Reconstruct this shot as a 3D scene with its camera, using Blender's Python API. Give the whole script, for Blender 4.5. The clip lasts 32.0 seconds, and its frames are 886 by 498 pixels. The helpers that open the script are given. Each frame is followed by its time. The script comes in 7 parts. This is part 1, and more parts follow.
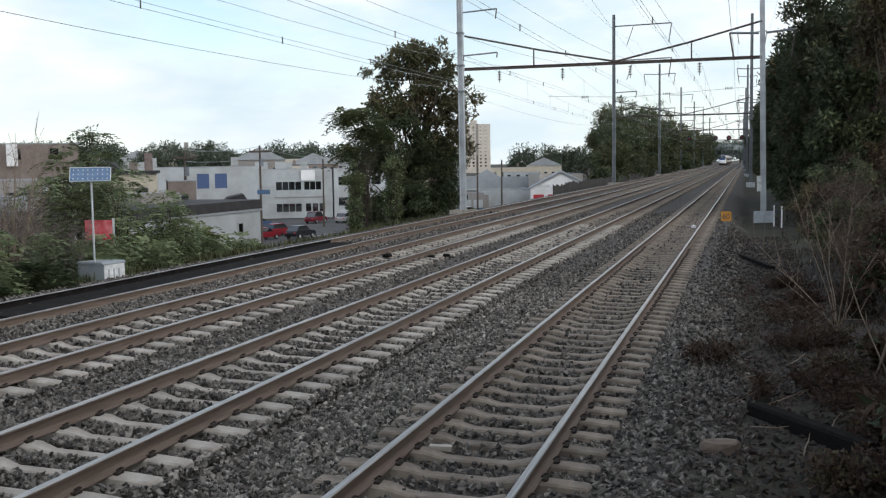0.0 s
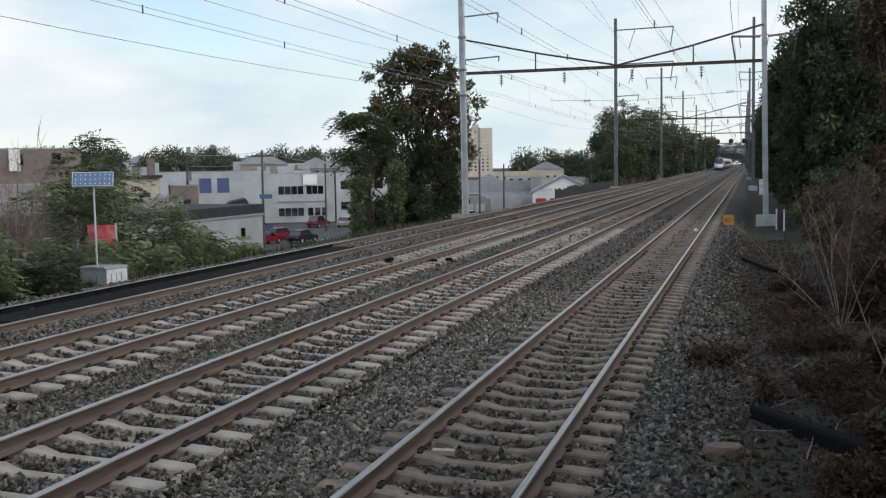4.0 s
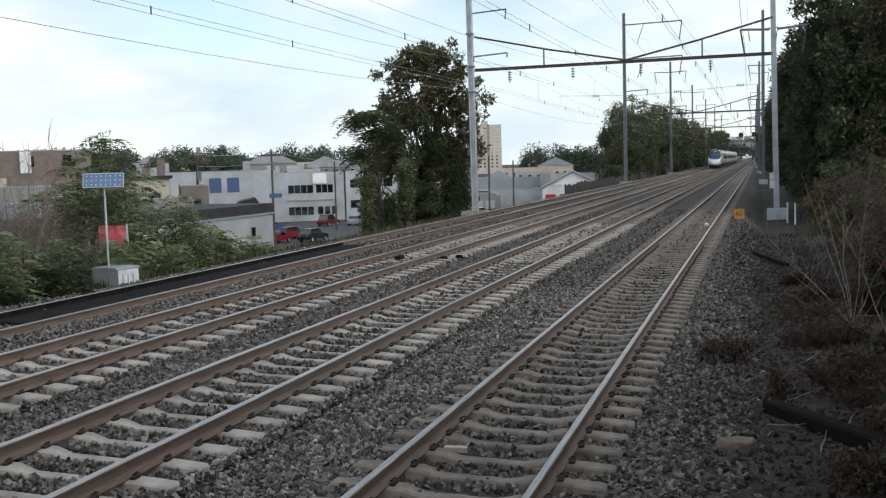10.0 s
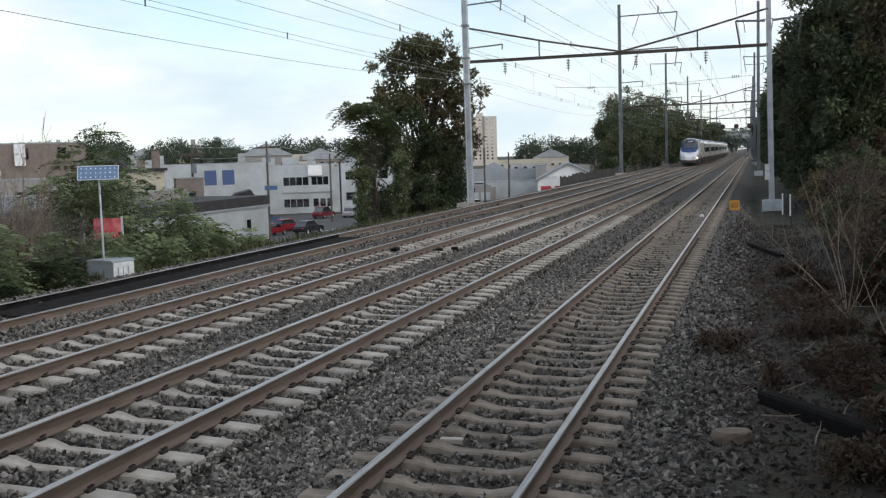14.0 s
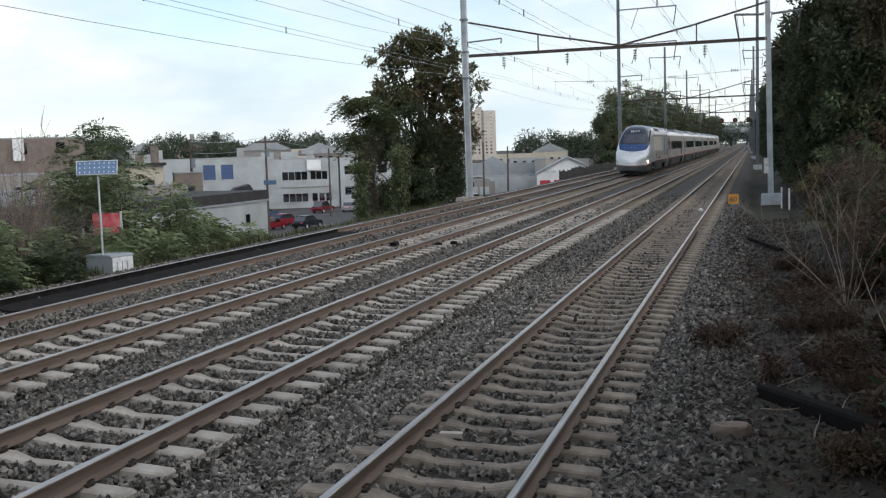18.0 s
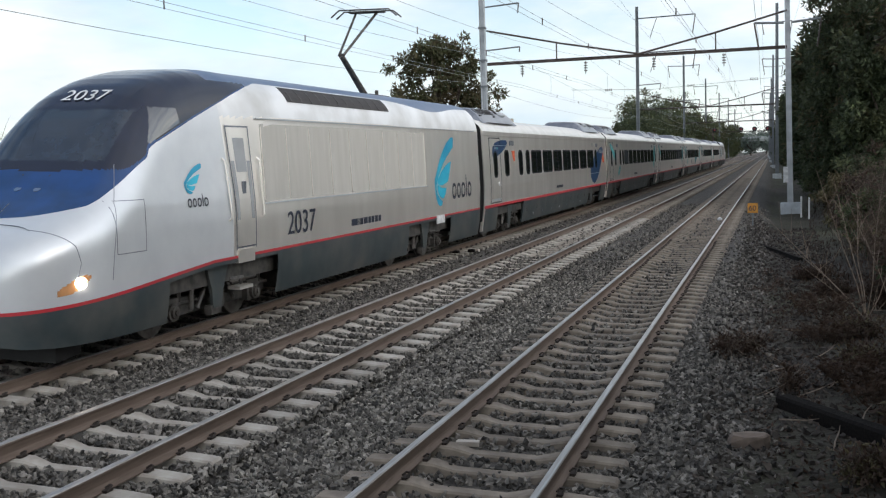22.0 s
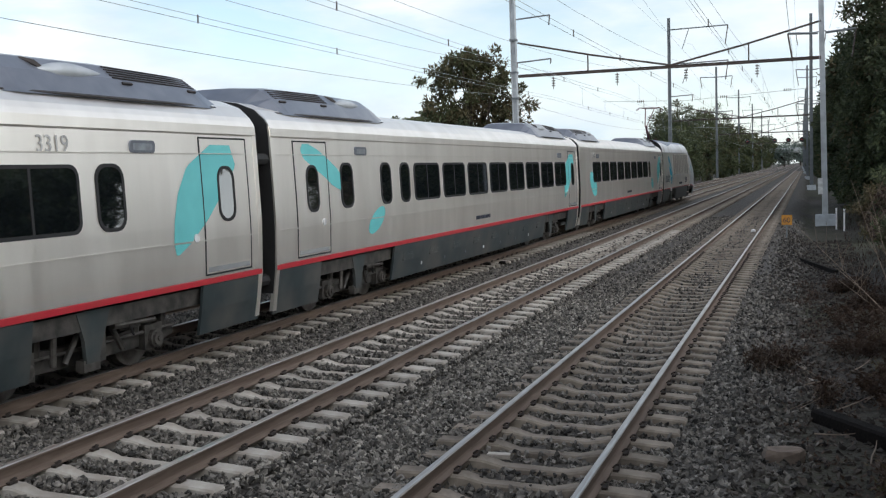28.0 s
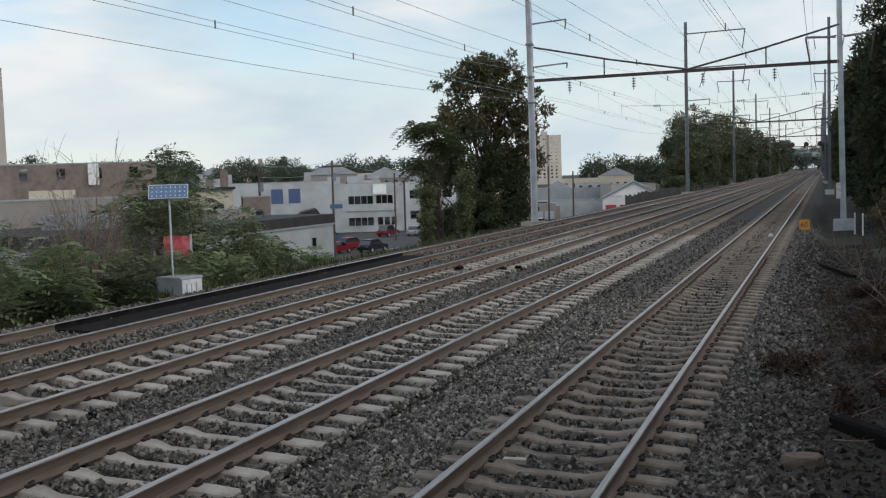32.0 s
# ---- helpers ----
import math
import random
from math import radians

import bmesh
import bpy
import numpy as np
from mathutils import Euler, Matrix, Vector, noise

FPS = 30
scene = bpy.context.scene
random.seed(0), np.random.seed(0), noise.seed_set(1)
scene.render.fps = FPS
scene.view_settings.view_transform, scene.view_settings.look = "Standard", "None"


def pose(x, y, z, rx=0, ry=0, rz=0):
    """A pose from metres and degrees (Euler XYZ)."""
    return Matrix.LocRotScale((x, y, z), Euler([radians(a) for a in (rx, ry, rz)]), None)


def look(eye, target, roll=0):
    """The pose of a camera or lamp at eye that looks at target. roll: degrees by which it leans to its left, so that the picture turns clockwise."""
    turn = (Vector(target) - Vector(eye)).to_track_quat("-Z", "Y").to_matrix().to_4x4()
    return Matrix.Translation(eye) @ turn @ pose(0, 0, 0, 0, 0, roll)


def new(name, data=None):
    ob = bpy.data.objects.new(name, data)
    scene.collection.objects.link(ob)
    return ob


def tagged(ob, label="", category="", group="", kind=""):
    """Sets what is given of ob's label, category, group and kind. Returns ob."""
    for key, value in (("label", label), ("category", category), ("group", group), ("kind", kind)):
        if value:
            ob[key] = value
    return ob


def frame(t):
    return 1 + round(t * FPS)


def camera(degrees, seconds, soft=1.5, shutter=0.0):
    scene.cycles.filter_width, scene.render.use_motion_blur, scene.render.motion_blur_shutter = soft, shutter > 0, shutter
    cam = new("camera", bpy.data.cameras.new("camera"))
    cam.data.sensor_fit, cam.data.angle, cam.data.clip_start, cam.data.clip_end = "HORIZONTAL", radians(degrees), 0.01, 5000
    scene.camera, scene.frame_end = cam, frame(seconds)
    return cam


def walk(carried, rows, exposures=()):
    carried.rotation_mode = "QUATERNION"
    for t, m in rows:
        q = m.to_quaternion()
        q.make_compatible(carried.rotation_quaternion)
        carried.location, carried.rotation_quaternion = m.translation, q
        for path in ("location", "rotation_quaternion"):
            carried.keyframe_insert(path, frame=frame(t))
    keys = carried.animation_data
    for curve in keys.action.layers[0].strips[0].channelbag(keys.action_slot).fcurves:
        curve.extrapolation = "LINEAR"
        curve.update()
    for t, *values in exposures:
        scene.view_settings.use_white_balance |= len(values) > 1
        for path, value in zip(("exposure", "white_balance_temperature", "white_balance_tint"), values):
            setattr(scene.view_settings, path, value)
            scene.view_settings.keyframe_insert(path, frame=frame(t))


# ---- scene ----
cam = camera(46.95, 32.0, soft=1.25)
EYE = (2.72, 0.0, 3.07)
# seconds, turn to the left, tilt, lean, in degrees: a camera held by hand in one spot
PATH = [
    (0.0, 16.624, -4.817, -0.867),
    (0.5, 16.698, -4.919, -1.141),
    (1.0, 16.617, -4.953, -1.281),
    (1.5, 16.586, -4.637, -1.308),
    (2.0, 16.518, -4.153, -1.339),
    (2.5, 16.513, -3.970, -1.633),
    (3.0, 16.607, -4.070, -1.136),
    (3.5, 16.702, -4.333, -0.952),
    (5.5, 16.974, -5.056, -1.259),
    (6.0, 17.009, -5.117, -1.393),
    (6.5, 17.056, -4.982, -1.602),
    (7.0, 17.175, -4.874, -1.664),
    (7.5, 17.270, -4.776, -1.662),
    (8.0, 17.307, -4.771, -1.848),
    (8.5, 17.295, -4.917, -1.824),
    (9.0, 17.314, -4.869, -1.674),
    (9.5, 17.311, -4.731, -1.751),
    (10.0, 17.326, -4.732, -1.663),
    (10.5, 17.360, -4.753, -1.578),
    (11.0, 17.383, -4.848, -1.715),
    (11.5, 17.364, -4.918, -1.687),
    (12.0, 17.349, -4.979, -1.615),
    (12.5, 17.283, -4.977, -1.604),
    (13.0, 17.211, -4.998, -1.526),
    (13.5, 17.132, -5.087, -1.634),
    (14.0, 17.090, -5.191, -1.754),
    (14.5, 17.005, -5.271, -1.758),
    (16.5, 16.821, -5.496, -1.788),
    (17.0, 16.831, -5.568, -1.756),
    (17.5, 16.934, -5.598, -1.762),
    (18.0, 17.051, -5.510, -1.840),
    (18.5, 17.106, -5.508, -1.793),
    (19.0, 17.267, -5.444, -1.718),
    (19.5, 17.396, -5.431, -1.642),
    (20.0, 17.553, -5.437, -1.739),
    (20.5, 17.689, -5.427, -1.555),
    (21.0, 17.798, -5.317, -1.471),
    (21.5, 17.919, -5.167, -1.484),
    (22.0, 18.027, -5.032, -1.690),
    (22.5, 18.229, -4.934, -1.876),
    (23.0, 18.333, -4.852, -1.863),
    (23.5, 18.437, -4.696, -1.726),
    (24.0, 18.541, -4.526, -1.721),
    (24.5, 18.585, -4.498, -1.768),
    (25.0, 18.549, -4.463, -1.793),
    (25.5, 18.575, -4.445, -1.569),
    (27.5, 19.541, -4.237, -1.878),
    (28.0, 19.752, -4.310, -1.785),
    (28.5, 19.987, -4.267, -1.211),
    (29.0, 20.118, -4.100, -1.328),
    (29.5, 20.256, -4.054, -1.665),
    (30.0, 20.318, -4.164, -2.031),
    (30.5, 20.389, -4.013, -1.955),
    (31.0, 20.491, -3.998, -1.920),
    (31.5, 20.555, -4.054, -1.811),
    (32.0, 20.642, -4.032, -1.803),
]
walk(cam, [(t, pose(*EYE, 90 + tilt, 0, turn) @ pose(0, 0, 0, 0, 0, lean)) for t, turn, tilt, lean in PATH],
     exposures=[(0.0, 0.0), (1.5, 0.0), (3.0, -0.18), (5.5, -0.04), (7.0, 0.0), (30.0, 0.0), (31.0, -0.16), (32.0, -0.32)])

# ---- light ----
SUN_ELEV, SUN_AZ = 19, 116      # azimuth clockwise from +y
world = bpy.data.worlds.new("world")
scene.world = world
world.use_nodes = True
wn, wl = world.node_tree.nodes, world.node_tree.links
wn.clear()


def wnode(kind, **values):
    n = wn.new(kind)
    for k, v in values.items():
        n.inputs[k].default_value = v
    return n


sky = wn.new("ShaderNodeTexSky")
sky.sky_type = "NISHITA"
sky.sun_disc = False
sky.sun_elevation, sky.sun_rotation = radians(SUN_ELEV), radians(SUN_AZ)
sky.air_density, sky.dust_density, sky.ozone_density = 1.0, 0.3, 2.0
coord = wn.new("ShaderNodeTexCoord")
stretch = wn.new("ShaderNodeMapping")
stretch.inputs["Scale"].default_value = (1.0, 1.0, 3.2)
wl.new(coord.outputs["Generated"], stretch.inputs["Vector"])
cloud = wnode("ShaderNodeTexNoise", Scale=3.4, Detail=10.0, Roughness=0.56, Distortion=0.25)
wl.new(stretch.outputs[0], cloud.inputs["Vector"])
ramp = wn.new("ShaderNodeValToRGB")
ramp.color_ramp.elements[0].position, ramp.color_ramp.elements[1].position = 0.36, 0.55
wl.new(cloud.outputs["Fac"], ramp.inputs["Fac"])
shade = wnode("ShaderNodeTexNoise", Scale=5.0, Detail=6.0, Roughness=0.5)
wl.new(stretch.outputs[0], shade.inputs["Vector"])
tone = wn.new("ShaderNodeValToRGB")
tone.color_ramp.elements[0].position, tone.color_ramp.elements[1].position = 0.32, 0.62
tone.color_ramp.elements[0].color, tone.color_ramp.elements[1].color = (0.50, 0.67, 0.79, 1), (1.0, 1.0, 1.0, 1)
wl.new(shade.outputs["Fac"], tone.inputs["Fac"])
bg_sky, bg_cloud, mix, out = wnode("ShaderNodeBackground", Strength=0.17), wnode("ShaderNodeBackground", Strength=1.18), wn.new("ShaderNodeMixShader"), wn.new("ShaderNodeOutputWorld")
wl.new(sky.outputs[0], bg_sky.inputs["Color"])
wl.new(tone.outputs[0], bg_cloud.inputs["Color"])
# the clouds stand low, with clearer sky overhead
apart = wn.new("ShaderNodeSeparateXYZ")
wl.new(coord.outputs["Generated"], apart.inputs[0])
overhead = wnode("ShaderNodeMapRange", **{"From Min": 0.25, "From Max": 0.65, "To Min": 1.0, "To Max": 0.25})
wl.new(apart.outputs["Z"], overhead.inputs["Value"])
cover = wn.new("ShaderNodeMath")
cover.operation = "MULTIPLY"
wl.new(ramp.outputs[0], cover.inputs[0])
wl.new(overhead.outputs[0], cover.inputs[1])
wl.new(cover.outputs[0], mix.inputs[0])
wl.new(bg_sky.outputs[0], mix.inputs[1])
wl.new(bg_cloud.outputs[0], mix.inputs[2])
low = wnode("ShaderNodeMapRange", **{"From Min": 0.0, "From Max": 0.24, "To Min": 0.70, "To Max": 0.0})
wl.new(apart.outputs["Z"], low.inputs["Value"])
bg_haze, mix2 = wnode("ShaderNodeBackground", Color=(0.86, 0.955, 1.0, 1.0), Strength=1.0), wn.new("ShaderNodeMixShader")
wl.new(low.outputs[0], mix2.inputs[0])
wl.new(mix.outputs[0], mix2.inputs[1])
wl.new(bg_haze.outputs[0], mix2.inputs[2])
# the veiled sun's broad glow
a, e = radians(SUN_AZ), radians(SUN_ELEV)
toward = wn.new("ShaderNodeVectorMath")
toward.operation = "DOT_PRODUCT"
toward.inputs[1].default_value = (math.sin(a) * math.cos(e), math.cos(a) * math.cos(e), math.sin(e))
wl.new(coord.outputs["Generated"], toward.inputs[0])
near_sun = wnode("ShaderNodeMapRange", **{"From Min": -1.0, "From Max": 1.0, "To Min": 0.0, "To Max": 1.0})
wl.new(toward.outputs["Value"], near_sun.inputs["Value"])
falloff = wn.new("ShaderNodeMath")
falloff.operation = "POWER"
falloff.inputs[1].default_value = 3.0
wl.new(near_sun.outputs[0], falloff.inputs[0])
glow_strength = wn.new("ShaderNodeMath")
glow_strength.operation = "MULTIPLY"
glow_strength.inputs[1].default_value = 1.6
wl.new(falloff.outputs[0], glow_strength.inputs[0])
bg_glow, total = wnode("ShaderNodeBackground", Color=(1.0, 0.95, 0.88, 1.0)), wn.new("ShaderNodeAddShader")
wl.new(glow_strength.outputs[0], bg_glow.inputs["Strength"])
wl.new(mix2.outputs[0], total.inputs[0])
wl.new(bg_glow.outputs[0], total.inputs[1])
wl.new(total.outputs[0], out.inputs[0])

sun_data = bpy.data.lights.new("sun", "SUN")
sun_data.energy, sun_data.angle, sun_data.color = 0.6, radians(38), (1.0, 0.91, 0.80)
sun = new("sun", sun_data)
sun.matrix_basis = look((100 * math.sin(a) * math.cos(e), 100 * math.cos(a) * math.cos(e), 100 * math.sin(e)), (0, 0, 0))


# ---- materials ----
def mat(name, color, rough=0.8, metal=0.0, color2=None, scale=6.0, bump=0.0, bump_scale=40.0, spec=0.5, island=0.0, obrand=0.0, detail=5.0, fac=(0.35, 0.65), stretch_v=(1, 1, 1), dist=0.01, coord_kind="Object", dirt=None, dirt_scale=0.7, rough2=None):
    m = bpy.data.materials.new(name)
    m.use_nodes = True
    n, l = m.node_tree.nodes, m.node_tree.links
    b = n["Principled BSDF"]
    b.inputs["Roughness"].default_value, b.inputs["Metallic"].default_value = rough, metal
    b.inputs["Specular IOR Level"].default_value = spec
    tc, mp = n.new("ShaderNodeTexCoord"), n.new("ShaderNodeMapping")
    mp.inputs["Scale"].default_value = stretch_v
    l.new(tc.outputs[coord_kind], mp.inputs["Vector"])

    def noise_tex(s, d):
        t = n.new("ShaderNodeTexNoise")
        t.inputs["Scale"].default_value, t.inputs["Detail"].default_value = s, d
        l.new(mp.outputs[0], t.inputs["Vector"])
        return t

    def blend(fac_out, c1, c2):
        x = n.new("ShaderNodeMix")
        x.data_type = "RGBA"
        if fac_out is not None:
            l.new(fac_out, x.inputs["Factor"])
        for sock, c in ((x.inputs["A"], c1), (x.inputs["B"], c2)):
            if isinstance(c, tuple):
                sock.default_value = (*c, 1)
            else:
                l.new(c, sock)
        return x.outputs["Result"]

    def span(sock, lo, hi, a_=0.0, b_=1.0):
        r = n.new("ShaderNodeMapRange")
        r.inputs["From Min"].default_value, r.inputs["From Max"].default_value = lo, hi
        r.inputs["To Min"].default_value, r.inputs["To Max"].default_value = a_, b_
        l.new(sock, r.inputs["Value"])
        return r.outputs["Result"]

    tex = noise_tex(scale, detail)
    col = blend(span(tex.outputs["Fac"], *fac), color, color2 or tuple(c * 0.7 for c in color))
    if dirt:
        big = noise_tex(dirt_scale, 4.0)
        col = blend(span(big.outputs["Fac"], 0.42, 0.72), col, dirt)
    for amount, kind in ((island, "ShaderNodeNewGeometry"), (obrand, "ShaderNodeObjectInfo")):
        if amount:
            g = n.new(kind)
            v = span(g.outputs["Random Per Island" if kind == "ShaderNodeNewGeometry" else "Random"], 0, 1, 1 - amount, 1 + amount)
            mul = n.new("ShaderNodeVectorMath")
            mul.operation = "SCALE"
            l.new(col, mul.inputs[0])
            l.new(v, mul.inputs["Scale"])
            col = mul.outputs[0]
    l.new(col, b.inputs["Base Color"])
    if rough2 is not None:
        l.new(span(tex.outputs["Fac"], *fac, rough, rough2), b.inputs["Roughness"])
    if bump:
        bt, bp = noise_tex(bump_scale, 6.0), n.new("ShaderNodeBump")
        bp.inputs["Strength"].default_value, bp.inputs["Distance"].default_value = bump, dist
        l.new(bt.outputs["Fac"], bp.inputs["Height"])
        l.new(bp.outputs[0], b.inputs["Normal"])
    return m


M = {}


def mk(name, *args, **kw):
    M[name] = mat(name, *args, **kw)


mk("ballast", (0.07, 0.072, 0.07), 0.95, color2=(0.035, 0.034, 0.033), scale=22, bump=1.0, bump_scale=16, dist=0.04, dirt=(0.075, 0.062, 0.05), dirt_scale=0.35)
mk("stones_pale", (0.24, 0.225, 0.20), 0.85, color2=(0.085, 0.078, 0.068), scale=9, island=0.9, bump=0.4, bump_scale=60)
mk("stones", (0.147, 0.136, 0.122), 0.85, color2=(0.056, 0.051, 0.045), scale=9, island=0.92, bump=0.4, bump_scale=60)
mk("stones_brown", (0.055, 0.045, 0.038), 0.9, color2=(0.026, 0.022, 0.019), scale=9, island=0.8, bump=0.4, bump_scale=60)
mk("concrete_tie", (0.385, 0.362, 0.326), 0.9, color2=(0.31, 0.285, 0.25), scale=7, obrand=0.18, bump=0.25, bump_scale=45, dirt=(0.20, 0.17, 0.14), dirt_scale=2.2)
mk("rail_rust", (0.115, 0.084, 0.066), 0.7, color2=(0.16, 0.122, 0.098), scale=3, stretch_v=(6, 0.6, 6), bump=0.15, spec=0.3)
mk("rail_top", (0.42, 0.40, 0.39), 0.33, metal=1.0, color2=(0.27, 0.245, 0.22), scale=6, stretch_v=(8, 0.3, 8))
mk("rail_dark", (0.010, 0.009, 0.009), 0.95, color2=(0.02, 0.018, 0.017), scale=4, spec=0.08)
mk("dirty_tie", (0.25, 0.215, 0.175), 0.92, color2=(0.165, 0.14, 0.112), scale=7, obrand=0.2, bump=0.25, bump_scale=45, dirt=(0.11, 0.09, 0.075), dirt_scale=2.2)
mk("clip_iron", (0.045, 0.035, 0.03), 0.7, metal=0.4)
mk("soil", (0.045, 0.034, 0.026), 0.98, color2=(0.020, 0.016, 0.013), scale=5, bump=0.9, bump_scale=14, dist=0.06, dirt=(0.045, 0.05, 0.022), dirt_scale=0.12)
mk("galvanised", (0.50, 0.53, 0.56), 0.5, metal=0.4, color2=(0.42, 0.45, 0.48), scale=3, dirt=(0.27, 0.29, 0.31), dirt_scale=0.8)
mk("footing_pale", (0.42, 0.46, 0.50), 0.85, color2=(0.34, 0.37, 0.40), scale=4, bump=0.2)
mk("mast_grey", (0.13, 0.145, 0.16), 0.65, metal=0.2, color2=(0.18, 0.2, 0.215), scale=2)
mk("beam_rust", (0.045, 0.036, 0.033), 0.75, color2=(0.065, 0.048, 0.042), scale=3)
mk("wire", (0.30, 0.34, 0.35), 0.6, metal=0.3)
mk("insulator", (0.06, 0.045, 0.04), 0.35)
mk("bark", (0.075, 0.058, 0.045), 0.95, color2=(0.04, 0.031, 0.025), scale=8, stretch_v=(3, 3, 0.6), bump=0.6, bump_scale=25)
mk("dead_bark", (0.20, 0.16, 0.125), 0.9, color2=(0.12, 0.09, 0.07), scale=8)


def leaf(name, color, color2, t=0.25, island=0.35):
    m = mat(name, color, 0.6, color2=color2, scale=0.5, island=island, spec=0.3)
    n, l = m.node_tree.nodes, m.node_tree.links
    b, o = n["Principled BSDF"], n["Material Output"]
    tr, mx = n.new("ShaderNodeBsdfTranslucent"), n.new("ShaderNodeMixShader")
    l.new(b.inputs["Base Color"].links[0].from_socket, tr.inputs["Color"])
    mx.inputs[0].default_value = t
    l.new(b.outputs[0], mx.inputs[1])
    l.new(tr.outputs[0], mx.inputs[2])
    l.new(mx.outputs[0], o.inputs["Surface"])
    M[name] = m


leaf("leaf_tree", (0.066, 0.090, 0.042), (0.085, 0.092, 0.042))
leaf("leaf_brownish", (0.105, 0.082, 0.046), (0.07, 0.074, 0.036))
leaf("leaf_bush", (0.20, 0.24, 0.13), (0.14, 0.175, 0.095), 0.35)
# leaf green paled by distance haze that is mixed into the colour
leaf("leaf_haze", (0.13, 0.16, 0.14), (0.10, 0.13, 0.115))
leaf("leaf_yellow", (0.12, 0.13, 0.028), (0.07, 0.09, 0.03))
leaf("leaf_dark", (0.038, 0.055, 0.027), (0.054, 0.065, 0.034), 0.35)
leaf("leaf_dead", (0.060, 0.036, 0.024), (0.034, 0.022, 0.016))
leaf("leaf_far", (0.070, 0.090, 0.060), (0.05, 0.068, 0.045))
leaf("dry_twig", (0.105, 0.075, 0.058), (0.066, 0.048, 0.038))
mk("thicket_twig", (0.13, 0.11, 0.10), 0.9, color2=(0.085, 0.07, 0.065), scale=6)
leaf("grass", (0.075, 0.075, 0.032), (0.05, 0.06, 0.025))


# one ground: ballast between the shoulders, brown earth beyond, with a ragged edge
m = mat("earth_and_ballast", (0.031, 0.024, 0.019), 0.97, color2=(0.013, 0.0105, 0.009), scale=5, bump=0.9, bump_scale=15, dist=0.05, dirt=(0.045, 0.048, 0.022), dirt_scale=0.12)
n, l = m.node_tree.nodes, m.node_tree.links
tc, xyz = n.new("ShaderNodeTexCoord"), n.new("ShaderNodeSeparateXYZ")
l.new(tc.outputs["Object"], xyz.inputs[0])
edge_noise, cell, tone2 = n.new("ShaderNodeTexNoise"), n.new("ShaderNodeTexVoronoi"), n.new("ShaderNodeTexNoise")
edge_noise.inputs["Scale"].default_value, cell.inputs["Scale"].default_value, tone2.inputs["Scale"].default_value = 0.9, 17.0, 0.35
for t_ in (edge_noise, cell, tone2):
    l.new(tc.outputs["Object"], t_.inputs["Vector"])


def math_node(kind, a_, b_):
    q = n.new("ShaderNodeMath")
    q.operation = kind
    for sock, v in zip(q.inputs, (a_, b_)):
        if isinstance(v, (int, float)):
            sock.default_value = v
        else:
            l.new(v, sock)
    return q.outputs[0]


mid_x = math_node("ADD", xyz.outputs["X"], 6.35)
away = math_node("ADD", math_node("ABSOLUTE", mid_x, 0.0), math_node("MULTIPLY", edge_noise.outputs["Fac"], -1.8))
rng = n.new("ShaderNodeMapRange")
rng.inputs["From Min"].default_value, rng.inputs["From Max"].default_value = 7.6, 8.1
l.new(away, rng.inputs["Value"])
stone_mix, ground_mix = n.new("ShaderNodeMix"), n.new("ShaderNodeMix")
stone_mix.data_type = ground_mix.data_type = "RGBA"
stone_mix.inputs["A"].default_value, stone_mix.inputs["B"].default_value = (0.105, 0.096, 0.086, 1), (0.032, 0.029, 0.026, 1)
l.new(cell.outputs["Color"], stone_mix.inputs["Factor"])
bsdf = n["Principled BSDF"]
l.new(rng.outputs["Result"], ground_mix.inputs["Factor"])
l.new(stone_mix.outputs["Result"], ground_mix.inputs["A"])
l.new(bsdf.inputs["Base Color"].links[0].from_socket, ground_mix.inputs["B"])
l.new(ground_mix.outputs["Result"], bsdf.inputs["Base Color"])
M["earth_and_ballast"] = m


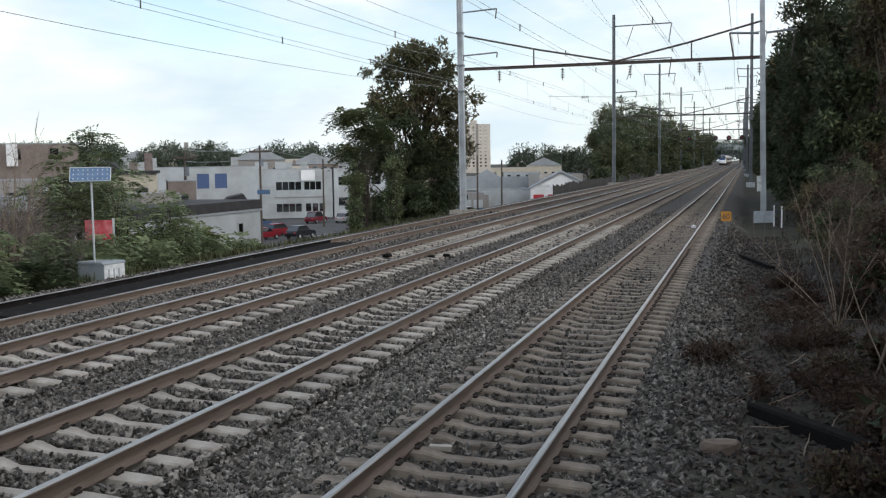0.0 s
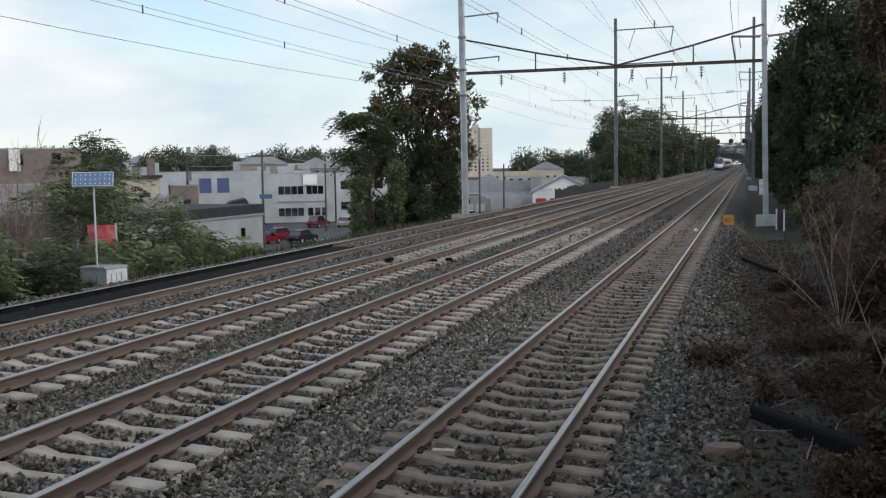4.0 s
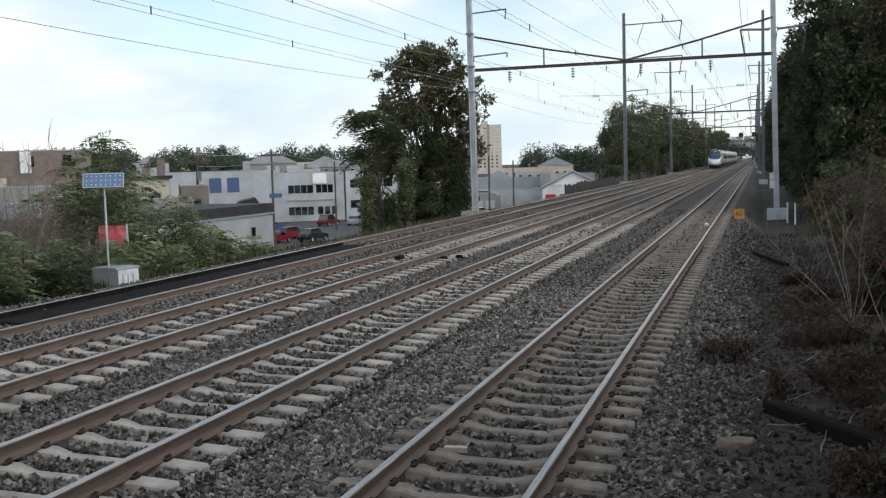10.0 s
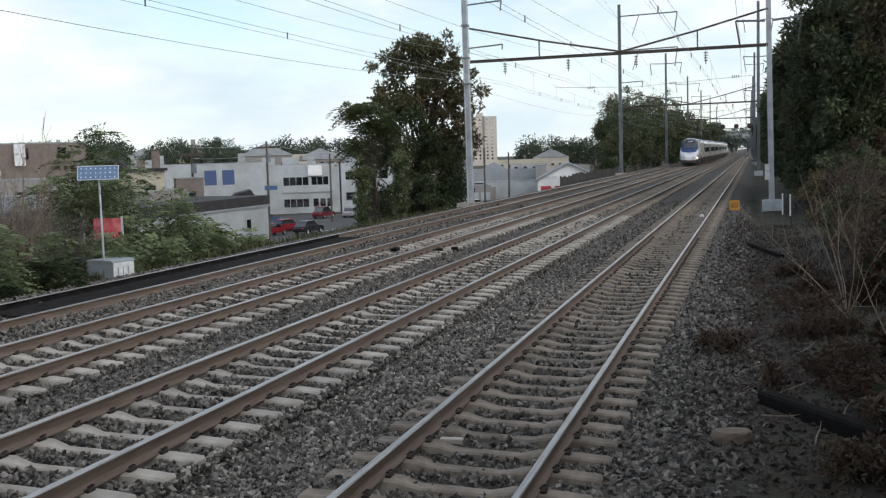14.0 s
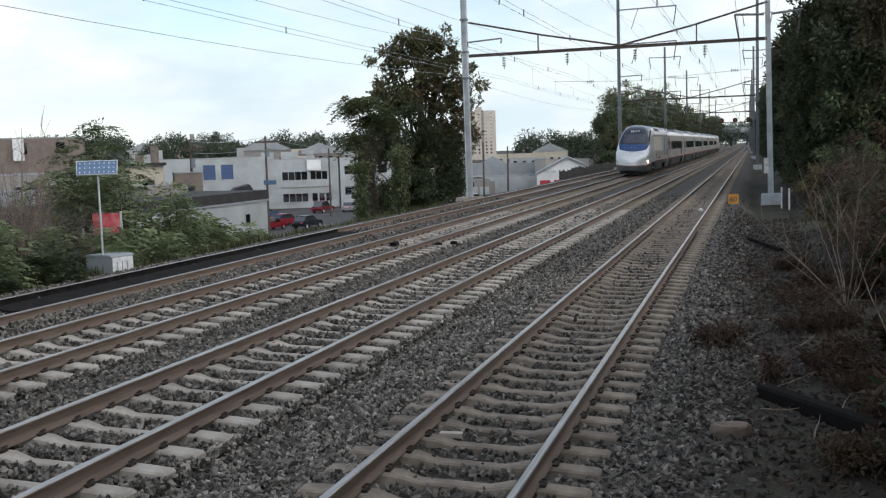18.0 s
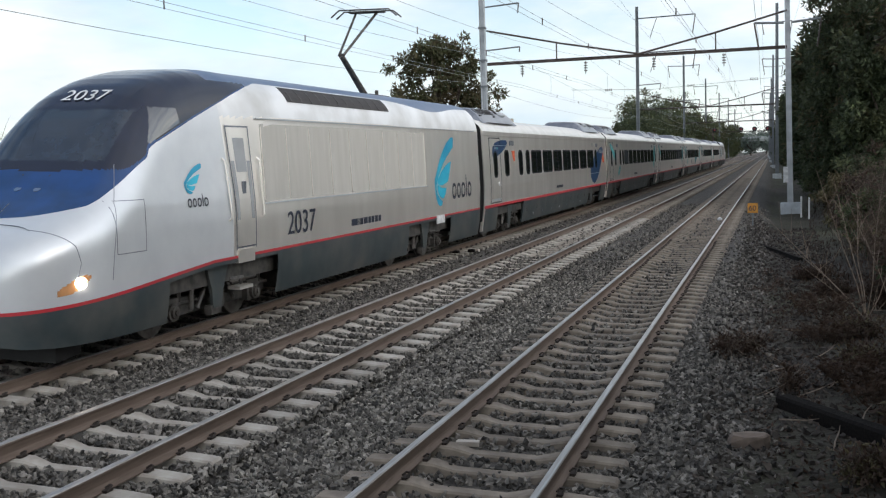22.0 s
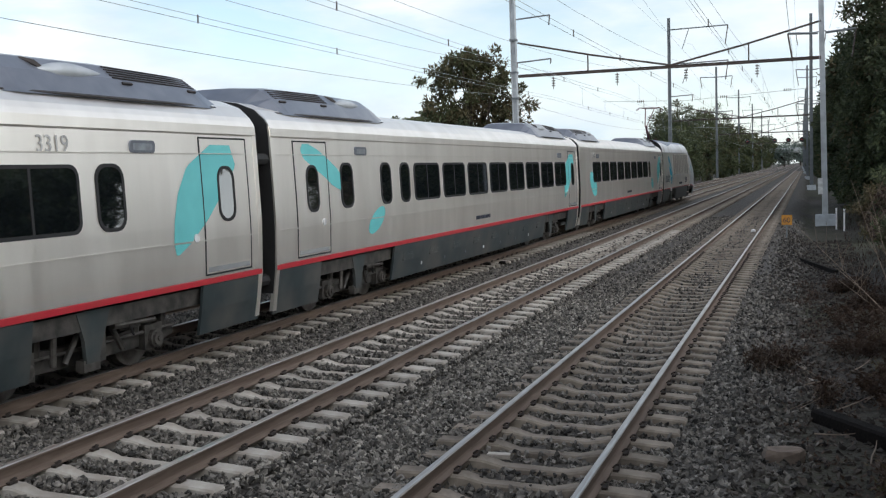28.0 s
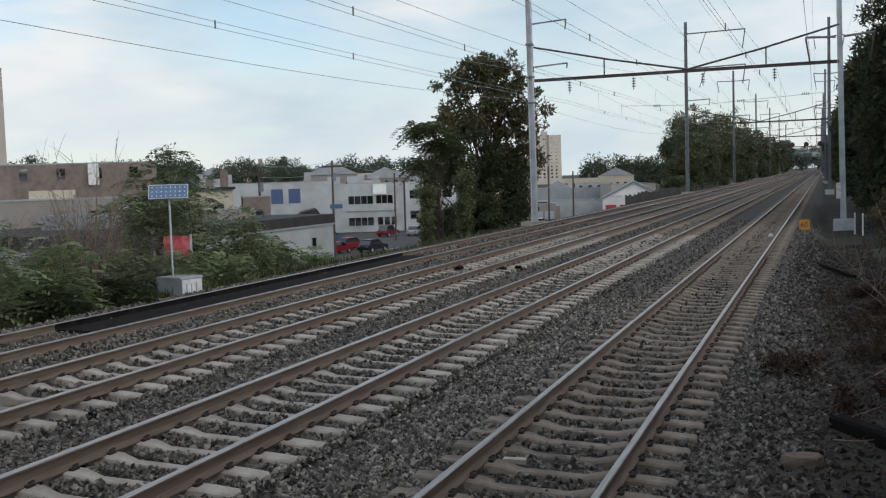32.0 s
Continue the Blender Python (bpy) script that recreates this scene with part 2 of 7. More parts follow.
# ---- mesh tools ----
class Geo:
    """Vertices and faces of one mesh; faces carry a material slot."""

    def __init__(self):
        self.v, self.f, self.m = [], [], []

    def add(self, verts, faces, slot=0):
        k = len(self.v)
        self.v += [tuple(p) for p in verts]
        self.f += [tuple(i + k for i in q) for q in faces]
        self.m += [slot] * len(faces)

    def box(self, x0, x1, y0, y1, z0, z1, slot=0, m=None):
        p = [(x, y, z) for z in (z0, z1) for y in (y0, y1) for x in (x0, x1)]
        if m is not None:
            p = [tuple(m @ Vector(q)) for q in p]
        self.add(p, [(0, 2, 3, 1), (4, 5, 7, 6), (0, 1, 5, 4), (2, 6, 7, 3), (0, 4, 6, 2), (1, 3, 7, 5)], slot)
        return self

    def tube(self, pts, radii, n=8, slot=0, cap=True):
        pts = [Vector(p) for p in pts]
        if not isinstance(radii, (list, tuple)):
            radii = [radii] * len(pts)
        k = len(self.v)
        ref = Vector((0, 0, 1))
        if abs((pts[-1] - pts[0]).normalized().z) > 0.9:
            ref = Vector((1, 0, 0))
        for i, p in enumerate(pts):
            d = (pts[min(i + 1, len(pts) - 1)] - pts[max(i - 1, 0)]).normalized()
            u = d.cross(ref).normalized()
            w = d.cross(u)
            for j in range(n):
                an = 2 * math.pi * j / n
                self.v.append(tuple(p + (u * math.cos(an) + w * math.sin(an)) * radii[i]))
        for i in range(len(pts) - 1):
            for j in range(n):
                q = (k + i * n + j, k + i * n + (j + 1) % n, k + (i + 1) * n + (j + 1) % n, k + (i + 1) * n + j)
                self.f.append(q)
                self.m.append(slot)
        if cap:
            self.f += [tuple(range(k + n - 1, k - 1, -1)), tuple(range(k + (len(pts) - 1) * n, k + len(pts) * n))]
            self.m += [slot] * 2
        return self

    def disc(self, c, axis, r, h, n=16, slot=0):
        c, ax = Vector(c), Vector(axis).normalized()
        return self.tube([c - ax * h / 2, c + ax * h / 2], r, n, slot)

    def prism(self, section, y0, y1, slots=None, axis="y", closed=True):
        """Extrudes a section of (x, z) pairs along y, or of (x, y) along z."""
        n, k = len(section), len(self.v)
        for y in (y0, y1):
            self.v += [(a_, y, b_) if axis == "y" else (a_, b_, y) if axis == "z" else (y, a_, b_) for a_, b_ in section]
        for i in range(n if closed else n - 1):
            self.f.append((k + i, k + (i + 1) % n, k + n + (i + 1) % n, k + n + i))
            self.m.append(slots[i] if slots else 0)
        if closed:
            self.f += [tuple(range(k + n - 1, k - 1, -1)), tuple(range(k + n, k + 2 * n))]
            self.m += [0, 0]
        return self

    def mesh(self, name, mats, smooth=False):
        me = bpy.data.meshes.new(name)
        me.from_pydata(self.v, [], self.f)
        for m in (mats if isinstance(mats, (list, tuple)) else [mats]):
            me.materials.append(M[m] if isinstance(m, str) else m)
        if any(self.m):
            me.polygons.foreach_set("material_index", self.m)
        if smooth:
            me.polygons.foreach_set("use_smooth", [True] * len(self.f))
        bm = bmesh.new()
        bm.from_mesh(me)
        bmesh.ops.recalc_face_normals(bm, faces=bm.faces)
        bm.to_mesh(me)
        bm.free()
        return me


def thing(name, m=None, label="", category="", group="", kind=""):
    ob = new(name)
    ob.empty_display_size = 0.1
    if m is not None:
        ob.matrix_basis = m
    return tagged(ob, label, category, group, kind)


def part(name, geo, material, parent=None, label="", smooth=False, m=None):
    """Links a Geo, or a mesh made before, as one mesh object under a thing or a part."""
    me = geo if isinstance(geo, bpy.types.Mesh) else geo.mesh(name, material, smooth)
    ob = new(name, me)
    if parent is not None:
        ob.parent = parent
    if m is not None:
        ob.matrix_basis = m
    if label:
        ob["label"] = label
    return ob


def quick_mesh(name, verts, faces, material):
    me = bpy.data.meshes.new(name)
    verts, faces = np.asarray(verts, dtype=np.float32), np.asarray(faces, dtype=np.int32)
    n, k = faces.shape
    me.vertices.add(len(verts))
    me.vertices.foreach_set("co", verts.ravel())
    me.loops.add(n * k)
    me.loops.foreach_set("vertex_index", faces.ravel())
    me.polygons.add(n)
    me.polygons.foreach_set("loop_start", np.arange(0, n * k, k, dtype=np.int32))
    me.polygons.foreach_set("loop_total", np.full(n, k, dtype=np.int32))
    me.polygons.foreach_set("use_smooth", np.zeros(n, dtype=bool))
    me.update(calc_edges=True)
    me.materials.append(M[material] if isinstance(material, str) else material)
    return me


# ---- the ground ----
TRACKS = [("near", 0.0, 0.0), ("middle", -4.0, 0.12), ("train", -8.05, 0.07), ("far", -11.97, 0.0)]     # centre line, height
CANT = 0.035                    # cross fall of each track towards +x
GAUGE, TIE_HALF, TIE_STEP = 0.7525, 1.295, 0.61


def smooth(a_, b_, x):
    t = np.clip((x - a_) / (b_ - a_), 0, 1)
    return t * t * (3 - 2 * t)


def wave(x, y, s, seed):
    r = np.random.RandomState(seed)
    z = 0
    for _ in range(6):
        an, ph, fr = r.uniform(0, 6.28), r.uniform(0, 6.28), r.uniform(0.6, 1.6) / s
        z = z + np.sin((x * math.cos(an) + y * math.sin(an)) * fr * 6.28 + ph)
    return z / 6


def ground_z(x, y):
    x, y = np.asarray(x, float), np.asarray(y, float)
    bed = -0.115 + 0.02 * wave(x, y, 1.5, 3) + 0.08 * np.exp(-((x + 4.0) / 1.6) ** 2) + 0.05 * np.exp(-((x + 8.05) / 1.6) ** 2) + 0.04 * np.exp(-((x + 11.97) / 1.5) ** 2)
    # shoulders: a ditch and then a bank at +x, a long slope down to the streets at -x
    right = -0.45 * smooth(1.7, 3.0, x) * smooth(20, 45, y) - 0.10 * smooth(1.7, 2.6, x) + (0.9 + 1.0 * smooth(5, 60, y)) * smooth(4.2, 10.5, x) + 0.10 * wave(x, y, 3, 5) * smooth(2.0, 4.0, x)
    left = -6.0 * smooth(-14.6, -26.0, x) + 0.25 * wave(x, y, 7, 9) * smooth(-14.5, -18, x) * smooth(-34, -27, x)
    return bed + right + left


def grid_axis(breaks):
    """Breaks of (from, to, step), joined."""
    out_ = []
    for lo, hi, st in breaks:
        out_ += list(np.arange(lo, hi, st))
    return np.array(out_ + [breaks[-1][1]])


gx = grid_axis([(-3000, -400, 260), (-400, -60, 20), (-60, -30, 3), (-30, -13.5, 0.6), (-13.5, 3.5, 0.25), (3.5, 14, 0.5), (14, 60, 5), (60, 400, 40), (400, 3000, 260)])
gy = grid_axis([(-600, -60, 60), (-60, -4, 4), (-4, 6, 1), (6, 30, 0.25), (30, 70, 0.6), (70, 160, 2), (160, 600, 12), (600, 4200, 200)])
GX, GY = np.meshgrid(gx, gy)
GZ = ground_z(GX, GY)
nx, ny = len(gx), len(gy)
idx = np.arange(nx * ny).reshape(ny, nx)
quads = np.stack([idx[:-1, :-1], idx[:-1, 1:], idx[1:, 1:], idx[1:, :-1]], -1).reshape(-1, 4)
ground_mesh = quick_mesh("ground", np.stack([GX, GY, GZ], -1).reshape(-1, 3), quads, "earth_and_ballast")
ground_mesh.polygons.foreach_set("use_smooth", np.ones(len(quads), dtype=bool))
tagged(new("ground", ground_mesh), "grey stone ballast bed falling to bare brown earth", "ground", kind="structure")

# ---- the railway tracks ----
RAIL = [(-0.076, 0.0), (-0.076, 0.012), (-0.02, 0.03), (-0.009, 0.05), (-0.009, 0.135), (-0.037, 0.148), (-0.039, 0.172), (-0.03, 0.183),
        (0.03, 0.183), (0.039, 0.172), (0.037, 0.148), (0.009, 0.135), (0.009, 0.05), (0.02, 0.03), (0.076, 0.012), (0.076, 0.0)]


def rail_geo(y0, y1):
    slots = [0] * 16
    slots[7] = 1
    slots[6] = slots[8] = 1
    return Geo().prism(RAIL, y0, y1, slots)


def tie_geo():
    """A concrete tie: square ends, raised rail seats and a waist that dips between the rails."""
    prof = [(-1.295, -0.035, 0.10), (-1.27, -0.012, 0.112), (-0.98, 0.0, 0.115), (-0.56, 0.0, 0.115), (-0.34, -0.052, 0.09), (0.34, -0.052, 0.09), (0.56, 0.0, 0.115), (0.98, 0.0, 0.115), (1.27, -0.012, 0.112), (1.295, -0.035, 0.10)]
    g = Geo()
    rows = []
    for x, z, w in prof:
        rows.append([(x, -w - 0.02, z - 0.18), (x, -w, z - 0.02), (x, -w + 0.02, z), (x, w - 0.02, z), (x, w, z - 0.02), (x, w + 0.02, z - 0.18)])
    g.v = [p for r in rows for p in r]
    for i in range(len(rows) - 1):
        for j in range(5):
            g.f.append((i * 6 + j, i * 6 + j + 1, (i + 1) * 6 + j + 1, (i + 1) * 6 + j))
    n = len(rows) - 1
    g.f += [(5, 4, 3, 2, 1, 0), tuple(n * 6 + j for j in range(6))]
    g.m = [0] * len(g.f)
    return g


tie_mesh = tie_geo().mesh("tie", "concrete_tie")
dirty_tie_mesh = tie_geo().mesh("tie", "dirty_tie")
clip = Geo()
for s in (-1, 1):
    clip.box(s * 0.075, s * 0.125, -0.055, 0.055, 0.0, 0.025)
    clip.tube([(s * 0.13, -0.06, 0.02), (s * 0.13, 0.03, 0.055), (s * 0.085, 0.06, 0.045), (s * 0.06, 0.02, 0.025)], 0.011, 5)
clip_mesh = clip.mesh("rail_clip", "clip_iron")
TIE_FIRST = {"near": 9.59 - 12 * TIE_STEP, "middle": 8.42 - 10 * TIE_STEP, "train": 11.69 - 12 * TIE_STEP, "far": 6.0}
ballast_stones = []
for name, xc, zc in TRACKS:
    m0 = Matrix.Translation((xc, 0, zc)) @ Matrix.Rotation(math.atan(CANT), 4, "Y")
    track = thing("railway_track", m0, {"near": "nearest track on pale concrete ties, rails polished on top", "middle": "second track on pale concrete ties with rusty rails",
                                        "train": "third track on concrete ties, carrying the passenger train", "far": "outermost track, its ties buried in ballast, black mat between its rails"}[name], "railway track", "parallel tracks", "structure")
    for s in (-1, 1):
        if name == "far" and s < 0:
            part("rail", rail_geo(-30, 17.3), ["rail_rust", "rail_top"], track, "rusty brown rail with a polished head", m=pose(s * GAUGE, 0, 0))
            part("rail", rail_geo(17.3, 36.5), ["rail_dark", "rail_top"], track, "rail black with grease, polished head", m=pose(s * GAUGE, 0, 0))
            part("rail", rail_geo(36.5, 900), ["rail_rust", "rail_top"], track, "rusty brown rail with a polished head", m=pose(s * GAUGE, 0, 0))
            part("track_mat", Geo().prism([(-0.66, -0.02), (0.66, -0.02), (0.66, 0.055), (0.3, 0.075), (-0.3, 0.075), (-0.66, 0.055)], 17.3, 36.5), "rail_dark", track, "black absorbent mat between the rails")
        else:
            part("rail", rail_geo(-30, 900), ["rail_rust", "rail_top"], track, "rusty brown rail with a polished head", m=pose(s * GAUGE, 0, 0))
    drop = -0.045 if name == "far" else 0.0
    y, count = TIE_FIRST[name], 0
    far_ties = Geo()
    base_v, base_f = [tuple(v.co) for v in tie_mesh.vertices], [tuple(p.vertices) for p in tie_mesh.polygons]
    rnd = random.Random(name)
    while y < 330:
        if y < 120:
            tie = part("tie", dirty_tie_mesh if name == "near" or y > 48 else tie_mesh, None, track, m=pose(rnd.uniform(-0.015, 0.015), y + rnd.uniform(-0.01, 0.01), drop, 0, 0, rnd.uniform(-0.4, 0.4)))
            if y < 36 and name != "far":
                for s in (-1, 1):
                    part("rail_clip", clip_mesh, None, tie, m=pose(s * GAUGE, 0, 0))
        else:
            far_ties.add([(a_, b_ + y, c_ + drop) for a_, b_, c_ in base_v], base_f)
        y += TIE_STEP
    tagged(part("ties", far_ties, "dirty_tie", track, "concrete ties running off into the distance"), kind="stuff")

# loose ballast stones, each a broken block
rs = np.random.RandomState(4)


def stones(name, x0, x1, y0, y1, density, size, material, label):
    n = int((x1 - x0) * (y1 - y0) * density)
    px, py = rs.uniform(x0, x1, n), rs.uniform(y0, y1, n)
    keep = np.ones(n, bool)
    lift = np.zeros(n)
    for tname, xc, zc in TRACKS:
        dx = px - xc
        on_rail = (np.abs(np.abs(dx) - GAUGE) < 0.085)
        ph = np.mod(py - TIE_FIRST[tname] + TIE_STEP / 2, TIE_STEP) - TIE_STEP / 2
        if tname != "far":
            on_tie = (np.abs(dx) < TIE_HALF + 0.02) & (np.abs(ph) < 0.145) & (rs.rand(n) > (np.where(px < -0.85, 0.55, 0.05) if tname == "near" else 0.03))
            keep &= ~on_tie
        keep &= ~on_rail
        if tname == "near":
            keep &= ~((np.abs(dx) < 0.68) & (rs.rand(n) < 0.6))
        lift = np.where(np.abs(dx) < 1.4, zc - CANT * dx - 0.05 - np.maximum(ground_z(px, py), zc - CANT * dx - 0.09), lift)
    if material == "stones":
        keep &= rs.rand(n) > (px - 1.6) / 1.3
    px, py, lift = px[keep], py[keep], lift[keep]
    n = len(px)
    pz = ground_z(px, py)
    near_track = np.zeros(n, bool)
    for tname, xc, zc in TRACKS:
        sel = np.abs(px - xc) < 1.4
        pz = np.where(sel, zc - CANT * (px - xc) - ({"far": 0.01, "near": 0.072}.get(tname, 0.066)), pz)
        if tname == "near":
            pz = np.where((px < -0.85) & (px > -1.9), -0.02 + 0.02 * np.sin(py * 5.1), pz)
            pz = np.where(np.abs(px) < 0.66, pz + 0.004, pz)
    cube = np.array([(x, y, z) for z in (-1, 1) for y in (-1, 1) for x in (-1, 1)], float)
    cf = np.array([(0, 2, 3, 1), (4, 5, 7, 6), (0, 1, 5, 4), (2, 6, 7, 3), (0, 4, 6, 2), (1, 3, 7, 5)])
    v = cube[None] * rs.uniform(0.45, 1.0, (n, 8, 1)) + rs.uniform(-0.3, 0.3, (n, 8, 3))
    v *= (size * rs.uniform(0.55, 1.25, (n, 1, 1))) * np.array([1.2, 0.8, 0.5])
    q = rs.normal(size=(n, 4))
    q /= np.linalg.norm(q, axis=1, keepdims=True)
    w, a_, b_, c_ = q.T
    R = np.stack([1 - 2 * (b_ * b_ + c_ * c_), 2 * (a_ * b_ - c_ * w), 2 * (a_ * c_ + b_ * w), 2 * (a_ * b_ + c_ * w), 1 - 2 * (a_ * a_ + c_ * c_), 2 * (b_ * c_ - a_ * w),
                  2 * (a_ * c_ - b_ * w), 2 * (b_ * c_ + a_ * w), 1 - 2 * (a_ * a_ + b_ * b_)], -1).reshape(n, 3, 3)
    v = np.einsum("nij,nkj->nki", R, v) + np.stack([px, py, pz + rs.uniform(-0.025, 0.03, n)], -1)[:, None]
    f = (cf[None] + 8 * np.arange(n)[:, None, None]).reshape(-1, 4)
    tagged(new(name, quick_mesh(name, v.reshape(-1, 3), f, material)), label, "ballast stones", kind="stuff")


# a strip of paler stones between the second and the nearest track
stones("ballast_stones", -2.75, -1.3, 7.0, 24.0, 300, 0.034, "stones_pale", "pale ballast stones heaped between two tracks")
stones("ballast_stones", -7.0, 3.4, 7.0, 17.0, 520, 0.034, "stones", "loose angular grey ballast stones between the tracks")
stones("ballast_stones", -11.0, 3.4, 17.0, 30.0, 230, 0.038, "stones", "loose angular grey ballast stones between the tracks")
stones("ballast_stones", -14.8, -7.0, 12.0, 30.0, 200, 0.042, "stones", "pale grey ballast stones beside the outer tracks")
stones("ballast_stones", -14.6, 2.6, 30.0, 62.0, 46, 0.042, "stones", "grey ballast stones between the tracks")
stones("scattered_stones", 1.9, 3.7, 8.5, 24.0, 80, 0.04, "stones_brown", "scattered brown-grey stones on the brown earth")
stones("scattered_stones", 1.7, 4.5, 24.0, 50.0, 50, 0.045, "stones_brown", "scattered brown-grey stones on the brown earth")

# ---- the train ----
mk("steel_side", (0.935, 0.89, 0.835), 0.34, metal=0.90, color2=(0.895, 0.855, 0.80), scale=2.0, stretch_v=(1, 1.6, 0.35), rough2=0.42, dirt=(0.82, 0.775, 0.72), dirt_scale=0.7)
mk("steel_roof", (0.42, 0.43, 0.44), 0.5, metal=0.45, color2=(0.32, 0.33, 0.34), scale=1.5)
mk("steel_panel", (0.47, 0.455, 0.42), 0.5, metal=0.1, color2=(0.41, 0.395, 0.36), scale=2.0, stretch_v=(1, 2.5, 0.3))
# the trailing power car's side panel: a darker, greyer copy of steel_panel
mk("panel_rear", (0.34, 0.32, 0.285), 0.42, metal=0.35, color2=(0.27, 0.255, 0.23), scale=2.0, stretch_v=(1, 2.5, 0.25), dirt=(0.22, 0.205, 0.185), dirt_scale=0.9)
mk("white_paint", (0.66, 0.68, 0.70), 0.3, metal=0.45, color2=(0.61, 0.63, 0.655), scale=2.0, rough2=0.36)
mk("roof_white", (0.74, 0.755, 0.77), 0.4, color2=(0.68, 0.695, 0.71), scale=1.0, dirt=(0.48, 0.48, 0.47), dirt_scale=0.8)
mk("skirt_green", (0.034, 0.048, 0.052), 0.45, color2=(0.026, 0.036, 0.04), scale=2.0, dirt=(0.085, 0.085, 0.08), dirt_scale=1.2)
mk("stripe_red", (0.42, 0.02, 0.035), 0.4, color2=(0.38, 0.03, 0.035), scale=3.0)
mk("patch_blue", (0.008, 0.042, 0.115), 0.35, color2=(0.007, 0.037, 0.10), scale=2.0)
mk("train_blue", (0.010, 0.050, 0.175), 0.22, color2=(0.009, 0.038, 0.115), scale=2.0)
mk("mask_black", (0.012, 0.017, 0.036), 0.16, color2=(0.011, 0.015, 0.030), scale=2.0, spec=0.5)
mk("glass_dark", (0.008, 0.010, 0.012), 0.04, spec=0.9)
M["glass_dark"].node_tree.nodes["Principled BSDF"].inputs["IOR"].default_value = 2.0
mk("coach_glass", (0.006, 0.008, 0.010), 0.03, spec=0.5)
M["coach_glass"].node_tree.nodes["Principled BSDF"].inputs["IOR"].default_value = 3.4
# bluish base holds part of the sky's reflection in the cab panes
mk("cab_glass", (0.022, 0.034, 0.055), 0.05, spec=0.8)
mk("rubber", (0.012, 0.012, 0.013), 0.7)
mk("teal", (0.13, 0.49, 0.50), 0.4, color2=(0.11, 0.43, 0.45), scale=2.0)
mk("deep_teal", (0.02, 0.26, 0.31), 0.4)
mk("sky_blue", (0.012, 0.22, 0.38), 0.4, color2=(0.03, 0.36, 0.52), scale=1.2)
mk("teal_bright", (0.03, 0.42, 0.58), 0.4, color2=(0.02, 0.33, 0.50), scale=1.5)
mk("navy", (0.012, 0.024, 0.085), 0.4)
mk("orange_paint", (0.75, 0.14, 0.06), 0.45)
mk("number_grey", (0.44, 0.44, 0.43), 0.5)
mk("mark_dark", (0.02, 0.026, 0.045), 0.5)
mk("mark_pale", (0.68, 0.69, 0.70), 0.5)
mk("fairing_grey", (0.15, 0.165, 0.20), 0.28, color2=(0.20, 0.215, 0.25), scale=2.0, metal=0.5)
mk("bogie_iron", (0.030, 0.029, 0.028), 0.55, color2=(0.095, 0.088, 0.08), scale=5.0, metal=0.3)
mk("louvre_pale", (0.36, 0.39, 0.43), 0.35, metal=0.6)
mk("worn_iron", (0.16, 0.15, 0.14), 0.45, color2=(0.075, 0.068, 0.062), scale=6.0, metal=0.6)
mk("pantograph_red", (0.10, 0.018, 0.026), 0.45, color2=(0.06, 0.014, 0.02), scale=4.0)
mk("roof_blue", (0.07, 0.115, 0.20), 0.4, color2=(0.10, 0.14, 0.22), scale=2.0)
mk("grille_dark", (0.018, 0.015, 0.014), 0.6, color2=(0.03, 0.022, 0.02), scale=8.0)
mk("amber_glass", (0.55, 0.27, 0.12), 0.25)
lamp_mat = mat("lamp_glow", (1.0, 0.93, 0.85), 0.3)
lamp_mat.node_tree.nodes["Principled BSDF"].inputs["Emission Color"].default_value = (1.0, 0.9, 0.78, 1)
lamp_mat.node_tree.nodes["Principled BSDF"].inputs["Emission Strength"].default_value = 22.0
M["lamp_glow"] = lamp_mat

# half section of a coach: (x, z over the rail)
SIDE = [(1.47, 0.40), (1.53, 0.75), (1.575, 1.18), (1.579, 1.30), (1.582, 1.55), (1.579, 1.90), (1.569, 2.15), (1.5393, 2.60), (1.4968, 3.15), (1.462, 3.60), (1.435, 3.82), (1.37, 3.92), (1.16, 4.10), (0.80, 4.22), (0.40, 4.27), (0.0, 4.28)]


def side_x(z):
    for (x0, z0), (x1, z1) in zip(SIDE, SIDE[1:]):
        if z0 <= z <= z1:
            return x0 + (x1 - x0) * (z - z0) / (z1 - z0)
    return SIDE[0][0]


def strip(section, y0, y1, t=0.05):
    """A bent panel: the section's points on both sides of the car are two separate calls; this one has thickness t inwards."""
    inner = [(x - t if x > 0 else x + t, z) for x, z in reversed(section)]
    return Geo().prism(section + inner, y0, y1)


def on_side(parent, name, rows, material, label="", out_by=0.0065, side=1, xf=side_x, n=22):
    """A flat marking that follows the car's side: rows gives the y range at a height between z0 and z1."""
    z0, z1, span_ = rows
    g = Geo()
    k = 0
    for i in range(n + 1):
        z = z0 + (z1 - z0) * i / n
        ya, yb = span_((i / n))
        x = xf(z) + out_by
        g.v += [(side * x, ya, z), (side * x, yb, z)]
    for i in range(n):
        g.f.append((2 * i, 2 * i + 1, 2 * i + 3, 2 * i + 2))
    g.m = [0] * len(g.f)
    return part(name, g, material, parent, label)


def blob(yc, w, lean=0.0, power=2.0):
    """An egg-like outline, as on_side() takes it."""
    def f(u):
        h = max(0.0, 1 - abs(2 * u - 1) ** power) ** (1 / power)
        c = yc + lean * (u - 0.5)
        return c - w * h / 2, c + w * h / 2
    return f


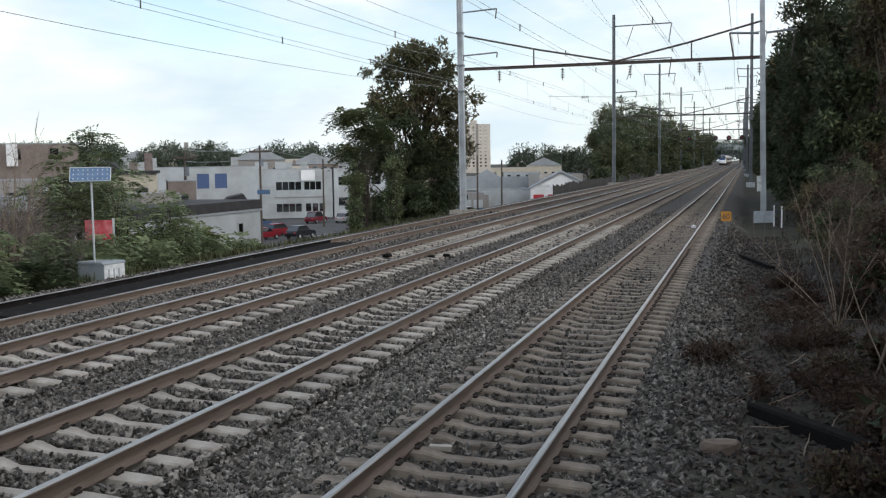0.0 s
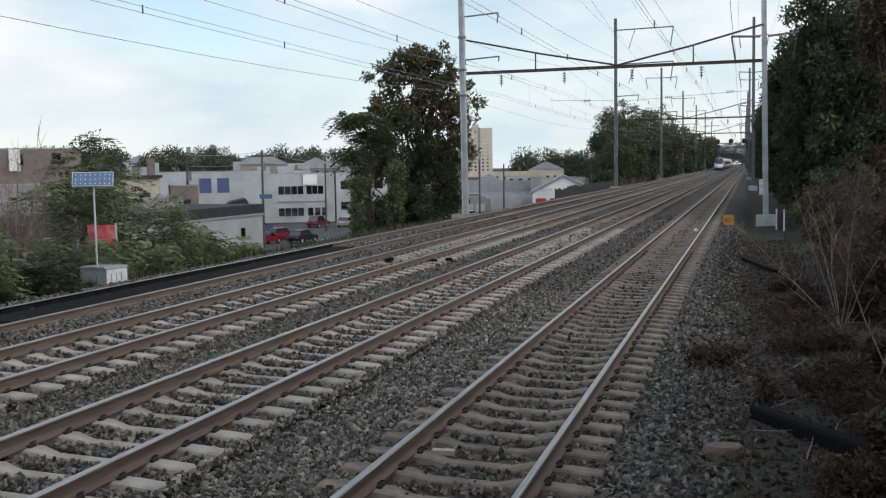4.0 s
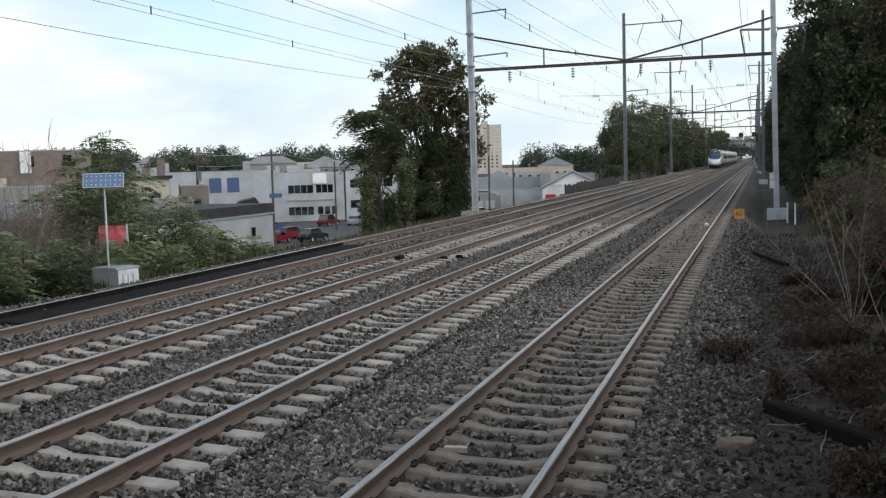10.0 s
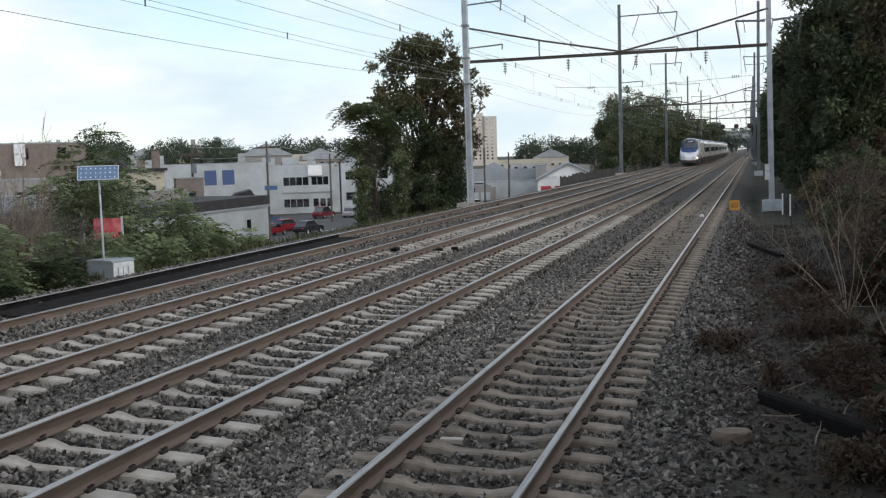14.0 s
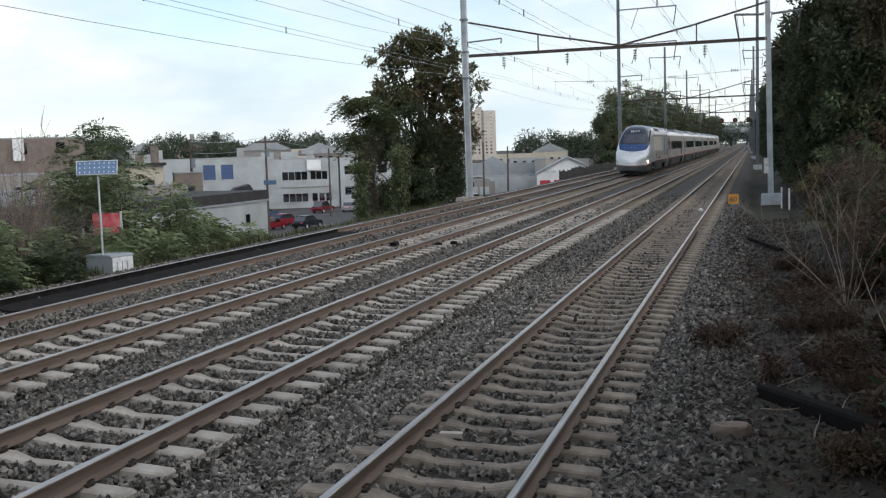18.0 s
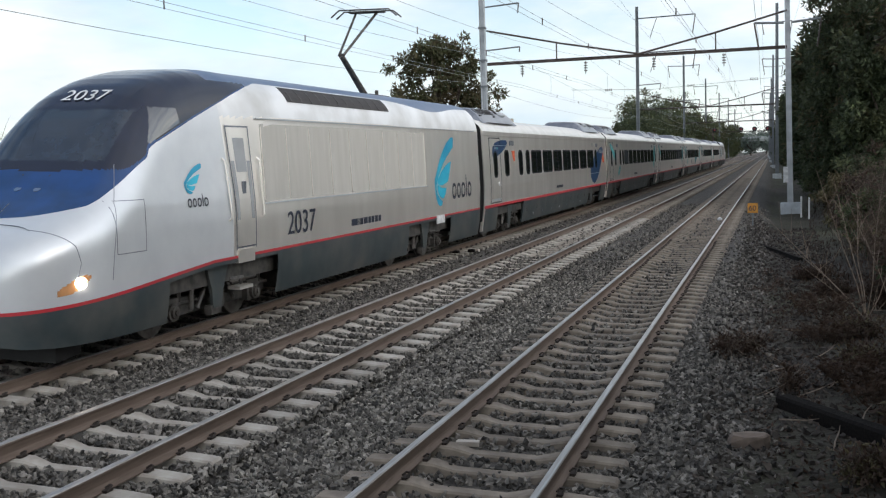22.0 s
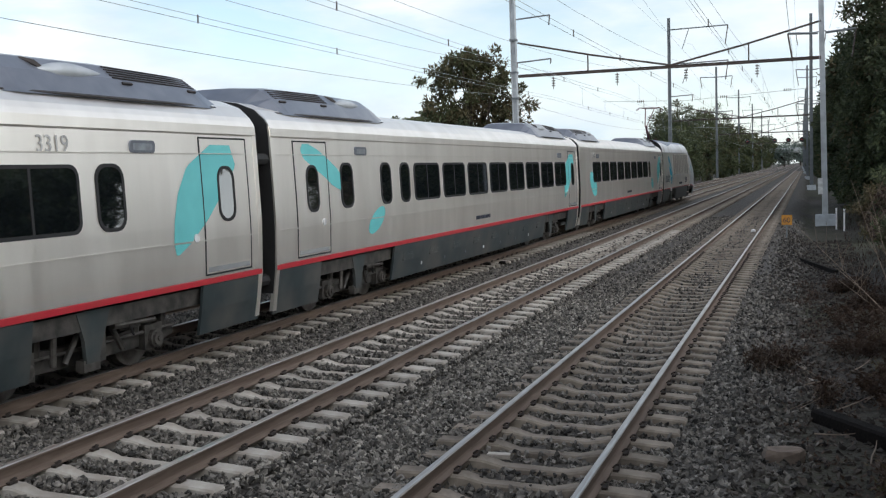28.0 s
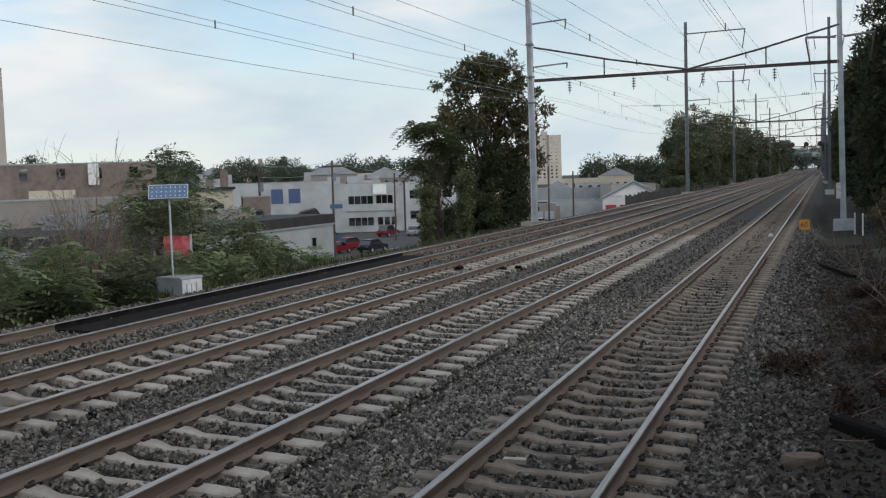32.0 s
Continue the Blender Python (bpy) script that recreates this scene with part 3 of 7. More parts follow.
def rounded(w, h, r, n=5):
    pts = []
    for cx_, cz_, a0 in ((w / 2 - r, h / 2 - r, 0), (-w / 2 + r, h / 2 - r, 90), (-w / 2 + r, -h / 2 + r, 180), (w / 2 - r, -h / 2 + r, 270)):
        for i in range(n + 1):
            an = radians(a0 + 90 * i / n)
            pts.append((cx_ + r * math.cos(an), cz_ + r * math.sin(an)))
    return pts


def car_window(parent, yc, zc, w, h, split, side=1):
    """A window: a rubber frame standing proud, dark glass, and a bar down the middle of wide ones."""
    r_ = 0.17 if split else min(0.22, w * 0.42)
    outer, inner = rounded(w, h, r_), rounded(w - 0.10, h - 0.10, r_ - 0.035)
    lean = (side_x(zc + h / 2) - side_x(zc - h / 2)) / h
    x = side_x(zc)

    def place(p, off):
        return (side * (x + lean * p[1] + off), yc + p[0], zc + p[1])
    g, n = Geo(), len(outer)
    g.v = [place(p, -0.01) for p in outer] + [place(p, 0.016) for p in outer] + [place(p, 0.016) for p in inner] + [place(p, 0.004) for p in inner]
    for k in range(3):
        for i in range(n):
            j = (i + 1) % n
            g.f.append((k * n + i, k * n + j, (k + 1) * n + j, (k + 1) * n + i))
    g.m = [0] * len(g.f)
    win = part("window", g, "rubber", parent)
    gl = Geo()
    gl.v = [place(p, 0.008) for p in inner]
    gl.f, gl.m = [tuple(range(n))], [0]
    part("pane", gl, "coach_glass", win)
    if split:
        bar = Geo()
        hh = h / 2 - 0.05
        bar.add([place(p, off) for off in (0.004, 0.014) for p in ((-0.022, -hh), (0.022, -hh), (0.022, hh), (-0.022, hh))], [(0, 1, 2, 3), (4, 5, 6, 7), (0, 1, 5, 4), (1, 2, 6, 5), (2, 3, 7, 6), (3, 0, 4, 7)])
        part("glazing_bar", bar, "rubber", win)
    return win


def bogie(parent, yc, name="bogie"):
    b = part(name, Geo(), "bogie_iron", parent, "dark greasy wheel truck", m=pose(0, yc, 0))
    g = Geo()
    for s in (-1, 1):
        g.prism([(-2.05, 0.42), (-1.75, 0.36), (-0.8, 0.34), (0.8, 0.34), (1.75, 0.36), (2.05, 0.42), (2.05, 0.60), (1.7, 0.72), (0.7, 0.62), (-0.7, 0.62), (-1.7, 0.72), (-2.05, 0.60)], s * 0.98, s * 1.13, axis="x")
        for yy in (-1.4, 1.4):
            g.box(s * 1.06, s * 1.24, yy - 0.22, yy + 0.22, 0.30, 0.68)
            g.disc((s * 1.25, yy, 0.46), (1, 0, 0), 0.15, 0.10, 12)
            for dy in (-0.34, 0.34):
                g.tube([(s * 1.12, yy + dy, 0.55), (s * 1.12, yy + dy, 0.92)], 0.085, 8)
        g.tube([(s * 1.25, -0.62, 0.42), (s * 1.27, -0.25, 0.95)], 0.045, 6)
        g.tube([(s * 1.25, 0.62, 0.42), (s * 1.27, 0.25, 0.95)], 0.045, 6)
        g.box(s * 1.12, s * 1.34, -0.13, 0.13, 0.35, 1.05)
        g.tube([(s * 1.2, -2.0, 0.55), (s * 1.2, 2.0, 0.58)], 0.03, 6)
        g.box(s * 1.1, s * 1.3, 0.5, 1.0, 0.70, 0.86)
    g.box(-0.98, 0.98, -0.28, 0.28, 0.42, 0.72)
    b.data = g.mesh(name, "bogie_iron")
    for yy in (-1.4, 1.4):
        for s in (-1, 1):
            w = Geo().disc((s * 0.755, yy, 0.46), (1, 0, 0), 0.46, 0.13, 28)
            w.disc((s * 0.66, yy, 0.46), (1, 0, 0), 0.49, 0.03, 28)
            w.disc((s * 0.84, yy, 0.46), (1, 0, 0), 0.2, 0.06, 16)
            part("wheel", w, "bogie_iron", b)
        part("axle", Geo().tube([(-1.0, yy, 0.46), (1.0, yy, 0.46)], 0.08, 8), "bogie_iron", b)
        for s in (-1, 1):
            part("axle_cap", Geo().disc((s * 1.32, yy, 0.46), (1, 0, 0), 0.11, 0.05, 12).disc((s * 1.34, yy, 0.46), (1, 0, 0), 0.05, 0.06, 8), "worn_iron", b)
            part("tread", Geo().tube([(s * 0.824, yy, 0.46), (s * 0.828, yy, 0.46)], 0.455, 28), "worn_iron", b)
    for s in (-1, 1):
        part("damper", Geo().tube([(s * 1.36, 0.25, 0.82), (s * 1.36, 0.75, 0.80)], 0.06, 8).tube([(s * 1.36, 0.75, 0.80), (s * 1.36, 1.25, 0.78)], 0.038, 8), "worn_iron", b)
        part("upright_damper", Geo().tube([(s * 1.34, -0.95, 0.45), (s * 1.36, -0.95, 1.12)], 0.045, 8), "worn_iron", b)
        part("hanger_bracket", Geo().prism([(-0.62, 1.13), (0.10, 1.13), (-0.08, 0.70), (-0.16, 0.40), (-0.42, 0.40), (-0.46, 0.72)], s * 1.40, s * 1.46, axis="x"), "skirt_green", b, "painted bracket hanging over the truck frame")
        part("brake_box", Geo().box(s * 1.30, s * 1.44, -0.46, -0.12, 0.28, 0.44), "worn_iron", b)
        for yy in (-0.55, 0.45):
            part("air_hose", Geo().tube([(s * 1.3, yy, 1.05), (s * 1.4, yy + 0.12, 0.8), (s * 1.36, yy + 0.3, 0.62), (s * 1.22, yy + 0.42, 0.72)], 0.018, 5), "rubber", b)
    return b


def lettering(parent, text, height, m, material, label, name="number"):
    cu = bpy.data.curves.new(name, "FONT")
    cu.body, cu.size = text, height / 0.7
    cu.extrude = 0.002
    tmp = bpy.data.objects.new("tmp", cu)
    scene.collection.objects.link(tmp)
    bpy.context.view_layer.update()
    me = bpy.data.meshes.new_from_object(tmp.evaluated_get(bpy.context.evaluated_depsgraph_get()))
    bpy.data.objects.remove(tmp)
    bpy.data.curves.remove(cu)
    me.materials.clear()
    me.materials.append(M[material])
    return part(name, me, None, parent, label, m=m)


def upright_text(y, z, out_by=0.012, side=1, xf=side_x):
    """The pose of lettering on a car's side at (y, z), read from outside."""
    lean = math.degrees(math.atan((xf(z + 0.2) - xf(z)) / 0.2))
    return pose(side * (xf(z) + out_by), y, z) @ pose(0, 0, 0, 0, 0, 90 * side) @ pose(0, 0, 0, 90, 0, 0) @ pose(0, 0, 0, lean * 1.0, 0, 0)


def word_bars(parent, y, z, lengths, h, material, label, side=1, xf=side_x, name="lettering"):
    """Lettering that stays unreadable: plain bars."""
    g = Geo()
    for l_ in lengths:
        g.box(side * (xf(z) + 0.002), side * (xf(z) + 0.008), y, y + l_, z, z + h)
        y += l_ + h * 0.35
    return part(name, g, material, parent, label)


def side_shape(parent, name, pts, material, label, xf, side, out_by):
    """A flat painted shape, (y, z) corners in order, laid on a car's side and bent where the side bends."""
    bm = bmesh.new()
    bm.faces.new([bm.verts.new((0, y, z)) for y, z in pts])
    zs = [z for _, z in pts]
    for k in range(1, 12):
        zc = min(zs) + (max(zs) - min(zs)) * k / 12
        bmesh.ops.bisect_plane(bm, geom=bm.verts[:] + bm.edges[:] + bm.faces[:], plane_co=(0, 0, zc), plane_no=(0, 0, 1))
    for v in bm.verts:
        v.co.x = side * (xf(v.co.z) + out_by)
    bmesh.ops.triangulate(bm, faces=bm.faces[:])
    me = bpy.data.meshes.new(name)
    bm.to_mesh(me)
    bm.free()
    me.materials.append(M[material])
    return part(name, me, None, parent, label)


def wing_mark(parent, ys, zs, xf, side, out_by=0.009):
    """Three blades of a wing: u runs back from the bow of the wing, v upwards."""
    outer = [(1.0, 0.98), (0.97, 1.0), (0.86, 0.985), (0.66, 0.91), (0.45, 0.79), (0.27, 0.65), (0.13, 0.51), (0.05, 0.43), (0.0, 0.375), (0.0, 0.27), (0.02, 0.18), (0.08, 0.09), (0.14, 0.03), (0.21, 0.0), (0.28, 0.0), (0.33, 0.025),
             (0.36, 0.06), (0.22, 0.11), (0.11, 0.17), (0.065, 0.235), (0.065, 0.30), (0.10, 0.34), (0.16, 0.40), (0.28, 0.50), (0.45, 0.61), (0.65, 0.71), (0.86, 0.80), (0.98, 0.85)]
    second = [(0.84, 0.64), (0.70, 0.615), (0.50, 0.56), (0.31, 0.48), (0.14, 0.385), (0.12, 0.33), (0.21, 0.30), (0.36, 0.30), (0.55, 0.33), (0.64, 0.35), (0.74, 0.49)]
    third = [(0.54, 0.255), (0.31, 0.26), (0.14, 0.315), (0.10, 0.28), (0.12, 0.215), (0.21, 0.14), (0.36, 0.10), (0.42, 0.115), (0.49, 0.18)]
    for pts, mt in ((outer, "sky_blue"), (second, "teal_bright"), (third, "teal_bright")):
        side_shape(parent, "wing_mark", [(ys(u), zs(v)) for u, v in pts], mt, "blue blade of a painted wing", xf, side, out_by)


def word_shapes(parent, y, z, h, xf, side):
    """A name that stays unlettered: plain ovals and one bar in its size and colour."""
    for w, hh in ((0.85, 1.0), (0.75, 1.0), (0.85, 1.0), (0.18, 1.5), (0.85, 1.0))[::side]:
        w, hh, n, g = w * h, hh * h, 20, Geo()
        for k in range(n):
            a_ = 2 * math.pi * k / n
            for q in (1.0, 0.0 if w < 0.3 * h else 0.62):
                zz = z + hh / 2 + hh / 2 * q * math.copysign(abs(math.sin(a_)) ** 0.8, math.sin(a_))
                g.v.append((side * (xf(zz) + 0.010), y + w / 2 + w / 2 * q * math.copysign(abs(math.cos(a_)) ** 0.8, math.cos(a_)), zz))
        g.f = [(2 * k, 2 * ((k + 1) % n), 2 * ((k + 1) % n) + 1, 2 * k + 1) for k in range(n)]
        g.m = [0] * n
        part("lettering", g, "mark_dark", parent, "dark name kept as plain shapes")
        y += w + h * 0.2


COACH, HALF = 26.65, 13.05


def roof_fairing(parent, ya, yb, scoop):
    """A grey hood over the roof's air units: ramped ends, leaning flanks, louvres and a rounded scoop at the share scoop of its length."""
    dy = yb - ya
    rows = [(ya, 0.86, 0.0), (ya + 0.03 * dy, 0.90, 0.12), (ya + 0.10 * dy, 0.98, 0.40), (ya + 0.14 * dy, 1.0, 0.43), (ya + 0.5 * dy, 1.02, 0.45), (ya + 0.86 * dy, 1.0, 0.42), (ya + 0.90 * dy, 0.98, 0.38), (yb - 0.02 * dy, 0.88, 0.06), (yb, 0.86, 0.0)]
    z, g = 4.14, Geo()
    for y, w, h in rows:
        g.v += [(-w - 0.26, y, z - 0.10), (-w, y, z + h * 0.52), (-w + 0.24, y, z + h * 0.94), (-w + 0.34, y, z + h), (0, y, z + h * 1.05), (w - 0.34, y, z + h), (w - 0.24, y, z + h * 0.94), (w, y, z + h * 0.52), (w + 0.26, y, z - 0.10)]
    for i in range(len(rows) - 1):
        for j in range(8):
            g.f.append((9 * i + j, 9 * i + j + 1, 9 * i + 10 + j, 9 * i + 9 + j))
    last = 9 * (len(rows) - 1)
    g.f += [tuple(range(9)), tuple(range(last + 8, last - 1, -1))]
    g.m = [0] * len(g.f)
    hood = part("roof_fairing", g, "fairing_grey", parent, "dark grey sloping roof hood with louvres")

    def on_hood(u, v, out=0.008):
        """A point of the hood's facing flank: u along it, v from its shoulder (0) to its foot (1)."""
        y = ya + u * dy
        w = float(np.interp(y, [q[0] for q in rows], [q[1] for q in rows]))
        h = float(np.interp(y, [q[0] for q in rows], [q[2] for q in rows]))
        pts = ((w - 0.24, z + h * 0.94), (w, z + h * 0.52), (w + 0.26, z - 0.10))
        return Vector((float(np.interp(v, (0, 0.5, 1), [q[0] for q in pts])) + out, y, float(np.interp(v, (0, 0.5, 1), [q[1] for q in pts])) + out))

    ahead = 1 if scoop < 0.5 else -1
    u0 = scoop + 0.17 * ahead
    u1 = 0.88 if ahead > 0 else 0.12
    for k in range(5):
        v = 0.04 + 0.11 * k
        part("louvre", Geo().tube([on_hood(u0 + (u1 - u0) * q, v) for q in (0.0, 0.35, 0.7, 1.0)], 0.011, 4), "grille_dark", hood)
    for q in (0.12, 0.92):
        c = u0 + (u1 - u0) * q
        part("hood_latch", Geo().tube([on_hood(c - 0.02, 0.60), on_hood(c + 0.02, 0.60)], 0.025, 4), "grille_dark", hood)
    part("hood_foot", Geo().tube([on_hood(u, 0.97) for u in (0.06, 0.3, 0.5, 0.7, 0.94)], 0.022, 4), "grille_dark", hood)
    part("scoop_mouth", Geo().tube([on_hood(scoop - 0.11, 0.02, -0.01), on_hood(scoop - 0.085, 0.22, -0.01), on_hood(scoop - 0.07, 0.40, -0.01)], [0.03, 0.07, 0.04], 6), "grille_dark", hood)
    us = [scoop + 0.15 * q for q in (-0.62, -0.45, -0.2, 0.1, 0.4, 0.7, 1.0)]
    part("vent_cowl", Geo().tube([on_hood(u, 0.40 - 0.05 * k / 6, -0.02) for k, u in enumerate(us)], [0.015, 0.07, 0.115, 0.13, 0.11, 0.07, 0.015], 12), "galvanised", hood, "pale rounded air scoop", smooth=True)
    return hood


def coach(name, label, front_door, rear_door, wide_from, wide_n, narrow, paint, pitch=2.13):
    """A coach; y runs from the leading end (-13.1) to the trailing end (13.1)."""
    car = thing(name, None, label, "train car", "cars of the passenger train")
    o = lambda v: v - COACH / 2          # distance from the leading gap to the car's own y
    half = [p for p in SIDE]
    lower, upper, roof = [p for p in half if p[1] >= 1.25 and p[1] <= 3.61], None, [p for p in half if p[1] >= 3.5]
    for s in (-1, 1):
        part("side_wall", strip([(s * x, z) for x, z in [(1.577, 1.275)] + lower[0:]], -HALF, HALF), "steel_side", car, "brushed steel side wall" if s > 0 else "")
        part("red_stripe", strip([(s * 1.572, 1.175), (s * 1.586, 1.18), (s * 1.586, 1.265), (s * 1.576, 1.272)], -HALF, HALF, 0.04), "stripe_red", car, "thin red stripe along the side")
        # skirts between and beyond the wheel trucks
        for ya, yb in ((-HALF, -HALF + 1.85), (-7.35, 7.35), (HALF - 1.85, HALF)):
            sk = part("skirt", strip([(s * 1.47, 0.36), (s * 1.53, 0.75), (s * 1.568, 1.172)], ya, yb, 0.05), "skirt_green", car, "grey-green lower skirt")
            if yb - ya > 5:
                for i in range(8):
                    y = ya + 0.9 + i * (yb - ya - 1.8) / 7.0
                    g = Geo().box(s * 1.53, s * 1.546, y - 0.32, y + 0.32, 0.77, 0.98)
                    for j in range(4):
                        g.box(s * 1.54, s * 1.556, y - 0.3, y + 0.3, 0.78 + 0.05 * j, 0.80 + 0.05 * j)
                    part("vent", g, "skirt_green", sk)
                for i in range(7):
                    y = ya + 1.9 + i * (yb - ya - 2.4) / 7.0
                    part("latch", Geo().box(s * 1.50, s * 1.521, y - 0.03, y + 0.03, 0.56, 0.64), "fairing_grey" if i % 3 else "mark_pale", sk)
        part("cornice", strip([(s * 1.459, 3.585), (s * 1.482, 3.62), (s * 1.47, 3.76), (s * 1.43, 3.84)], -HALF, HALF, 0.05), "steel_side", car)
        part("side_moulding", Geo().box(s * 1.575, s * 1.589, -HALF, HALF, 1.885, 1.91), "steel_side", car)
        part("side_moulding", Geo().box(s * 1.485, s * 1.502, -HALF, HALF, 3.28, 3.295), "steel_side", car)
    rf = [p for p in SIDE if p[1] >= 3.80]
    part("roof", Geo().prism(rf + [(-x, z) for x, z in reversed(rf[:-1])] + [(-1.25, 3.74), (1.25, 3.74)], -HALF, HALF), "steel_side", car, "ribbed steel roof", smooth=False)
    part("floor_pan", Geo().box(-1.45, 1.45, -HALF, HALF, 0.86, 1.12), "bogie_iron", car)
    part("underframe_box", Geo().box(-1.25, 1.25, -6.5, 6.5, 0.42, 0.88), "bogie_iron", car)
    for ye in (-HALF, HALF):
        # end walls coloured rubber black, so that the gap between cars stays dark
        part("end_wall", Geo().prism([(x * 0.985, z) for x, z in SIDE[1:]] + [(-x * 0.985, z) for x, z in reversed(SIDE[1:-1])], ye - 0.03, ye + 0.03), "rubber", car)
        part("end_frame", strip([(1.50, 0.42), (1.585, 1.2), (1.585, 2.1), (1.51, 3.15), (1.47, 3.60), (1.44, 3.80)], ye - 0.10 if ye > 0 else ye - 0.02, ye + 0.02 if ye > 0 else ye + 0.10, 0.08), "steel_side", car)
    # bellows to the next car
    g = Geo()
    for i in range(4):
        g.prism([(1.18, 0.7), (1.22, 3.65), (1.0, 3.95), (-1.0, 3.95), (-1.22, 3.65), (-1.18, 0.7)], HALF + 0.02 + 0.13 * i, HALF + 0.10 + 0.13 * i)
    for z in (1.0, 3.2):
        g.tube([(1.36, HALF + 0.02, z), (1.36, HALF + 0.5, z)], 0.11, 8)
    part("gangway_bellows", g, "rubber", car, "black rubber bellows between cars")
    for yc in (-8.9, 8.9):
        bogie(car, yc)
    roof_fairing(car, -12.7, -6.8, 0.66)
    roof_fairing(car, 6.8, 12.6, 0.34)
    for s in (-1, 1):
        for end, here in ((-1, front_door), (1, rear_door)):
            if not here:
                continue
            ya, yb = (o(1.12), o(2.5)) if end < 0 else (o(24.6), o(26.0))
            d = part("door", strip([(s * (side_x(z) + 0.005), z) for z in (1.36, 1.9, 2.1, 2.6, 3.15, 3.52)], ya, yb, 0.04), "steel_side", car, "brushed steel entrance door")
            for y in (ya - 0.012, yb + 0.012):
                part("door_frame", strip([(s * (side_x(z) + 0.009), z) for z in (1.32, 1.9, 2.1, 2.6, 3.15, 3.55)], y - 0.015, y + 0.015, 0.03), "rubber", d)
            for z in (1.33, 3.54):
                part("door_frame", Geo().box(s * (side_x(z) - 0.02), s * (side_x(z) + 0.010), ya, yb, z - 0.014, z + 0.014), "rubber", d)
            part("door_kick_plate", strip([(s * (side_x(z) + 0.008), z) for z in (1.37, 1.45)], ya + 0.06, yb - 0.06, 0.02), "steel_roof", d)
            car_window(d, (ya + yb) / 2, 2.63, 0.52, 0.92, False, s)
            part("door_button", Geo().disc((s * 1.585, yb + 0.28 * end if end < 0 else ya - 0.28, 1.95), (1, 0, 0), 0.07, 0.03, 12), "mark_pale", car)
        for i in range(wide_n):
            car_window(car, o(wide_from + pitch * i) + 0.93, 2.66, 1.84, 0.93, True, s)
        for y in narrow:
            car_window(car, o(y), 2.66, 0.62, 0.95, False, s)
    for y in (4.2, 23.1):
        plate = part("vent_plate", Geo().prism([(o(y) + p, 3.375 + q) for p, q in rounded(0.60, 0.19, 0.07)], 1.44, 1.502, axis="x"), "fairing_grey", car, "rounded destination display")
        part("display_glass", Geo().prism([(o(y) + p, 3.375 + q) for p, q in rounded(0.46, 0.10, 0.03)], 1.45, 1.506, axis="x"), "louvre_pale", plate)
    word_bars(car, o(12.2), 1.46, (0.40, 0.13, 0.17, 0.11, 0.12, 0.13, 0.12), 0.105, "mark_dark", "dark name in plain bars")
    paint(car, o)
    return car


def outline(o, us, lefts, rights):
    """A painted shape's left and right edges at even or uneven heights."""
    return lambda u: (o(float(np.interp(u, us, lefts))), o(float(np.interp(u, us, rights))))


def paint_first(car, o):
    on_side(car, "blue_patch", (2.85, 3.48, outline(o, (0, 0.12, 0.3, 0.6, 0.85, 1), (1.52, 1.46, 1.44, 1.52, 1.85, 2.7), (1.62, 2.15, 2.7, 3.3, 3.6, 3.45))), "patch_blue", "deep blue painted patch over the door", n=30)
    on_side(car, "orange_patch", (2.72, 3.10, lambda u: (o(4.15) + 0.25 * (1 - u), o(4.55) - 0.05 * (1 - u) + 0.1)), "orange_paint", "small orange painted wedge")
    on_side(car, "blue_patch", (1.36, 3.3, outline(o, (0, 0.04, 0.12, 0.25, 0.375, 0.48, 0.58, 0.79, 0.93, 1), (22.2, 21.75, 21.3, 21.05, 20.98, 21.1, 21.4, 22.75, 23.9, 24.5), (22.4, 22.7, 23.15, 23.6, 23.95, 24.25, 24.55, 25.05, 25.3, 25.1))), "patch_blue", "large deep blue painted leaf shape", n=40)
    on_side(car, "orange_patch", (2.42, 2.95, outline(o, (0, 0.15, 0.4, 1), (25.2, 24.95, 24.82, 25.1), (25.4, 25.5, 25.45, 25.25))), "orange_paint", "small orange painted wedge", out_by=0.0075)
    for text, y, mt in (("First", 23.85, "mark_pale"), ("class", 24.35, "number_grey")):
        lettering(car, text, 0.18, upright_text(o(y), 2.98, 0.012), mt, "painted word", "lettering")
    for text, y, mt in (("First", 1.75, "mark_pale"), ("class", 2.0, "teal")):
        lettering(car, text, 0.09, upright_text(o(y), 3.16, 0.012), mt, "painted word", "lettering")
    lettering(car, "3209", 0.20, upright_text(o(21.5), 3.28, 0.012), "number_grey", "grey car number")


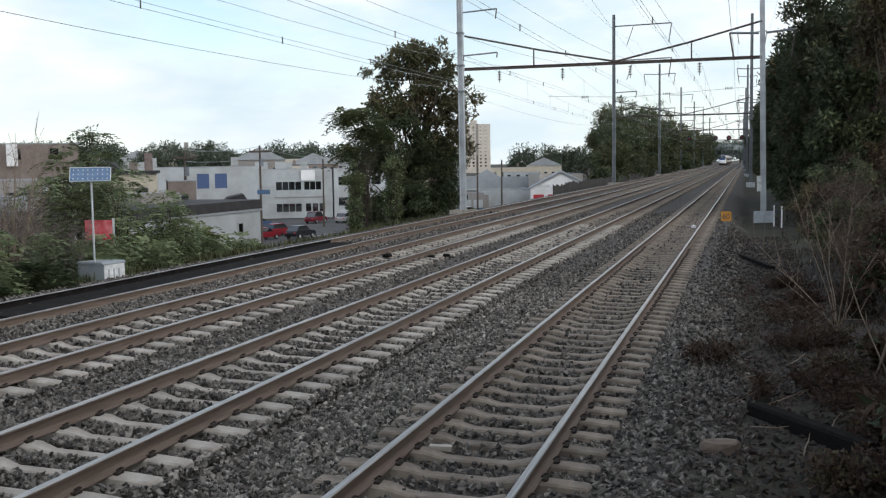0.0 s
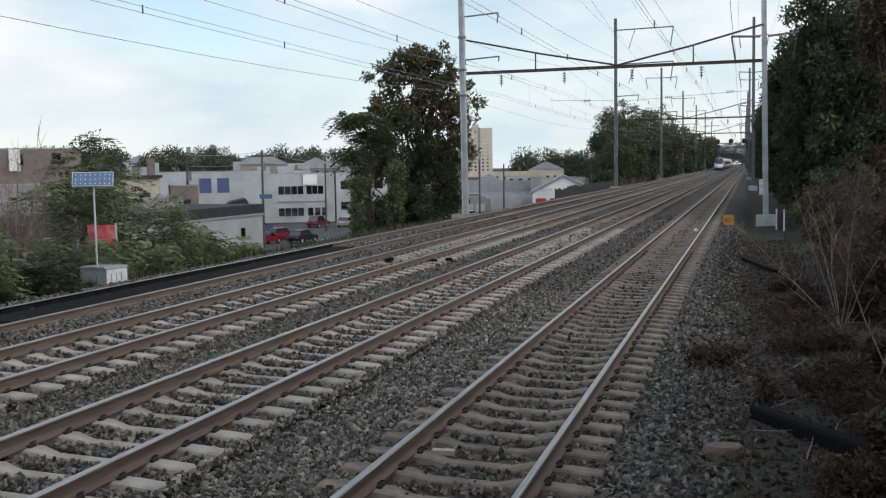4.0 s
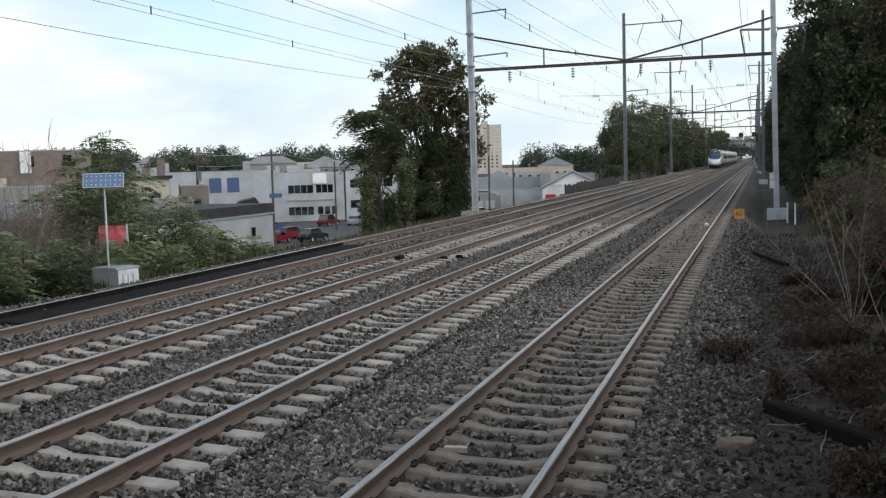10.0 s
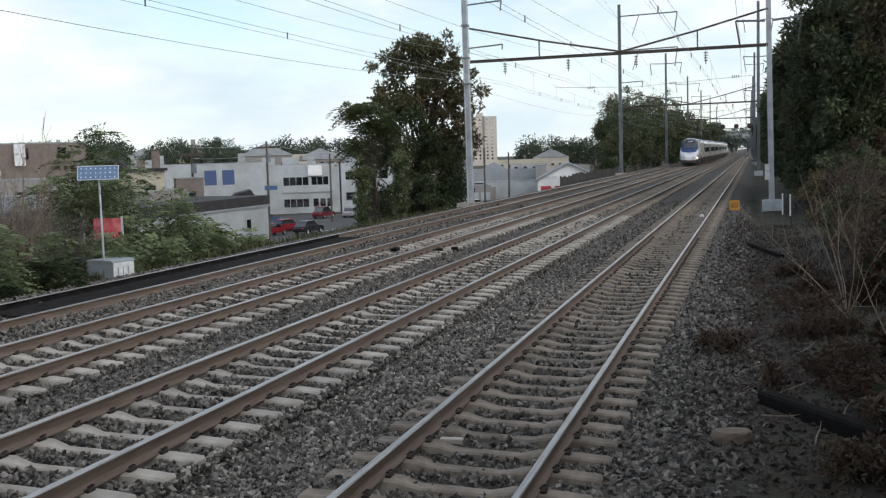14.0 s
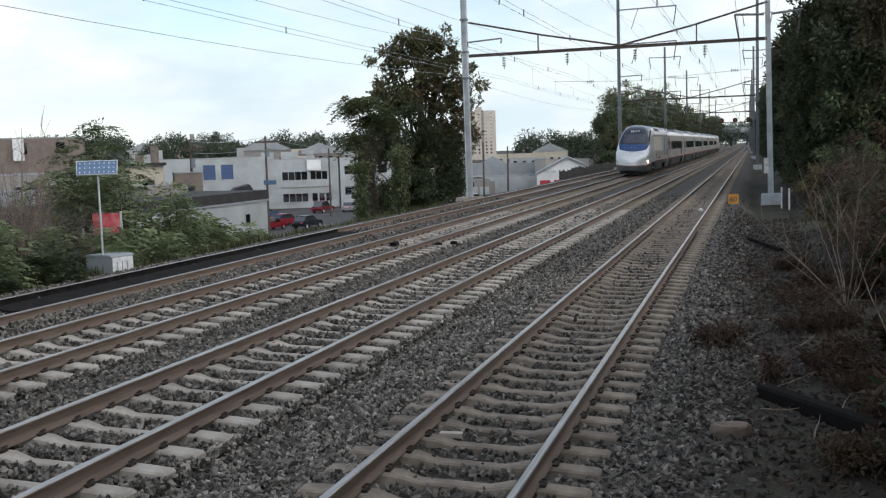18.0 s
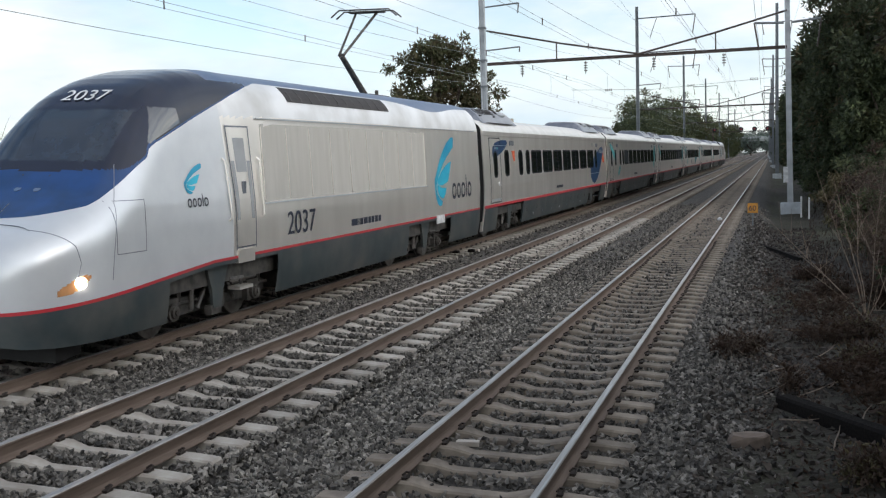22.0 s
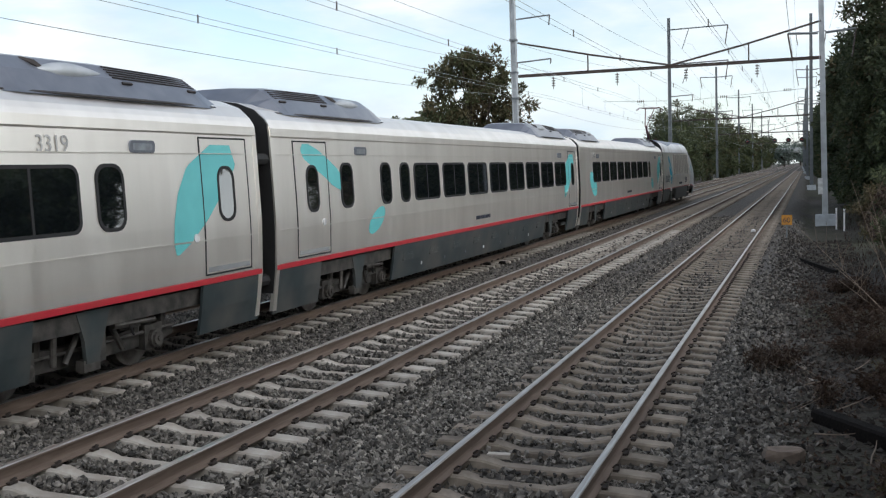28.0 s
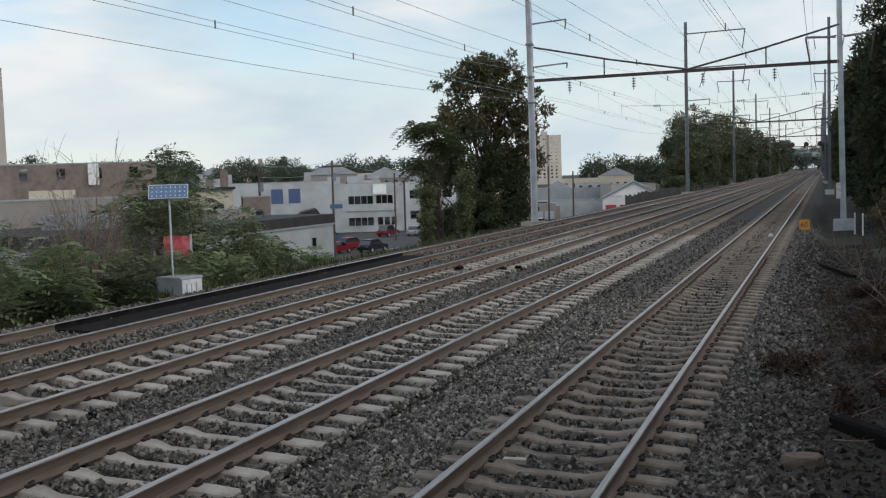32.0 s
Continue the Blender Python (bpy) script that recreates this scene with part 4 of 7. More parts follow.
def paint_business(front, rear, leaf_=False, oval=True):
    def f(car, o):
        if front:
            on_side(car, "teal_patch", (2.55, 3.50, outline(o, (0, 0.12, 0.3, 0.5, 0.7, 0.88, 1), (3.15, 2.72, 2.4, 1.95, 1.5, 1.4, 1.5), (3.3, 3.3, 3.2, 2.95, 2.55, 2.15, 1.75))), "teal", "pale teal painted patch over the door")
            if oval:
                on_side(car, "teal_patch", (1.55, 2.15, blob(o(4.9), 0.75, 0.6, 1.9)), "teal", "small pale teal painted oval")
        if rear:
            on_side(car, "teal_patch", (1.72, 3.43, outline(o, (0, 0.1, 0.3, 0.55, 0.8, 1), (23.78, 23.72, 23.76, 23.9, 24.2, 24.9), (23.85, 24.2, 24.7, 25.2, 25.65, 25.5))), "teal", "tall pale teal painted leaf")
        if leaf_:
            on_side(car, "teal_patch", (1.38, 2.3, outline(o, (0, 0.1, 0.3, 0.5, 0.75, 0.9, 1), (15.85, 15.6, 15.58, 15.72, 15.95, 16.1, 16.2), (16.2, 16.8, 17.6, 18.3, 18.9, 19.12, 19.15))), "deep_teal", "deep teal painted leaf under the windows")
            on_side(car, "teal_patch", (2.28, 3.0, lambda u: (o(17.25) + 0.05 * u, o(17.8) - 0.12 * u ** 3)), "deep_teal")
            on_side(car, "navy_patch", (1.5, 2.0, outline(o, (0, 0.1, 0.35, 0.65, 0.9, 1), (10.68, 10.5, 10.34, 10.3, 10.42, 10.62), (10.76, 10.94, 11.08, 11.1, 10.98, 10.8))), "navy", "navy painted drop")
        if not front:
            on_side(car, "teal_patch", (1.55, 2.70, blob(o(3.0), 1.35, -0.75, 1.9)), "teal", "pale teal painted patch under the window")
            on_side(car, "teal_patch", (1.45, 2.12, blob(o(21.5), 0.95, -0.45, 1.9)), "teal", "small pale teal painted oval")
    return f


# --- the power cars, lofted along s, the distance behind the nose's tip ---
TOP = [(0, 1.2), (0.06, 1.52), (0.2, 1.76), (0.5, 1.98), (1.0, 2.24), (1.5, 2.522), (2.0, 3.08), (2.5, 3.638), (3.0, 4.062), (3.6, 4.352), (4.4, 4.542), (5.4, 4.62), (30, 4.62)]
LOW = [(0, 0.45), (0.2, 0.40), (0.5, 0.38), (30, 0.38)]


def lerp_table(tab, s):
    for (a0, b0), (a1, b1) in zip(tab, tab[1:]):
        if a0 <= s <= a1:
            t = (s - a0) / (a1 - a0)
            return b0 + (b1 - b0) * t
    return tab[-1][1]


def soft_table(tab, s):
    return (lerp_table(tab, max(0, s - 0.25)) + 2 * lerp_table(tab, s) + lerp_table(tab, s + 0.25)) / 4 if s > 0.6 else lerp_table(tab, s)


def nose_x(s, z):
    w = 1.58 * (1 - max(0.0, 1 - s / 2.3) ** 2.8) ** (1 / 2.8) if s < 2.3 else 1.58
    w = max(w, 0.30)
    zt = soft_table(TOP, s)
    zs = zt - min(1.15, 0.55 * (zt - 0.95))
    x = w * (1 - 0.05 * max(0.0, (1.15 - z) / 0.75) ** 2)
    if z > 1.95:
        x -= 0.07 * (z - 1.95) * min(1.0, s / 4.0)
    # the cab leans in towards its flat top
    fade = 1 - min(1.0, max(0.0, (s - 3.6) / 2.6)) ** 2
    x *= 1 - 0.17 * fade * min(1.0, max(0.0, (z - 2.3) / 2.2))
    if z > zs:
        p = 2.9 + 1.0 * fade
        x *= max(0.0, 1 - ((z - zs) / (zt - zs)) ** p) ** (1 / p)
    return x


def power_car(name, label, lit, number, knee):
    """y runs from the nose (-10.45) to the coupled end (10.45)."""
    car = thing(name, None, label, "locomotive", "cars of the passenger train")
    tip, end = -10.6, 10.35
    ss = [0, 0.03, 0.06, 0.1, 0.15] + list(np.arange(0.2, 5.6, 0.03)) + list(np.arange(5.6, end - tip, 0.16)) + [end - tip]
    n = 120
    rings = []
    split = 66

    def blue_edge(s, x):
        """Height at which the dark mask begins, across the front and along the side."""
        w_ = min(1.0, max(0.0, (x - 1.15) / 0.35))
        w_ = max(w_ * w_ * (3 - 2 * w_), min(1.0, max(0.0, (s - 1.7) / 0.9)))
        return (1 - w_) * (2.16 + 0.18 * (x / 1.2) ** 2) + w_ * float(np.interp(s, (0.0, 0.8, 1.84, 2.77, 4.61, 5.47, 6.2), (2.2, 2.42, 2.78, 3.25, 3.87, 4.16, 4.36))), w_

    def paint_edge(s, lo, hi):
        """Where mask or roof colour begins on the ring at s."""
        if s > 6.0:
            wave_ = 4.42 - 0.2 * math.exp(-((s - 16.8) / 2.0) ** 2)
            return min(hi, float(np.interp(s, (6.0, 6.6), (4.305, wave_))))
        a_, b_ = lo, hi
        if blue_edge(s, nose_x(s, hi - 1e-4))[0] >= hi:
            return hi
        for _ in range(24):
            m_ = (a_ + b_) / 2
            a_, b_ = (m_, b_) if m_ < blue_edge(s, nose_x(s, m_))[0] else (a_, m_)
        return (a_ + b_) / 2

    def red_z(s):
        """The red line sinks towards the nose."""
        return 0.90 + 0.36 * min(1.0, max(0.0, s) / 4.2) ** 0.8

    for s in ss:
        zt, zb = soft_table(TOP, s), lerp_table(LOW, s)
        ze = paint_edge(s, red_z(s) + 0.05, zt)
        pts = []
        for i in range(n + 1):
            # the skirt's edge and the red line run along whole rows of faces
            zr = red_z(s)
            if i <= 14:
                z = zb + (zr - 0.12 - zb) * i / 14
            elif i <= 18:
                z = (zr - 0.12, zr - 0.05, zr - 0.025, zr, zr + 0.004)[i - 14]
            elif i <= split:
                z = zr + 0.004 + (ze - zr - 0.004) * (i - 18) / (split - 18)
            else:
                z = ze + (zt - ze) * math.sin((i - split) / (n - split) * math.pi / 2) ** 0.9
            pts.append((nose_x(s, z) if i < n else 0.0, z))
        rings.append(pts)
    rings.insert(0, [(0.0, z) for x, z in rings[0]])
    ss.insert(0, -0.012)
    geos = {k: Geo() for k in ("nose_shell", "blue_band", "black_mask", "windscreen", "cab_side_window", "cab_side_window_", "red_stripe", "skirt", "headlight", "headlight_", "windscreen_", "body_side", "roof", "roof_top", "body_panel")}
    mats = {"nose_shell": "white_paint", "blue_band": "train_blue", "black_mask": "mask_black", "windscreen": "cab_glass", "cab_side_window": "glass_dark", "red_stripe": "stripe_red",
            "skirt": "skirt_green", "headlight": "amber_glass", "roof_top": "roof_blue", "body_side": "steel_side", "roof": "roof_white", "body_panel": "steel_panel" if lit else "panel_rear"}

    def kind_of(s, x, z, above):
        zr = red_z(s)
        if z < zr - 0.05:
            return "skirt" if not (2.8 < s < 6.6 or 14.1 < s < 17.7) or z > zr - 0.12 else None
        if z < zr:
            return "red_stripe"
        if ((s - 0.76) / 0.24) ** 2 + ((z - 1.24 - 0.45 * (s - 0.76)) / 0.085) ** 2 < 1 and x > 0.7:
            return "headlight"
        if above:
            if s > 6.0 or (s > 4.9 and z > 4.38):
                return "roof_top"
            blue, w_ = blue_edge(s, x)
            if z > (1 - w_) * (2.86 + 0.06 * x * x) + w_ * (blue + 0.02 + max(0.0, 0.2 * (1 - (s - 1) / 2.0))):
                if 0.07 < x < 1.02 and 2.98 < z < 3.78 and s < 3.1:
                    return "windscreen"
                if 2.62 < s < 3.6 and blue + 0.05 < z < 3.83 and x > 0.95 and z - 3.27 < 1.5 * (s - 2.62):
                    return "cab_side_window"
                return "black_mask"
            return "blue_band"
        if s < 4.86 and z < 3.95:
            return "nose_shell"
        if z > 3.74:
            return "roof"
        if 6.1 < s < 15.55 and 2.16 < z < 3.60:
            return "body_panel"
        return "body_side"

    for side in (-1, 1):
        for i in range(len(ss) - 1):
            for j in range(n):
                sm = (ss[i] + ss[i + 1]) / 2
                zm = sum(rings[a_][b_][1] for a_ in (i, i + 1) for b_ in (j, j + 1)) / 4
                xm = sum(rings[a_][b_][0] for a_ in (i, i + 1) for b_ in (j, j + 1)) / 4
                k = kind_of(sm, xm, zm, j >= split)
                if k is None:
                    continue
                if side < 0 and k + "_" in geos:
                    k += "_"
                g = geos[k]
                b0 = len(g.v)
                for a_, b_ in ((i, j), (i + 1, j), (i + 1, j + 1), (i, j + 1)):
                    x, z = rings[a_][b_]
                    g.v.append((side * x, tip + ss[a_], z))
                g.f.append((b0, b0 + 1, b0 + 2, b0 + 3) if side > 0 else (b0 + 3, b0 + 2, b0 + 1, b0))
                g.m.append(0)
    labels = {"nose_shell": "silver-white rounded nose", "blue_band": "deep blue band under the windscreen", "black_mask": "black surround of the cab windows", "body_panel": "large ribbed side panel", "headlight": "lit headlight" if lit else "unlit headlight"}
    for k, g in geos.items():
        if not g.f:
            continue
        k = k.rstrip("_")
        me = bpy.data.meshes.new(k)
        bm = bmesh.new()
        me.from_pydata(g.v, [], g.f)
        bm.from_mesh(me)
        bmesh.ops.remove_doubles(bm, verts=bm.verts, dist=0.0005)
        bm.to_mesh(me)
        bm.free()
        me.materials.append(M[mats[k]])
        me.polygons.foreach_set("use_smooth", [True] * len(me.polygons))
        part(k, me, None, car, labels.get(k, ""))
    def skin(s0, s1, z0, z1, out_by, side, ns=4, nz=10):
        """A thin sheet lying on the body between two stations and two heights."""
        g = Geo()
        for i in range(ns + 1):
            for j in range(nz + 1):
                s_, z_ = s0 + (s1 - s0) * i / ns, z0 + (z1 - z0) * j / nz
                g.v.append((side * (nose_x(s_, z_) + out_by), tip + s_, z_))
        g.f = [(i * (nz + 1) + j, (i + 1) * (nz + 1) + j, (i + 1) * (nz + 1) + j + 1, i * (nz + 1) + j + 1) for i in range(ns) for j in range(nz)]
        g.m = [0] * len(g.f)
        return g

    o = lambda v: tip + v            # from the distance behind the nose to the car's y
    xf = lambda z: nose_x(8.0, z)
    # coupled end coloured black too, for the dark gap behind it
    part("end_wall", Geo().prism([(nose_x(12, z), z) for z in np.linspace(0.45, 4.35, 24)] + [(-nose_x(12, z), z) for z in np.linspace(4.35, 0.45, 24)], end - 0.04, end), "rubber", car)
    part("floor_pan", Geo().box(-1.4, 1.4, tip + 0.9, end, 0.80, 1.10), "bogie_iron", car)
    part("underframe_box", Geo().box(-1.25, 1.25, o(7.4), o(13.2), 0.35, 0.85), "bogie_iron", car)
    part("snow_plough", Geo().prism([(-1.05, -0.25 + 0), (1.05, -0.25), (0.9, 0.5), (-0.9, 0.5)], 0.12, 0.42, axis="z"), "rubber", car, m=pose(0, tip + 0.95, 0))
    for s in (-1, 1):
        bogie(car, o(4.75) if s < 0 else o(16.0))
        d = part("cab_door", skin(4.98, 5.64, 1.42, 3.55, 0.010, s), "steel_side", car, "narrow steel cab door with grab rails")
        for y in (o(4.72), o(5.92)):
            g = Geo()
            g.tube([(s * (nose_x(y - tip, z) + d_), y, z) for z, d_ in ((1.9, 0.0), (1.95, 0.06), (2.95, 0.06), (3.0, 0.0))], 0.018, 6)
            part("grab_rail", g, "steel_side", d)
        for y in (o(4.95), o(5.67)):
            part("door_frame", skin(y - tip - 0.014, y - tip + 0.014, 1.36, 3.58, 0.014, s, 1), "fairing_grey", d)
        for z in (1.40, 3.565):
            part("door_frame", skin(4.95, 5.67, z - 0.014, z + 0.014, 0.014, s, 4, 1), "fairing_grey", d)
        for s0, s1, z0, z1 in ((5.14, 5.50, 2.75, 3.36), (4.99, 5.10, 1.9, 2.95), (5.52, 5.63, 1.9, 2.95)):
            part("door_recess", skin(s0, s1, z0, z1, 0.013, s, 2, 6), "steel_roof", d)
        part("door_handle", Geo().box(s * (nose_x(5.3, 2.47) + 0.005), s * (nose_x(5.3, 2.47) + 0.03), o(5.25), o(5.37), 2.36, 2.58), "fairing_grey", d)
        part("cab_step", Geo().box(s * 1.25, s * 1.6, o(5.0), o(5.6), 1.12, 1.36), "steel_side", car)
        part("cab_step", Geo().box(s * 1.3, s * 1.55, o(5.1), o(5.6), 0.62, 0.68), "steel_side", car)
        if lit:
            part("roof_grille", strip([(s * (nose_x(9, z) + 0.012), z) for z in (4.10, 4.20, 4.30, 4.40)], o(7.5), o(13.2), 0.02), "grille_dark", car, "black mesh grille along the roof edge")
            for k in range(12):
                y = o(7.7 + 0.48 * k)
                part("grille_rib", strip([(s * (nose_x(9, z) + 0.02), z) for z in (4.10, 4.20, 4.30, 4.40)], y - 0.02, y + 0.02, 0.015), "bogie_iron", car)
        part("gutter_rail", Geo().box(s * (nose_x(9, 3.73) - 0.01), s * (nose_x(9, 3.73) + 0.03), o(5.95), end - 0.4, 3.715, 3.745), "white_paint", car)
        part("side_moulding", Geo().box(s * 1.575, s * 1.592, o(6.05), o(15.6), 2.13, 2.16), "white_paint", car)
        for i in range(10):
            y = o(6.1 + 1.05 * i)
            g = Geo()
            g.prism([(s * (nose_x(9, z)), z) for z in (2.2, 2.7, 3.1, 3.58)] + [(s * (nose_x(9, z) + 0.010), z) for z in (3.58, 3.1, 2.7, 2.2)], y - 0.012, y + 0.012)
            part("panel_seam", g, "steel_side", car)
        g = Geo()
        for z in np.arange(0.55, 1.05, 0.1):
            g.box(s * 1.50, s * 1.575, o(7.6), o(12.9), z, z + 0.02)
        g = Geo().box(s * 1.52, s * 1.582, o(1.75), o(1.79), 1.55, 2.2).box(s * 1.45, s * 1.56, o(1.1), o(1.8), 2.18, 2.21)
        # the maker's mark: a wing of blue blades and plain rounded shapes for the word
        wing_mark(car, lambda u: o(16.25 + 1.95 * u), lambda v: 1.53 + 1.99 * v, xf, s)
        word_shapes(car, o(17.86), 1.68, 0.47, xf, s)
        wing_mark(car, lambda u: o(3.38 + 0.62 * u), lambda v: 2.42 + 0.50 * v, lambda z: nose_x(3.7, z), s, 0.012)
        word_shapes(car, o(3.40), 2.20, 0.15, lambda z: nose_x(3.7, z), s)
        part("step_plate", Geo().box(s * 1.57, s * 1.60, o(16.4), o(17.1), 1.04, 1.27), "mark_pale", car)
        g = skin(1.5, 2.2, 1.61, 1.622, 0.004, s, 6, 1)
        for q in ((1.5, 2.2, 2.39, 2.402, 6, 1), (1.5, 1.515, 1.61, 2.4, 1, 8), (2.185, 2.2, 1.61, 2.4, 1, 8)):
            b_ = skin(*q[:4], 0.004, s, *q[4:])
            g.add(b_.v, b_.f)
        part("hatch", g, "fairing_grey", car, "outlined service hatch on the nose")
        word_bars(car, o(10.2), 1.42, (0.35, 0.05, 0.18, 0.22, 0.15, 0.17, 0.18, 0.15), 0.15, "mark_dark", "dark name in plain bars", side=s, xf=xf)
        lettering(car, number, 0.46, upright_text(o(6.95) if s > 0 else o(8.3), 1.48, 0.012, s, xf), "mark_dark", "dark fleet number")
    if lit:
        part("lit_lamp", Geo().disc((nose_x(0.84, 1.27) - 0.005, tip + 0.84, 1.27), (0.9, -0.42, 0.1), 0.085, 0.05, 14), "lamp_glow", car, "glowing white headlight")
    lettering(car, number, 0.30, pose(-0.43, tip + 2.84, 3.945) @ pose(0, 0, 0, 35, 0, 0), "mark_pale", "pale fleet number over the windscreen")
    g = Geo()
    for x in (-0.6, 0.6):
        g.tube([(x * 0.4, tip + 1.7, 2.74), (x, tip + 2.3, 3.14)], 0.018, 5)
    part("wiper", g, "rubber", car)
    for sd in (-1, 1):
        g = Geo()
        for line in (((2.0, 2.93), (1.78, 2.62), (1.6, 2.36), (1.5, 2.0), (1.44, 1.6), (1.4, 1.26)), ((0.62, 2.02), (0.80, 1.80), (0.86, 1.55), (0.80, 1.32)), ((0.62, 2.02), (0.85, 2.2), (1.1, 2.36))):
            fine = [(a0 + (a1 - a0) * q / 8, b0 + (b1 - b0) * q / 8) for (a0, b0), (a1, b1) in zip(line, line[1:]) for q in range(8)] + [line[-1]]
            g.tube([(sd * nose_x(s_, z_), tip + s_, z_) for s_, z_ in fine], 0.007, 4)
        part("panel_seam", g, "fairing_grey", car)
    g = Geo()
    for i in range(4):
        x = -0.52 + 0.35 * i
        g.disc((x, tip + 1.50, 2.545 - 0.06 * abs(x)), (0, -0.5, 0.86), 0.06, 0.05, 10)
    part("nose_vent", g, "roof_blue", car)
    # insulators and cable boxes on the roof
    for y, l_, x in () if lit else ((o(13.6), 0.9, 0.75), (o(12.2), 0.6, 0.8), (o(6.2), 0.4, 0.5)):
        part("roof_insulator", Geo().prism([(-0.14, 0.0), (0.14, 0.0), (0.10, 0.16), (-0.10, 0.16)], -l_ / 2, l_ / 2).tube([(0, -l_ / 2, 0.16), (0, -l_ / 3, 0.26), (0, l_ / 3, 0.26), (0, l_ / 2, 0.16)], 0.05, 6), "grille_dark", car, m=pose(x, y, 4.50))
    # pantograph
    by = o(14.5 if lit else 17.6)
    k = knee
    iron = "bogie_iron" if lit else "pantograph_red"
    pant = part("pantograph", Geo().box(-0.6, 0.6, by - 0.7, by + 0.7, 4.50, 4.60).tube([(-0.5, by, 4.4), (-0.5, by, 4.72)], 0.05).tube([(0.5, by, 4.4), (0.5, by, 4.72)], 0.05), iron, car, "raised pantograph, dark and slender")
    part("lower_arm", Geo().tube([(0, by + 0.4 * k, 4.62), (0, by - 1.2 * k, 5.55)], [0.09, 0.07], 8), iron, pant)
    part("upper_arm", Geo().tube([(-0.06, by - 1.2 * k, 5.55), (-0.3, by + 0.5 * k, 6.82)], 0.035, 6).tube([(0.06, by - 1.2 * k, 5.55), (0.3, by + 0.5 * k, 6.82)], 0.035, 6), iron, pant)
    head = Geo()
    for dy in (-0.18, 0.18):
        head.tube([(-0.95, by + 0.5 * k + dy, 6.72), (-0.72, by + 0.5 * k + dy, 6.90), (0.72, by + 0.5 * k + dy, 6.90), (0.95, by + 0.5 * k + dy, 6.72)], 0.022, 6)
    head.box(-0.5, 0.5, by + 0.5 * k - 0.18, by + 0.5 * k + 0.18, 6.84, 6.87)
    part("contact_head", head, iron, pant)
    if not lit:
        rods = Geo()
        for y in np.arange(o(6.0), o(15.5), 1.6):
            rods.tube([(0.62, y, 4.5), (0.62, y, 4.66)], 0.03, 6)
        rods.tube([(0.62, o(6.0), 4.65), (0.62, o(15.5), 4.65)], 0.028, 6)
        part("roof_conduit", rods, "bogie_iron", car)
    return car


coaches = [
    coach("first_class_coach", "brushed steel first class coach with deep blue patches", True, False, 7.33, 7, (3.4, 5.52, 6.7, 22.78), paint_first),
    coach("business_coach", "brushed steel coach with pale teal patches", True, True, 7.3, 8, (3.4, 5.52, 6.7), paint_business(True, True)),
    coach("business_coach", "brushed steel coach with pale teal patches", True, True, 3.06, 10, (), paint_business(True, True, False, False)),
    coach("cafe_coach", "brushed steel coach with a teal leaf under its windows", True, True, 4.9, 8, (3.4, 22.3), paint_business(True, True, True)),
    coach("business_coach", "brushed steel coach with pale teal patches", True, True, 7.3, 8, (3.4, 5.52, 6.7), paint_business(True, True)),
    coach("business_coach", "last brushed steel coach with pale teal patches", False, True, 2.95, 8, (20.5,), paint_business(False, True)),
]
for c, text, y in ((coaches[5], "3410", 3.0), (coaches[3], "3319", 20.9)):
    lettering(c, text, 0.22, upright_text(y - COACH / 2, 3.29), "number_grey", "pale car number")
for y in (15.25, 16.95, 18.75):
    part("roof_vent", Geo().tube([(0, y - COACH / 2, z) for z in (4.23, 4.27, 4.30, 4.35, 4.39, 4.41)], [0.17, 0.17, 0.14, 0.08, 0.05, 0.015], 14), "fairing_grey", coaches[3], "small dark conical roof vent", smooth=True)
front_car = power_car("front_power_car", "silver power car with blue and black cab, leading", True, "2037", 1)
rear_car = power_car("rear_power_car", "silver power car with blue and black cab, trailing", False, "2006", -1)

# ---- masts, beams and wires ----
MAST_Y = [-86.0, -12.0, 62.0, 138.0, 212.0, 282.0, 353.0, 425.0, 497.0]


def left_x(y):
    return -14.4


def right_x(y):
    return 3.66 - 0.0066 * (y - 61)


def column(width, depth, height, top=0.72):
    """A rolled H column, tapering upwards."""
    f, wb = 0.022, 0.02
    sec = [(-1, -1), (-1, 1), (-1 + 2 * f / width * 1.6, 1), (-1 + 2 * f / width * 1.6, 0.1), (1 - 2 * f / width * 1.6, 0.1), (1 - 2 * f / width * 1.6, 1), (1, 1), (1, -1), (1 - 2 * f / width * 1.6, -1), (1 - 2 * f / width * 1.6, -0.1), (-1 + 2 * f / width * 1.6, -0.1), (-1 + 2 * f / width * 1.6, -1)]
    g, n = Geo(), len(sec)
    for z, k in ((0.0, 1.0), (height, top)):
        g.v += [(x * width / 2 * k, y * depth / 2 * k, z) for x, y in sec]
    g.f = [(i, (i + 1) % n, n + (i + 1) % n, n + i) for i in range(n)] + [tuple(range(n - 1, -1, -1)), tuple(range(n, 2 * n))]
    g.m = [0] * len(g.f)
    return g


def insulator(x, y, z, n=4, drop=0.5):
    g = Geo().tube([(x, y, z), (x, y, z - drop)], 0.025, 6)
    for i in range(n):
        g.disc((x, y, z - 0.1 - i * (drop - 0.15) / n), (0, 0, 1), 0.11, 0.05, 10)
    return g


def arm(parent, x0, x1, z, drop=1.0, thick=0.05):
    """A bracket arm with a bent end that drops to its insulator."""
    s = 1 if x1 > x0 else -1
    a_ = part("bracket_arm", Geo().tube([(x0, 0, z - 0.05), (x1, 0, z + 0.06)], thick, 6), "mast_grey", parent)
    part("arm_drop", Geo().tube([(x1, 0, z + 0.06), (x1 - s * 0.15 * drop, 0, z - drop)], thick * 0.8, 6), "insulator", a_)
    return a_


